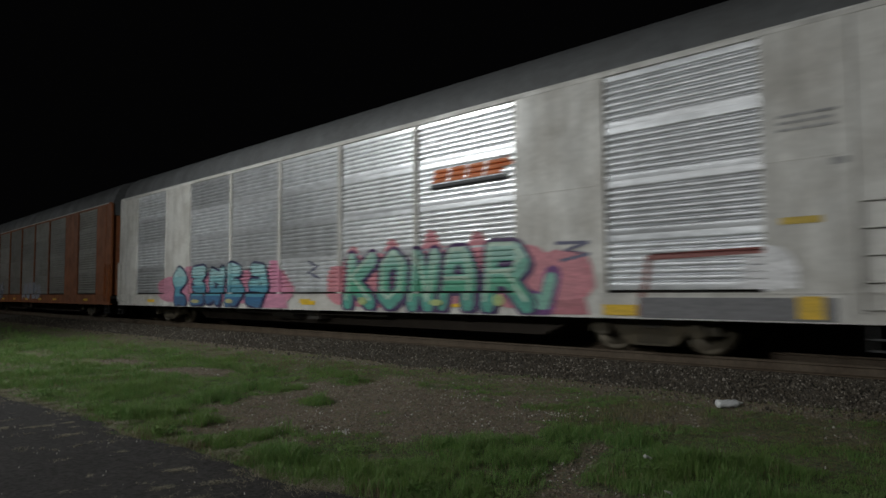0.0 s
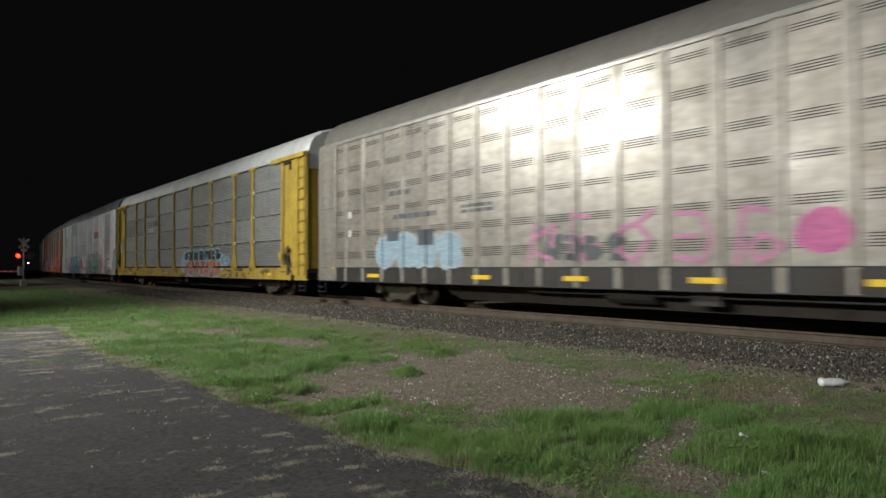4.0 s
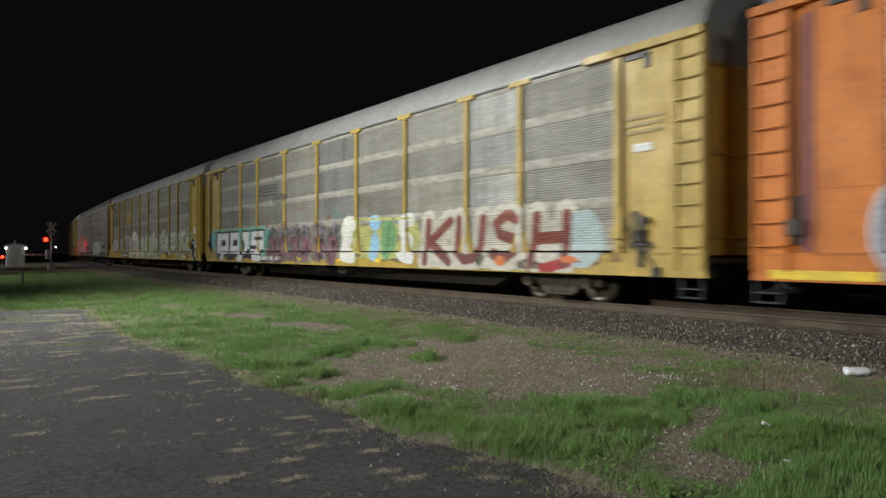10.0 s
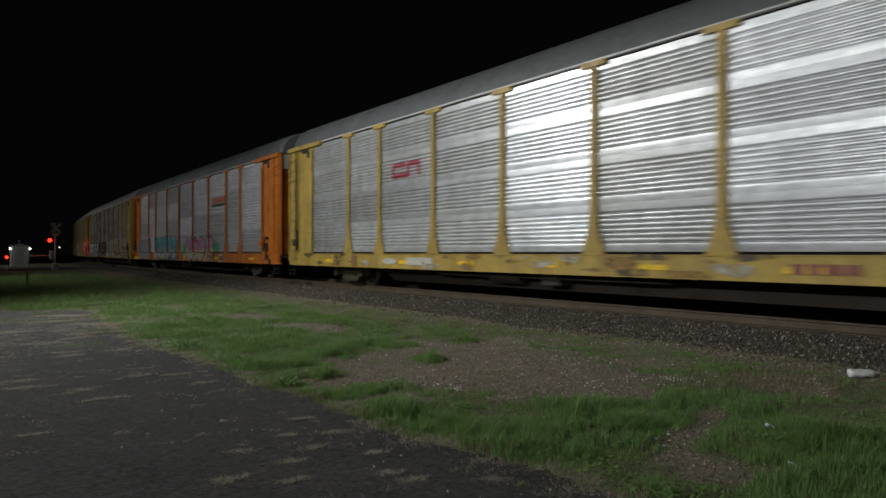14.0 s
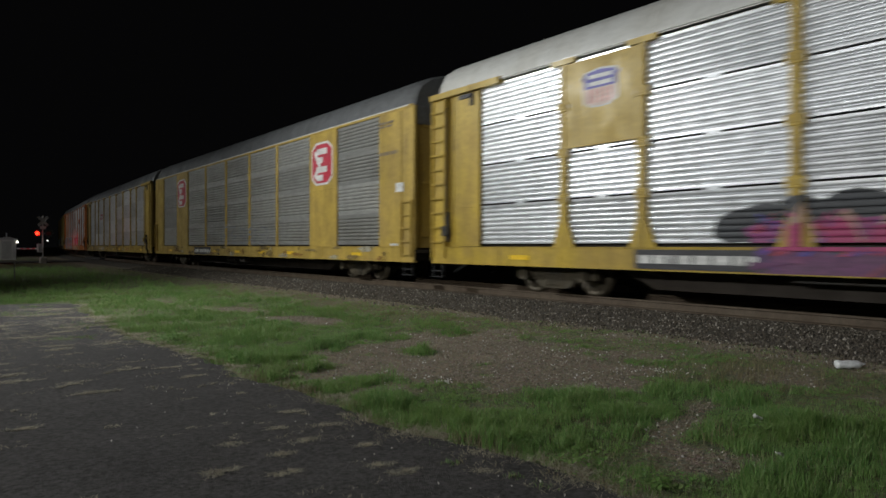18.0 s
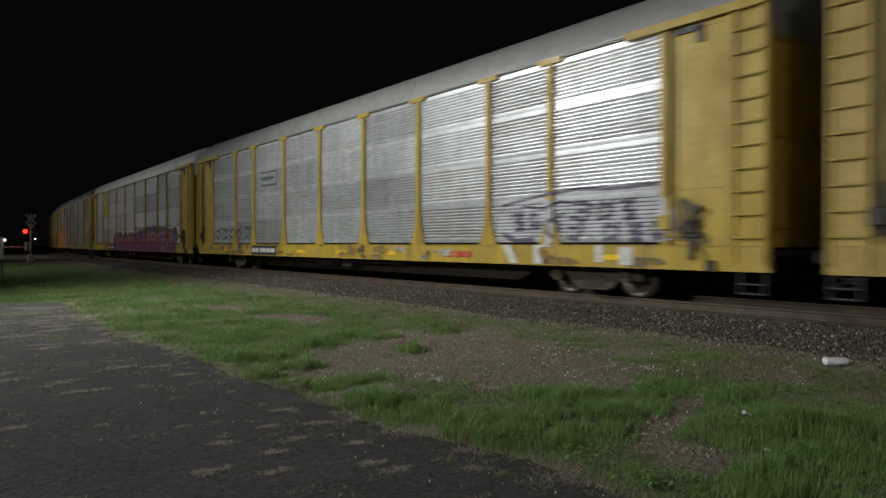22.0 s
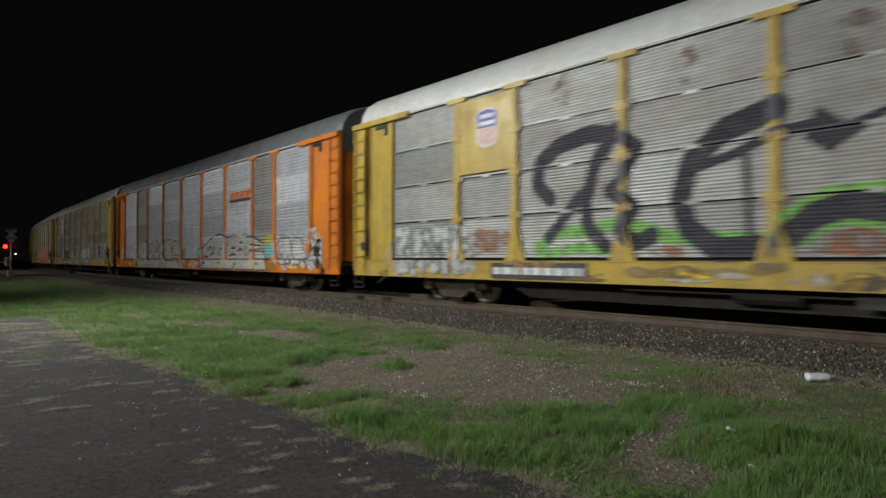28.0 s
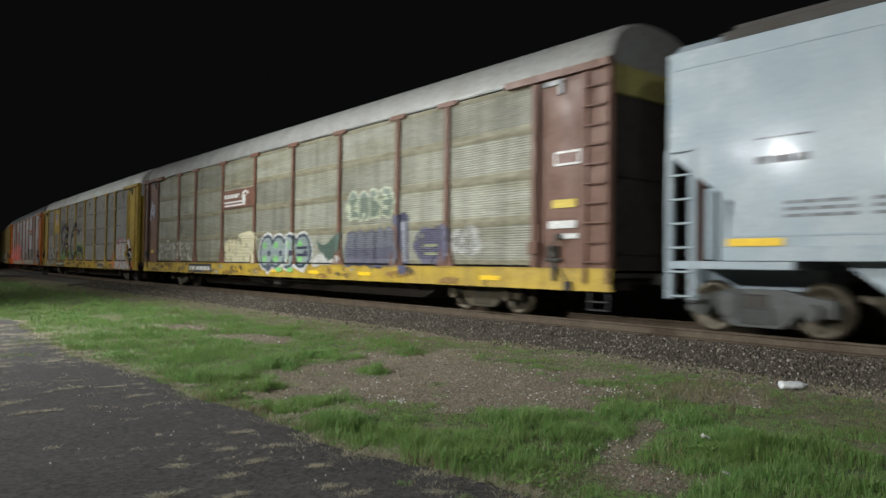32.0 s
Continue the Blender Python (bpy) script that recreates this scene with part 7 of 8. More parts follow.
    piece(13, "white sprayed letters edged red on orange", cells("5037", 23.3, 0.66, 25.8, 2.02, 132, 0.05), ((0.55, 0.53, 0.52), (0.58, 0.57, 0.56)), (0.52, 0.14, 0.08), 0.15, halo=(0.54, 0.52, 0.51, 0.1),
          behind=[([rect(22.2, 0.64, 27.1, 1.03)], orange, 0), (clouds(22.4, 0.9, 23.6, 1.6, 3, 3, 0.25), (0.58, 0.26, 0.12, 0.2), 0), (strokes([(23.4, 2.12), (24.3, 2.2), (25.5, 2.1)], 0.03), (0.5, 0.14, 0.14), 0)],
          above=[(strokes(loop, 0.13), snow, 8), (strokes([(26.4, 1.4), (26.9, 1.42), (26.7, 1.25), (26.2, 1.2)], 0.06), snow, 8), (strokes([(26.7, 1.8), (27.0, 1.5)], 0.04), (0.56, 0.1, 0.06), 8), ([[(23.6 + i * 0.75, 0.66), (23.95 + i * 0.75, 1.0), (24.15 + i * 0.75, 0.68)] for i in range(4)], snow, 8)], style="fine_gapped")
    plate(13, 19.15, 0.64, 20.75, 0.97, paint(0.5, 0.46, 0.35), "name_plate", "cream plate with dark bars")
    decal(13, "reporting_mark", [(text_bars(19.3, 0.70, 20.6, 0.92, 1, 5), (0.05, 0.05, 0.05), 1)])
    rust = (0.16, 0.09, 0.045, 0.55)
    decal(13, "paint_patch", [([disc(r, 4.45 - 0.1 * (i % 3), 0.28, 0.3 + 0.08 * (i % 2), 14, 0.25, i) for i, r in enumerate((8.1, 11.0, 13.6, 16.4, 20.0, 22.2, 24.6))], rust, 0)], "brown rust stain running from the eave", style="fine_gapped")
    sill_marks(13, 6.0, 8.8)
    # brown car
    plate(14, 9.70, 3.04, 12.38, 3.72, BROWN, "logo_panel", "brown logo panel")
    ring = [[(11.75 + 0.3 * math.cos(a) * f, 3.45 + 0.2 * math.sin(a) * f) for a, f in ((t0, 1), (t0 + 0.4, 1), (t0 + 0.4, 0.62), (t0, 0.62))] for t0 in [0.3 + i * 0.39 for i in range(12)]]
    bars = [rect(9.85, 3.12, 11.75, 3.18), rect(9.85, 3.24, 11.55, 3.30), rect(11.5, 3.12, 11.75, 3.5)] + text_bars(9.85, 3.38, 11.2, 3.6, 1, 3) + ring
    bm = bmesh.new()
    for p in bars:
        bm.faces.new([bm.verts.new((-SIDE - 0.018, HALF - r, z)) for r, z in p])
    part("logo", tidy(bm), paint(*WHT), CARS[14], "white striped wheel logo")
    decal(14, "graffiti", [([[(9.85, 1.03), (12.6, 1.03), (12.6, 2.0), (12.0, 2.1), (11.3, 2.0), (10.9, 1.8), (10.2, 1.95), (9.8, 1.8)], disc(11.8, 1.98, 0.75, 0.2, 14, 0.2, 2)], (0.54, 0.50, 0.34, 0.08), 0), (strokes([(11.0, 1.2), (11.0, 1.8)], 0.06) + strokes([(11.9, 1.2), (11.95, 1.9)], 0.06), (0.5, 0.48, 0.36), 1)], "cream rolled-over paint", **f)
    knobs = [13.45 + i * 0.84 for i in range(4)]
    decal(14, "graffiti", [([disc(x, 1.44, 0.64, 0.63, 18, 0.06, i) for i, x in enumerate(knobs)] + [[(13.2, 1.0), (14.3, 1.0), (13.65, 0.66)], [(15.2, 1.0), (16.4, 1.0), (16.2, 0.75)]], (0.52, 0.52, 0.5), 0), ([disc(x, 1.44, 0.57, 0.56, 18, 0.06, i) for i, x in enumerate(knobs)] + [[(13.3, 1.02), (14.2, 1.02), (13.67, 0.74)]], (0.045, 0.06, 0.09), 1),
                            ([disc(x, 1.44, 0.45, 0.46, 18, 0.06, i) for i, x in enumerate(knobs)], (0.25, 0.3, 0.3), 2), ([disc(x - 0.15, z, 0.15, 0.13, 10, 0.2, 3) for x in knobs for z in (1.2, 1.64)] + [disc(15.3, 0.85, 0.2, 0.08), disc(14.5, 0.85, 0.25, 0.08)], (0.2, 0.48, 0.16), 3), ([disc(x + 0.2, 1.38, 0.12, 0.1) for x in knobs] + [rect(15.6, 1.5, 16.3, 1.58), rect(15.6, 1.28, 16.3, 1.36)], (0.04, 0.04, 0.08), 3), (strokes([(14.9, 1.0), (14.9, 1.95)], 0.06), (0.48, 0.5, 0.5), 4)], "grey-green bubble letters edged black and white", **f)
    decal(14, "graffiti", [([[(16.8, 1.8), (17.2, 1.6), (17.5, 1.65), (17.9, 1.9), (18.35, 1.95), (18.2, 1.4), (17.6, 1.12), (16.95, 1.5)]], (0.07, 0.11, 0.09), 1), ([disc(17.5, 1.2, 0.8, 0.2, 14, 0.1, 3), disc(16.9, 1.1, 0.3, 0.15, 14, 0.1, 5)], (0.45, 0.45, 0.43, 0.15), 0)], "dark green sprayed arrow", **f)
    piece(14, "dark grey and purple sprayed letters", cells("41630", 18.6, 1.0, 21.0, 2.0, 141, 0.05), ((0.10, 0.10, 0.14), (0.14, 0.15, 0.18)), (0.05, 0.05, 0.08), 0.13, back=(0.13, 0.14, 0.17), behind=[([rect(18.6, 1.03, 21.0, 1.9)], (0.11, 0.115, 0.14, 0.1), 0)], **f)
    decal(14, "graffiti", [(strokes([(20.9, 2.18), (21.4, 2.2)], 0.12) + strokes([(21.3, 2.2), (21.35, 1.0)], 0.2), (0.07, 0.07, 0.12), 1), (strokes([(21.3, 2.1), (21.35, 1.2)], 0.08), (0.28, 0.29, 0.33), 2), (clouds(22.0, 1.05, 23.0, 1.95, 2, 5), (0.09, 0.085, 0.14, 0.1), 1), ([rect(22.2, 1.5, 22.7, 1.56), rect(22.2, 1.3, 22.7, 1.36)], (0.3, 0.32, 0.2), 2), (clouds(22.9, 1.2, 24.1, 1.95, 3, 8), (0.42, 0.42, 0.4, 0.3), 0)], "dark purple sprayed strokes and a white smear", **f)
    piece(14, "pale green sprayed letters", cells("5307", 18.65, 2.3, 20.85, 3.05, 143, 0.04), ((0.16, 0.20, 0.16),), (0.46, 0.48, 0.38), 0.075, back=(0.44, 0.47, 0.36, 0.2), edge=1.7, **f)
    piece(14, "pale sprayed letters", cells("37105", 2.1, 1.1, 6.5, 2.0, 144, 0.08), ((0.46, 0.45, 0.38, 0.3),), None, 0.1, back=(0.36, 0.35, 0.28, 0.55), **f)
    decal(14, "small_lettering", [([rect(26.45, 3.02, 27.1, 3.3), rect(26.3, 1.8, 27.0, 1.95), rect(26.6, 1.6, 27.05, 1.7)], WHT, 0), ([rect(26.5, 3.06, 27.05, 3.26)], (0.15, 0.07, 0.05), 1), ([rect(26.4, 2.2, 27.0, 2.36), rect(1.2, 1.45, 1.6, 1.6)], (0.6, 0.45, 0.05), 0)])
    decal(14, "paint_patch", [(strokes([(1.02, 3.0), (1.25, 3.85), (1.45, 3.2), (1.1, 3.45), (1.6, 3.7), (1.55, 3.1)], 0.055), (0.38, 0.39, 0.47), 0)], "pale sprayed tag on the door")
    sill_marks(14)
    # soot round the brake gear
    for k in (2, 4, 5, 7, 9, 10, 11, 13):
        decal(k, "soot_stain", [([disc(26.35, 1.5, 0.3, 0.3, 14, 0.25, k)], (0.07, 0.05, 0.02, 0.3), 0), ([disc(26.5, 1.15, 0.3, 0.12, 12, 0.25, k + 3)], (0.11, 0.08, 0.03, 0.4), 0)], "black oily stain")
    # grime and overspray along the sills
    rnd = random.Random(77)
    for k in (2, 4, 5, 7, 8, 10, 11, 13, 14):
        shapes = []
        for tone in ((0.17, 0.12, 0.045, 0.3), (0.24, 0.17, 0.06, 0.3), (0.40, 0.38, 0.30, 0.3), (0.27, 0.15, 0.04, 0.3), (0.07, 0.05, 0.03, 0.4)):
            spots = []
            for _ in range(8):
                x, a = rnd.uniform(1.5, 26.5), rnd.uniform(0.06, 0.5)
                spots.append(disc(x, rnd.uniform(0.66, 1.0), a, rnd.uniform(0.03, 0.13), 10, 0.3, rnd.random()))
            shapes.append((spots, tone, 0))
        ob = decal(k, "sill_grime", shapes, "dark grime and pale overspray", "flush" if k == 8 else "rack", "plain")
        tagged(ob, kind="stuff")
    # hopper lettering
    bm = bmesh.new()
    for p in text_bars(1.85, 2.62, 2.65, 2.8, 1, 3) + text_bars(1.85, 3.02, 2.75, 3.06, 1, 7) + text_bars(2.3, 1.8, 3.3, 2.1, 3, 5, 0.5) + text_bars(3.5, 1.8, 5.0, 2.1, 3, 6, 0.5):
        bm.faces.new([bm.verts.new((-1.556, HALF - r, z)) for r, z in p])
    tagged(part("lettering", tidy(bm), paint(0.16, 0.17, 0.18), CARS[15], "dark lettering bars"), kind="stuff")


paint_cars()


# ---- ground cover
def island_material(name, tones, rough=0.7, trans=0.0, patch=0.0):
    """Each blade or stone takes its own tone."""
    m, t, b, node = shader(name)
    geo, ramp = node("NewGeometry"), node("ValToRGB")
    el = ramp.color_ramp.elements
    while len(el) < len(tones):
        el.new(0.5)
    for i, c in enumerate(tones):
        el[i].position, el[i].color = i / (len(tones) - 1), (*c, 1)
    link(t, geo, "Random Per Island", ramp, "Fac")
    tex, big = node("TexCoord"), node("TexNoise", Scale=patch or 1.0, Detail=4.0, Roughness=0.6)
    link(t, tex, "Object", big, "Vector")
    wide = node("MapRange")
    wide.inputs["From Min"].default_value, wide.inputs["From Max"].default_value = 0.35, 0.65
    wide.inputs["To Max"].default_value = 0.55 if patch else 0.0
    link(t, big, "Fac", wide, "Value")
    mixed = node("MixRGB", Color2=(0.19, 0.28, 0.07, 1))
    link(t, wide, "Result", mixed, "Fac")
    link(t, ramp, "Color", mixed, "Color1")
    ramp = mixed
    link(t, ramp, "Color", b, "Base Color")
    b.inputs["Roughness"].default_value = rough
    if trans:
        tr = node("BsdfTranslucent")
        mix = node("MixShader", Fac=trans)
        link(t, ramp, "Color", tr, "Color")
        link(t, b, "BSDF", mix, 1)
        link(t, tr, "BSDF", mix, 2)
        link(t, mix, "Shader", t.nodes["Material Output"], "Surface")
    return m


GRASS = island_material("grass", ((0.09, 0.20, 0.048), (0.15, 0.31, 0.078), (0.22, 0.40, 0.11), (0.115, 0.255, 0.06), (0.29, 0.38, 0.15), (0.058, 0.125, 0.034)), 0.55, 0.3, 0.9)
DRY = island_material("dry_grass", ((0.22, 0.19, 0.10), (0.30, 0.26, 0.15), (0.16, 0.14, 0.075), (0.13, 0.15, 0.05)), 0.7, 0.2)
STRAW = island_material("straw", ((0.36, 0.325, 0.24), (0.28, 0.25, 0.175), (0.44, 0.40, 0.30), (0.22, 0.20, 0.14)), 0.9)
STONES = island_material("crushed_stone", ((0.055, 0.047, 0.036), (0.105, 0.088, 0.066), (0.032, 0.028, 0.023), (0.15, 0.13, 0.10), (0.072, 0.06, 0.046), (0.045, 0.038, 0.03), (0.115, 0.097, 0.074), (0.36, 0.33, 0.285)), 0.88)
PEBBLES = island_material("pebbles", ((0.15, 0.125, 0.092), (0.24, 0.20, 0.15), (0.10, 0.085, 0.063), (0.38, 0.335, 0.27), (0.18, 0.152, 0.115)), 0.85)
WHITE_STONE = island_material("pale_pebbles", ((0.5, 0.48, 0.44), (0.6, 0.58, 0.54), (0.4, 0.38, 0.35)), 0.8)


def height(x, y):
    z = ground_z(x)
    if 2 < x < 9.5 and -1 < y < 26:
        z += 0.035 * noise.noise((x * 0.7, y * 0.7, 1.0)) + 0.018 * noise.noise((x * 2.6, y * 2.6, 4.0))
    return z


def blades(name, mat, tufts, label, category="grass"):
    """tufts: x, y, z, blade length, spread, how many, how far they lean."""
    rnd = random.Random(name)
    verts, faces = [], []
    for x, y, z, h, spread, n, lean in tufts:
        for _ in range(n):
            a = rnd.uniform(0, math.tau)
            r = spread * math.sqrt(rnd.random())
            bx, by = x + r * math.cos(a), y + r * math.sin(a)
            l, d = h * rnd.uniform(0.55, 1.2), rnd.uniform(0, math.tau)
            tilt = lean * (rnd.uniform(0.3, 1.3) if lean < 1.2 else rnd.uniform(0.92, 1.04))
            w = 0.0016 + 0.0075 * h if lean < 1.2 else 0.0013 + 0.00014 * by
            cx, sx = math.cos(d), math.sin(d)
            px, py = -sx * w, cx * w
            m, e = 0.5 * l * math.sin(tilt * 0.6), l * math.sin(tilt)
            zm, ze = 0.55 * l * math.cos(tilt * 0.6), l * math.cos(tilt)
            if lean > 1.2:
                m, e, zm, ze = 0.5 * l, l, rnd.uniform(0.004, 0.012), rnd.uniform(0.003, 0.010)
            b = len(verts)
            verts += [(bx - px, by - py, z - 0.01), (bx + px, by + py, z - 0.01), (bx + cx * m - px * 0.7, by + sx * m - py * 0.7, z + zm),
                      (bx + cx * m + px * 0.7, by + sx * m + py * 0.7, z + zm), (bx + cx * e, by + sx * e, z + ze)]
            faces += [(b, b + 1, b + 3, b + 2), (b + 2, b + 3, b + 4)]
    me = bpy.data.meshes.new(name)
    me.from_pydata(verts, [], faces)
    me.materials.append(mat)
    tagged(new(name, me), label, category, kind="stuff")


# tufts that have come through the asphalt, and drifts of clippings on it: place and spread
ISLANDS = ((1.25, 18.5, 0.36), (1.99, 20.4, 0.2), (2.12, 17.9, 0.16), (2.48, 15.2, 0.22), (1.68, 13.2, 0.12), (1.97, 13.1, 0.12), (3.12, 3.61, 0.035), (3.17, 3.35, 0.03), (3.0, 4.09, 0.05))
DRIFTS = ((0.99, 16.0, 0.3), (1.97, 18.0, 0.34), (1.33, 13.7, 0.3), (1.92, 14.3, 0.26), (2.49, 16.9, 0.3), (2.28, 12.2, 0.14), (1.54, 12.3, 0.15), (0.61, 9.83, 0.2), (0.69, 9.36, 0.16), (1.25, 8.85, 0.14), (1.4, 8.2, 0.11), (1.97, 9.5, 0.12), (2.37, 9.32, 0.08), (2.46, 8.55, 0.09),
          (0.61, 6.9, 0.07), (2.25, 19.5, 0.4), (2.3, 15.0, 0.36), (1.5, 11.9, 0.15), (2.72, 5.56, 0.09), (2.37, 5.22, 0.08), (2.35, 5.7, 0.05), (1.88, 5.43, 0.05), (2.1, 4.97, 0.05), (1.6, 4.84, 0.06), (1.94, 4.55, 0.06), (2.71, 4.83, 0.05), (2.54, 4.33, 0.04),
          (3.3, 4.98, 0.17), (3.5, 4.85, 0.15), (3.35, 4.2, 0.13), (3.05, 3.8, 0.06), (2.6, 4.1, 0.05), (2.7, 6.2, 0.06))
WEEDS = ((3.68, 4.14, 0.13), (3.7, 3.52, 0.16), (3.75, 2.93, 0.16), (3.14, 12.1, 0.3), (3.2, 10.4, 0.22), (3.2, 7.8, 0.12), (3.3, 9.3, 0.2), (4.1, 5.6, 0.1), (5.3, 3.2, 0.12))


def grow_grass():
    rnd = random.Random(11)
    green, dry = [], []
    for y0, y1, x0, x1, per in ((1.6, 6, 2.6, 9.6, 380), (6, 10, 2.4, 9.6, 330), (10, 16, 2.2, 9.6, 230), (16, 26, 1.4, 9.6, 110), (26, 52, 0.2, 9.4, 28)):
        for _ in range(int((y1 - y0) * (x1 - x0) * per)):
            x, y = rnd.uniform(x0, x1), rnd.uniform(y0, y1)
            if y < 22 and x < edge_x(y) + 0.02:
                continue
            d = lawn(x, y)
            if rnd.random() > d * 1.15 or d < 0.12:
                continue
            z = height(x, y)
            far = 1.0 + max(0, y - 14) * 0.02
            clump = noise.noise((x * 1.3, y * 1.3, 12.0)) + 0.6 * noise.noise((x * 3.4, y * 3.4, 2.0))
            h = (0.03 + 0.094 * d * d) * far * max(0.3, 0.75 + 1.5 * clump + 0.3 * rnd.random())
            if x > 6.4 and y < 9.5:
                h *= 0.62
            strip = x > 7.4 + 0.5 * noise.noise((y * 0.6, 0, 6)) and (y > 9 or y < 5.2) or (x < edge_x(y) + 0.16 and y < 21)
            thin = (0.25 if x > 6.4 and y < 9.5 else 0.0) + 0.5 * max(0.0, noise.noise((x * 0.8, y * 0.8, 51.0)) + 0.5 * noise.noise((x * 2.7, y * 2.7, 53.0)))
            if (strip and rnd.random() < 0.6) or rnd.random() < 0.06 + 0.25 * (1 - d) + thin:
                dry.append((x, y, z, h * 0.8, 0.06, 9, 1.0))
            else:
                green.append((x, y, z, h, 0.05 * far, 19 if y < 8 else 15 if y < 12 else 11, 0.85))
    for cx, cy, r, n in ((7.3, 4.5, 0.35, 60), (5.0, 3.35, 0.1, 8), (6.9, 4.9, 0.3, 30)):
        for _ in range(n):
            x, y = cx + rnd.gauss(0, r), cy + rnd.gauss(0, r)
            dry.append((x, y, height(x, y), 0.15, 0.05, 5, 1.0))
    for _ in range(2600):
        x, y = rnd.uniform(7.0, 9.35), rnd.uniform(2.2, 15)
        if noise.noise((x * 1.4, y * 1.0, 15.0)) + 0.5 * noise.noise((x * 4.5, y * 3.5, 25.0)) < 0.02:
            continue
        (green if rnd.random() < (0.7 if 5 < y < 9 else 0.4) else dry).append((x, y, height(x, y), rnd.uniform(0.025, 0.07), 0.07, 7, 0.95))
    for _ in range(420):
        y = rnd.uniform(2.4, 20)
        if noise.noise((y * 2.1, 1.3, 8.0)) < -0.1:
            continue
        x = edge_x(y) + rnd.gauss(0.06, 0.09)
        (green if rnd.random() < 0.5 else dry).append((x, y, 0.01, rnd.uniform(0.03, 0.08), 0.06, 8, 0.95))
    for cx, cy, r in ISLANDS:
        for _ in range(int(3 + 120 * r + 400 * r * r)):
            (green if rnd.random() < 0.75 else dry).append((cx + rnd.gauss(0, r), cy + rnd.gauss(0, r * 1.3), 0.015, rnd.uniform(0.03, 0.05) * (1 + min(r, 0.2) * 4), 0.04, 7, 0.9))
    blades("grass", GRASS, green, "green unmown grass on the verge")
    blades("dry_grass", DRY, dry, "dry yellowed grass between the green")
    bits = []
    for cx, cy, r in DRIFTS:
        turn = rnd.gauss(0.05, 0.3)
        for _ in range(int(26 + 1100 * r * r)):
            u, v = rnd.gauss(0, r * 0.95), rnd.gauss(0, r * 0.34)
            bits.append((cx + u * math.cos(turn) - v * math.sin(turn), cy + u * math.sin(turn) + v * math.cos(turn), 0.02, 0.065 + 0.002 * cy, 0.035, 5, 1.53))
    for _ in range(260):
        y = 2.8 + 17 * rnd.random() ** 0.8
        x, l, t = rnd.uniform(-0.6, edge_x(y)), rnd.uniform(0.03, 0.13) * (1 + y * 0.05), rnd.gauss(0.0, 0.5)
        for _ in range(rnd.randint(2, 9)):
            u = rnd.gauss(0, l * 0.6)
            bits.append((x + u * math.cos(t), y + u * math.sin(t) + rnd.gauss(0, 0.02), 0.022, 0.05, 0.03, 4, 1.53))
    for _ in range(600):
        y = rnd.uniform(2.6, 21)
        x = edge_x(y) + rnd.gauss(0.12, 0.15)
        if noise.noise((y * 1.7, 0.3, 5.0)) > -0.08:
            bits.append((x, y, height(x, y) + 0.01, 0.085, 0.13, 16, 1.5))
    for _ in range(70):
        x, y = rnd.uniform(0.2, 2.5), rnd.uniform(11.0, 19.0)
        if noise.noise((x * 1.1, y * 0.6, 33.0)) < 0.0:
            continue
        for _ in range(14):
            bits.append((x + rnd.gauss(0, 0.16), y + rnd.gauss(0, 0.22), 0.022, 0.11, 0.07, 4, 1.53))
    for _ in range(42):
        y = 2.7 + 14 * rnd.random() ** 1.3
        x, big = edge_x(y) + rnd.gauss(0.12, 0.1), rnd.uniform(0.08, 0.2)
        for _ in range(int(big * 150)):
            bits.append((x + rnd.gauss(0, big), y + rnd.gauss(0, big * 0.7), 0.028, 0.085, 0.06, 8, 1.5))
    for _ in range(1500):
        x, y = rnd.uniform(3.4, 9.2), rnd.uniform(2.4, 14)
        if lawn(x, y) < 0.35 and noise.noise((x * 2.0, y * 2.0, 61.0)) > -0.05:
            bits.append((x, y, height(x, y) + 0.004, 0.05, 0.08, 6, 1.5))
    blades("straw_litter", STRAW, bits, "dry grass clippings lying on asphalt and gravel", "straw")


def grow_weeds():
    """Low broad-leaved weeds among the grass along the asphalt's edge."""
    rnd = random.Random(31)
    verts, faces = [], []
    for cx, cy, r in WEEDS:
        for _ in range(int(60 + 2600 * r * r)):
            x, y = cx + rnd.gauss(0, r * 0.6), cy + rnd.gauss(0, r * 0.6)
            z, s, a, t = height(x, y) + rnd.uniform(0.02, 0.10), rnd.uniform(0.012, 0.022) * (1 + cy * 0.03), rnd.uniform(0, math.tau), rnd.uniform(-0.6, 0.5)
            c, q = math.cos(a), math.sin(a)
            b = len(verts)
            for u, v in ((-1.0, 0.0), (-0.3, -0.55), (0.5, -0.5), (1.0, 0.0), (0.5, 0.5), (-0.3, 0.55)):
                verts.append((x + s * (u * c - v * q), y + s * (u * q + v * c), z + s * (u * t + 0.25 * abs(v))))
            faces += [(b, b + 1, b + 2, b + 3), (b, b + 3, b + 4, b + 5)]
    me = bpy.data.meshes.new("weeds")
    me.from_pydata(verts, [], faces)
    me.materials.append(GRASS)
    tagged(new("weeds", me), "low green broad-leaved weeds among the grass", "weeds", kind="stuff")


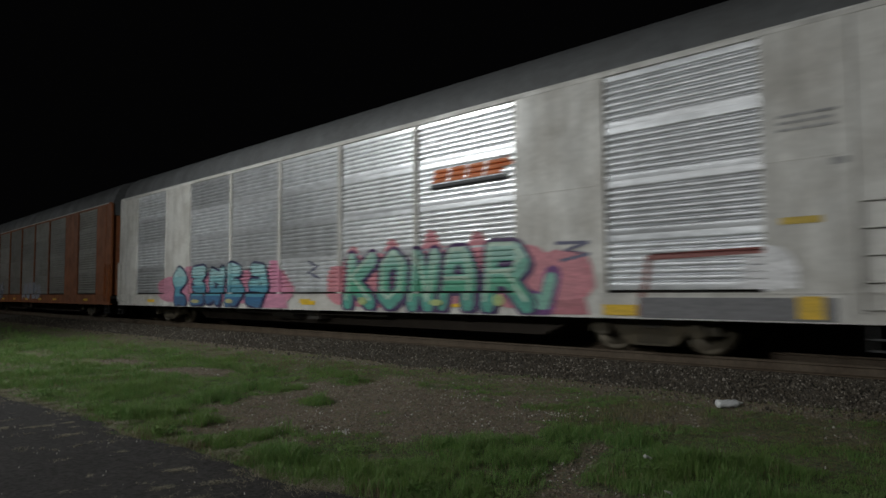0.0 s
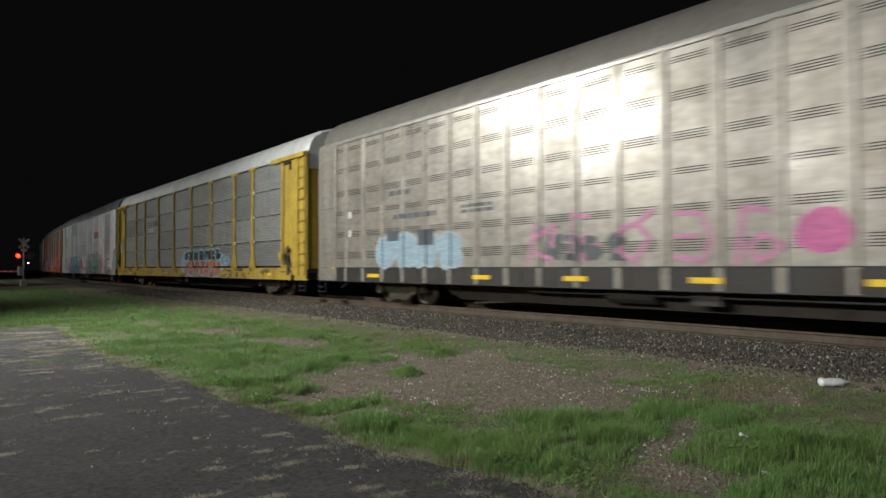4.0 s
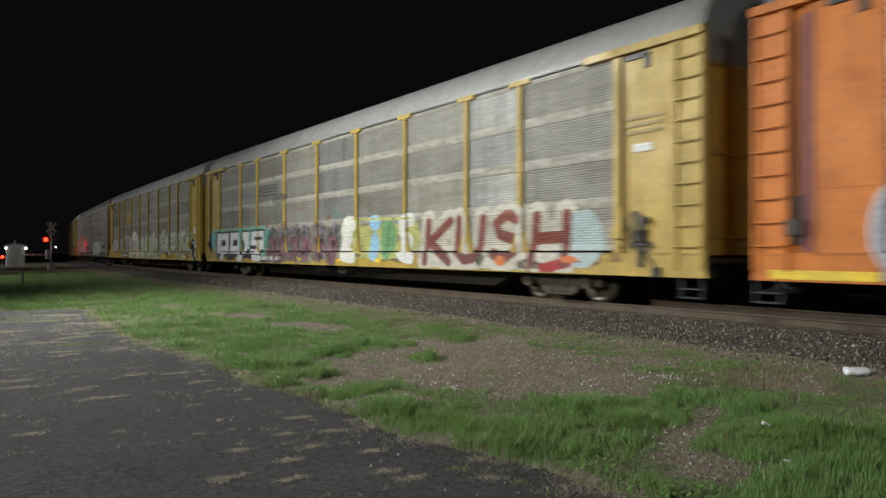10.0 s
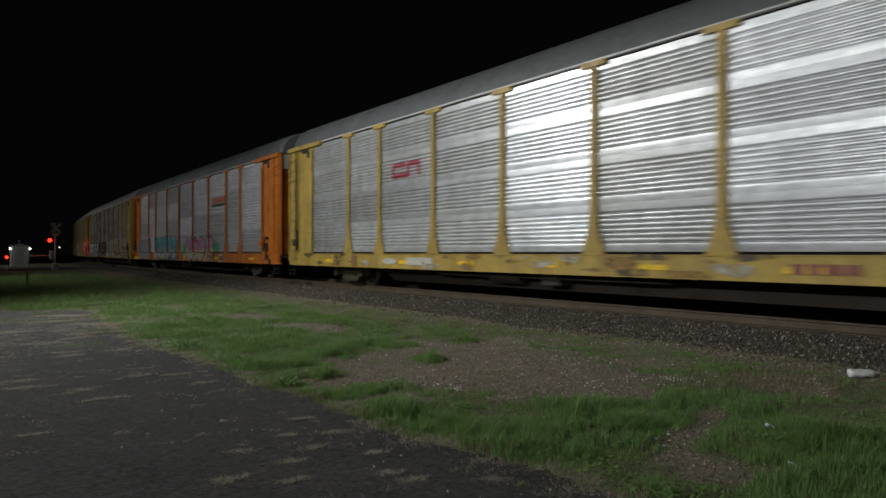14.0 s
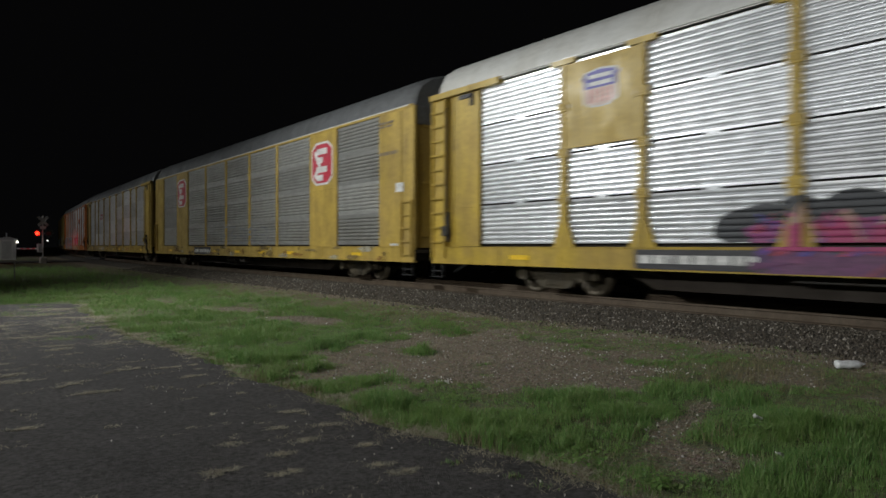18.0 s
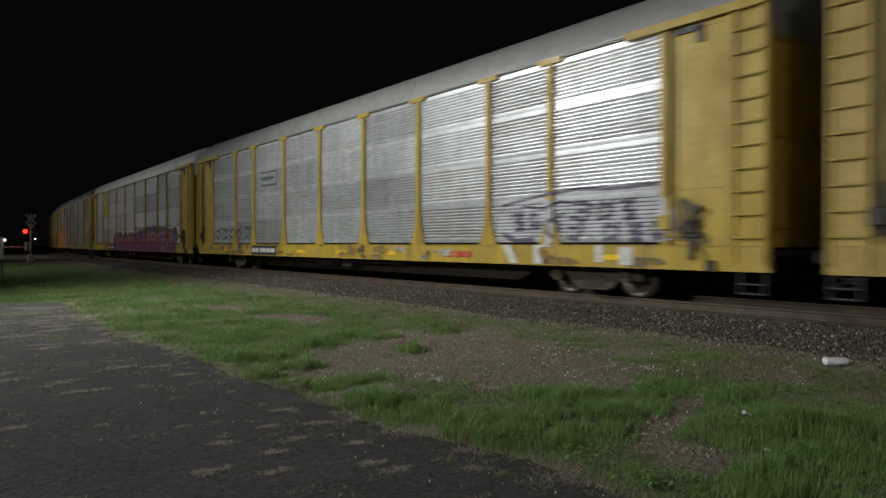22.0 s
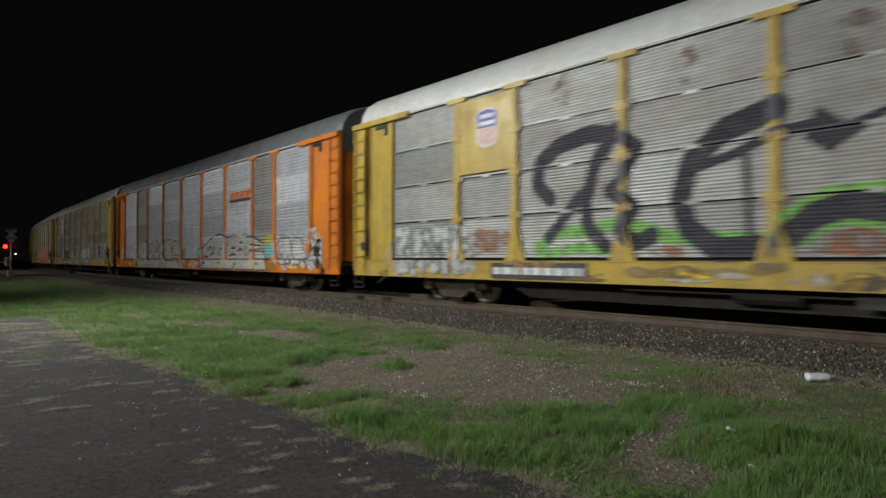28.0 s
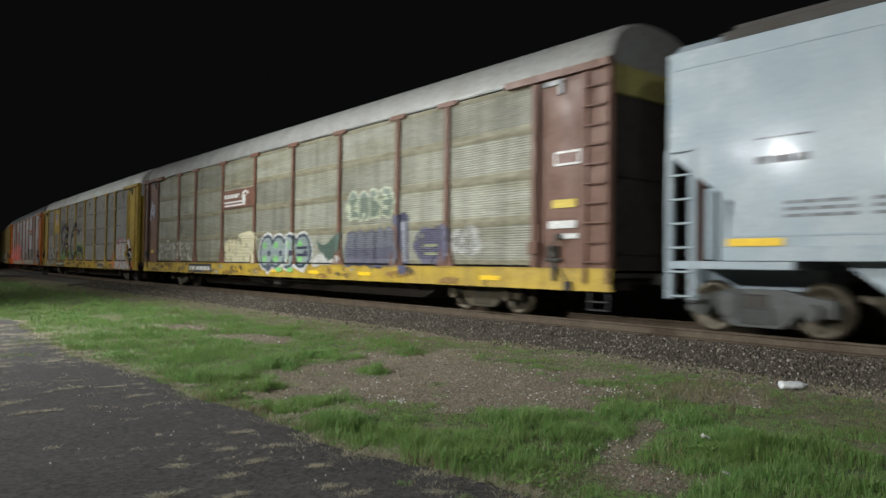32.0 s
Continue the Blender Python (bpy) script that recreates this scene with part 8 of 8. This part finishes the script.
def stones(name, mat, spots, label, category="gravel"):
    rnd = random.Random(name)
    verts, faces = [], []
    shape = ((1, 0, 0), (0, 1, 0), (-1, 0, 0), (0, -1, 0), (0, 0, 1), (0, 0, -1))
    tri = ((0, 1, 4), (1, 2, 4), (2, 3, 4), (3, 0, 4), (1, 0, 5), (2, 1, 5), (3, 2, 5), (0, 3, 5))
    for x, y, z, s in spots:
        q = Euler((rnd.uniform(0, 3), rnd.uniform(0, 3), rnd.uniform(0, 3))).to_matrix()
        k = (s * rnd.uniform(0.7, 1.3), s * rnd.uniform(0.6, 1.1), s * rnd.uniform(0.5, 0.9))
        b = len(verts)
        for v in shape:
            w = q @ Vector((v[0] * k[0] * rnd.uniform(0.8, 1.2), v[1] * k[1] * rnd.uniform(0.8, 1.2), v[2] * k[2]))
            verts.append((x + w.x, y + w.y, z + w.z))
        faces += [tuple(b + i for i in f) for f in tri]
    me = bpy.data.meshes.new(name)
    me.from_pydata(verts, [], faces)
    me.materials.append(mat)
    return tagged(new(name, me), label, category, kind="stuff")


def ballast_z(x):
    k = ((9.0, 0.08), (9.45, 0.14), (9.9, 0.2), (10.4, 0.29), (10.7, 0.315), (11.2, 0.30))
    for (a, za), (b, zb) in zip(k, k[1:]):
        if x <= b:
            return za + (zb - za) * (x - a) / (b - a)
    return 0.3


def strew_stones():
    rnd = random.Random(5)
    spots = []
    for _ in range(38000):
        y = 2 + 44 * rnd.random() ** 1.7
        x = rnd.uniform(9.25 if rnd.random() < 0.9 else 8.7, 11.25)
        spots.append((x, y, max(ballast_z(x), height(min(x, 9.4), y)) + 0.012, rnd.uniform(0.010, 0.026) * (1 + y * 0.012)))
    stones("ballast_stones", STONES, spots, "loose grey crushed stone along the track")
    spots = []
    while len(spots) < 19000:
        x, y = rnd.uniform(3.2, 9.2), rnd.uniform(2.2, 18)
        d = lawn(x, y)
        if d < 0.42 and rnd.random() > d * 1.6:
            spots.append((x, y, height(x, y) + 0.002, rnd.uniform(0.005, 0.011) if rnd.random() < 0.75 else rnd.uniform(0.010, 0.019)))
    stones("gravel", PEBBLES, spots, "small brown gravel on the bare ground")
    spots = []
    for _ in range(1500):
        x, y = rnd.uniform(3.4, 9.2), rnd.uniform(2.2, 16)
        if lawn(x, y) < 0.45:
            spots.append((x, y, height(x, y) + 0.006, rnd.uniform(0.005, 0.010) if rnd.random() < 0.75 else rnd.uniform(0.010, 0.02)))
    for _ in range(70):
        y = rnd.uniform(2.6, 12)
        spots.append((edge_x(y) - abs(rnd.gauss(0, 0.8)), y, 0.028, rnd.uniform(0.005, 0.012)))
    for cx, cy, r, n in ((6.71, 6.96, 0.45, 26), (6.83, 5.48, 0.28, 34), (6.98, 5.25, 0.2, 30), (4.89, 3.8, 0.2, 14), (4.3, 7.0, 0.3, 30)):
        for _ in range(n):
            x, y = cx + rnd.gauss(0, r), cy + rnd.gauss(0, r)
            spots.append((x, y, height(x, y) + 0.006, rnd.uniform(0.007, 0.017)))
    for _ in range(14):
        spots.append((4.57 + rnd.gauss(0, 0.06), 6.4 + rnd.gauss(0, 0.06), height(4.57, 6.4) + 0.01, rnd.uniform(0.012, 0.024)))
    stones("pale_stones", WHITE_STONE, spots, "scattered pale pebbles")


def make_litter():
    film = surface("translucent_white_plastic", (0.72, 0.74, 0.75), 0.35, 0, (0.6, 0.62, 0.64), 0.4, 20, 5)
    bm = bmesh.new()
    lathe(bm, [(0.012, -0.17), (0.05, -0.165), (0.058, -0.14), (0.05, -0.08), (0.06, -0.03), (0.052, 0.02), (0.06, 0.07), (0.042, 0.11), (0.018, 0.14), (0.016, 0.165), (0.004, 0.17)], 18)
    for v in bm.verts:
        x, y, z = v.co
        v.co = Vector((x, y * 1.05, z * 0.86 + 0.048)) + 0.016 * noise.noise_vector((x * 14, y * 14, z * 14 + 3))
    bag = part("plastic_bottle", bm, film, smooth=True)
    bag.matrix_world = pose(8.72, 4.06, height(8.72, 4.06) + 0.01, 0, 0, -38)
    tagged(bag, "crumpled clear-white plastic bottle lying beside the ballast", "litter")
    for x, y, s in ((5.62, 3.37, 0.035), (4.76, 2.69, 0.03)):
        bm = bmesh.new()
        bmesh.ops.create_grid(bm, x_segments=5, y_segments=5, size=s)
        for v in bm.verts:
            v.co.z = 0.9 * s * noise.noise((v.co.x * 30, v.co.y * 30, x)) + s * 0.8
        bmesh.ops.solidify(bm, geom=bm.faces[:], thickness=0.003)
        p = part("paper_scrap", bm, paint(0.62, 0.62, 0.6), smooth=True)
        p.matrix_world = pose(x, y, height(x, y) + 0.05, 25, 10, 40)
        tagged(p, "crumpled white paper scrap caught in the grass", "litter", "paper scraps")


# ---- the level crossing
def make_crossing():
    steel = surface("galvanised_mast", (0.42, 0.43, 0.44), 0.5, 0.5, each=0)
    white = surface("white_sign_sheeting", (0.45, 0.45, 0.44), 0.45)
    lens_on, lens_off = glow("lit_red_lens", (1.0, 0.015, 0.006), 9), surface("unlit_red_lens", (0.16, 0.01, 0.01), 0.3)
    spark = glow("small_white_lamp", (1.0, 0.95, 0.85), 4)
    g = 0.15
    mast = tagged(new("crossing_signal"), "silver railway crossing signal with crossbuck and red flashers", "crossing signal")
    mast.matrix_world = pose(7.15, 65.3, g, 0, 0, 8)
    bm = bmesh.new()
    rod(bm, (0, 0, 0), (0, 0, 3.8), 0.06, 12)
    part("mast", bm, steel, mast, smooth=False)
    part("base", boxes((-0.22, 0.22, -0.22, 0.22, 0, 0.5), bev=0.03), white, mast)
    for a in (45, -45):
        part("crossbuck_blade", boxes((-0.5, 0.5, -0.012 if a > 0 else -0.03, 0.008 if a > 0 else -0.012, -0.10, 0.10), bev=0.004), white, mast, m=pose(0, -0.09, 3.36, 0, a, 0))
    part("track_sign", boxes((-0.22, 0.22, -0.09, -0.07, 2.72, 2.94), bev=0.004), white, mast)
    part("cross_arm", boxes((-0.75, 0.75, -0.09, -0.03, 2.35, 2.41), bev=0.008), steel, mast)
    for x, lit in ((-0.42, True), (0.42, False)):
        hood = boxes((x - 0.02, x + 0.02, -0.1, 0.1, 2.36, 2.40))
        bmesh.ops.create_cone(hood, cap_ends=True, segments=20, radius1=0.3, radius2=0.3, depth=0.02, matrix=pose(x, -0.12, 2.38, 90, 0, 0))
        lamp_part = part("flasher", hood, BLACK, mast, "round black flasher backboard")
        bm = bmesh.new()
        bmesh.ops.create_cone(bm, cap_ends=True, segments=18, radius1=0.15, radius2=0.14, depth=0.05, matrix=pose(x, -0.16, 2.38, 90, 0, 0))
        part("lens", bm, lens_on if lit else lens_off, lamp_part, "lit red lens" if lit else "dark red lens")
        bm = bmesh.new()
        bmesh.ops.create_cone(bm, cap_ends=True, segments=18, radius1=0.15, radius2=0.14, depth=0.05, matrix=pose(x, 0.16, 2.38, 90, 0, 0))
        part("lens", bm, lens_on if lit else lens_off, lamp_part, "lit red lens" if lit else "dark red lens")
    part("gate_motor", boxes((-0.32, 0.0, 0.05, 0.5, 0.85, 1.55), bev=0.03), steel, mast, "grey gate mechanism box")
    bm = bmesh.new()
    bmesh.ops.create_uvsphere(bm, u_segments=10, v_segments=6, radius=0.05, matrix=pose(0.28, -0.2, 1.8))
    part("lamp", bm, spark, mast, "small white light")
    arm = part("gate_arm", boxes((-3.6, 0.0, 0.0, 0.04, 1.10, 1.20), bev=0.006), white, mast, "white and red gate arm", m=pose(0, 0.3, 0, 0, 0, -74))
    for i in range(4):
        part("stripe", boxes((-0.5 - i * 0.85, -0.08 - i * 0.85, -0.004, 0.044, 1.097, 1.203)), paint(0.5, 0.04, 0.04), arm)
    cab = tagged(new("signal_cabinet"), "pale metal signal cabinet with a shallow roof beside the road", "cabinet")
    cab.matrix_world = pose(5.75, 80.5, g)
    part("body", boxes((-0.74, 0.74, -0.9, 0.9, 0, 1.95), bev=0.02), surface("pale_grey_paint", (0.55, 0.55, 0.53), 0.5), cab)
    bm = bmesh.new()
    prism(bm, [(-0.86, 1.95), (-0.86, 2.02), (0, 2.24), (0.86, 2.02), (0.86, 1.95)], -1.0, 1.0)
    part("roof", tidy(bm), steel, cab)
    part("door", boxes((-0.45, 0.35, -0.92, -0.9, 0.15, 1.8), bev=0.004), surface("grey_door_paint", (0.45, 0.45, 0.44), 0.5), cab)
    bm = bmesh.new()
    rod(bm, (0, 0, 2.2), (0, 0, 2.6), 0.06, 8)
    part("vent", bm, steel, cab)
    for x in (-0.84, 0.82):
        bm = bmesh.new()
        bmesh.ops.create_uvsphere(bm, u_segments=10, v_segments=6, radius=0.1, matrix=pose(x, -0.95, 1.75))
        part("lamp", bm, spark, cab, "small white light")
    for at, s in (((3.85, 66.0, 1.16), 0.12), ((2.6, 93.0, 1.5), 0.1)):
        bm = bmesh.new()
        rod(bm, (0, 0, -at[2] + g), (0, 0, 0), 0.03, 8)
        post = part("marker_light", bm, steel)
        post.matrix_world = pose(*at)
        tagged(post, "thin post with a glowing red lamp by the road", "marker light", "marker lights")
        bm = bmesh.new()
        bmesh.ops.create_uvsphere(bm, u_segments=12, v_segments=8, radius=s)
        part("lens", bm, lens_on, post, "lit red lens")
    road = boxes((-80, 10.9, 68.0, 75.5, 0.05, 0.175), (11.8, 14.2, 68.2, 75.3, 0.3, 0.485))
    tagged(part("road", road, ASPHALT), "dark asphalt road leading over the crossing", "road", kind="structure")
    bm = boxes((-0.03, 0.03, -0.03, 0.03, -0.1, 0.75), bev=0.01)
    peg = part("marker_post", bm, surface("weathered_grey_post", (0.16, 0.16, 0.15), 0.8))
    peg.matrix_world = pose(2.95, 37.0, 0.1)
    tagged(peg, "short weathered grey marker post in the grass", "post")


# posts and lit heads added out of view, one for each unseen lamp
def make_unseen_lamp_posts():
    steel = surface("grey_lamp_pole", (0.3, 0.3, 0.3), 0.55, 0.4)
    head = glow("lamp_glass", (1.0, 0.97, 0.9), 30)
    for x, y, z in [FLOOD, STREET] + [row[0] for row in LAMPS]:
        ob = tagged(new("street_lamp"), "tall grey lamp post with a lit head, added out of view", "street lamp", "street lamps")
        ob.matrix_world = pose(x - 1.4, y, 0)
        bm = bmesh.new()
        bmesh.ops.create_cone(bm, cap_ends=True, segments=14, radius1=0.11, radius2=0.06, depth=z + 0.3, matrix=pose(0, 0, (z + 0.3) / 2))
        part("pole", bm, steel, ob)
        bm = bmesh.new()
        rod(bm, (0, 0, z + 0.2), (1.1, 0, z + 0.36), 0.035, 8)
        part("arm", bm, steel, ob)
        part("head", boxes((0.95, 1.75, -0.16, 0.16, z + 0.3, z + 0.44), bev=0.03), steel, ob)
        part("glass", boxes((1.1, 1.7, -0.12, 0.12, z + 0.27, z + 0.3), bev=0.008), head, ob, "glowing lamp glass")


grow_grass()
grow_weeds()
strew_stones()
make_litter()
make_crossing()
make_unseen_lamp_posts()



def car_pose(k, t):
    y = car_y(k, t)
    a, b = bend(y + 9.9), bend(y - 9.9)
    return pose(XC + (a + b) / 2, y, RAIL_Z, 0, 0, -math.degrees(math.atan2(a - b, 19.8)))


def motions():
    for k, car in CARS.items():
        walk(car, [(t, car_pose(k, t)) for t in range(0, 33, 2)])
    # every wheelset rolls: one turn in 2.64 m
    turn = [(f / FPS, -math.degrees((car_y(0, f / FPS) - car_y(0, 0)) / 0.42)) for f in range(32 * FPS + 1)]
    first = {}
    for ob, y, car in WHEELSETS:
        if y not in first:
            walk(ob, [(t, pose(0, y, 0.42, a)) for t, a in turn])
            first[y] = ob.animation_data
        else:
            ob.rotation_mode = "QUATERNION"
            keys = ob.animation_data_create()
            keys.action, keys.action_slot = first[y].action, first[y].action_slot


motions()
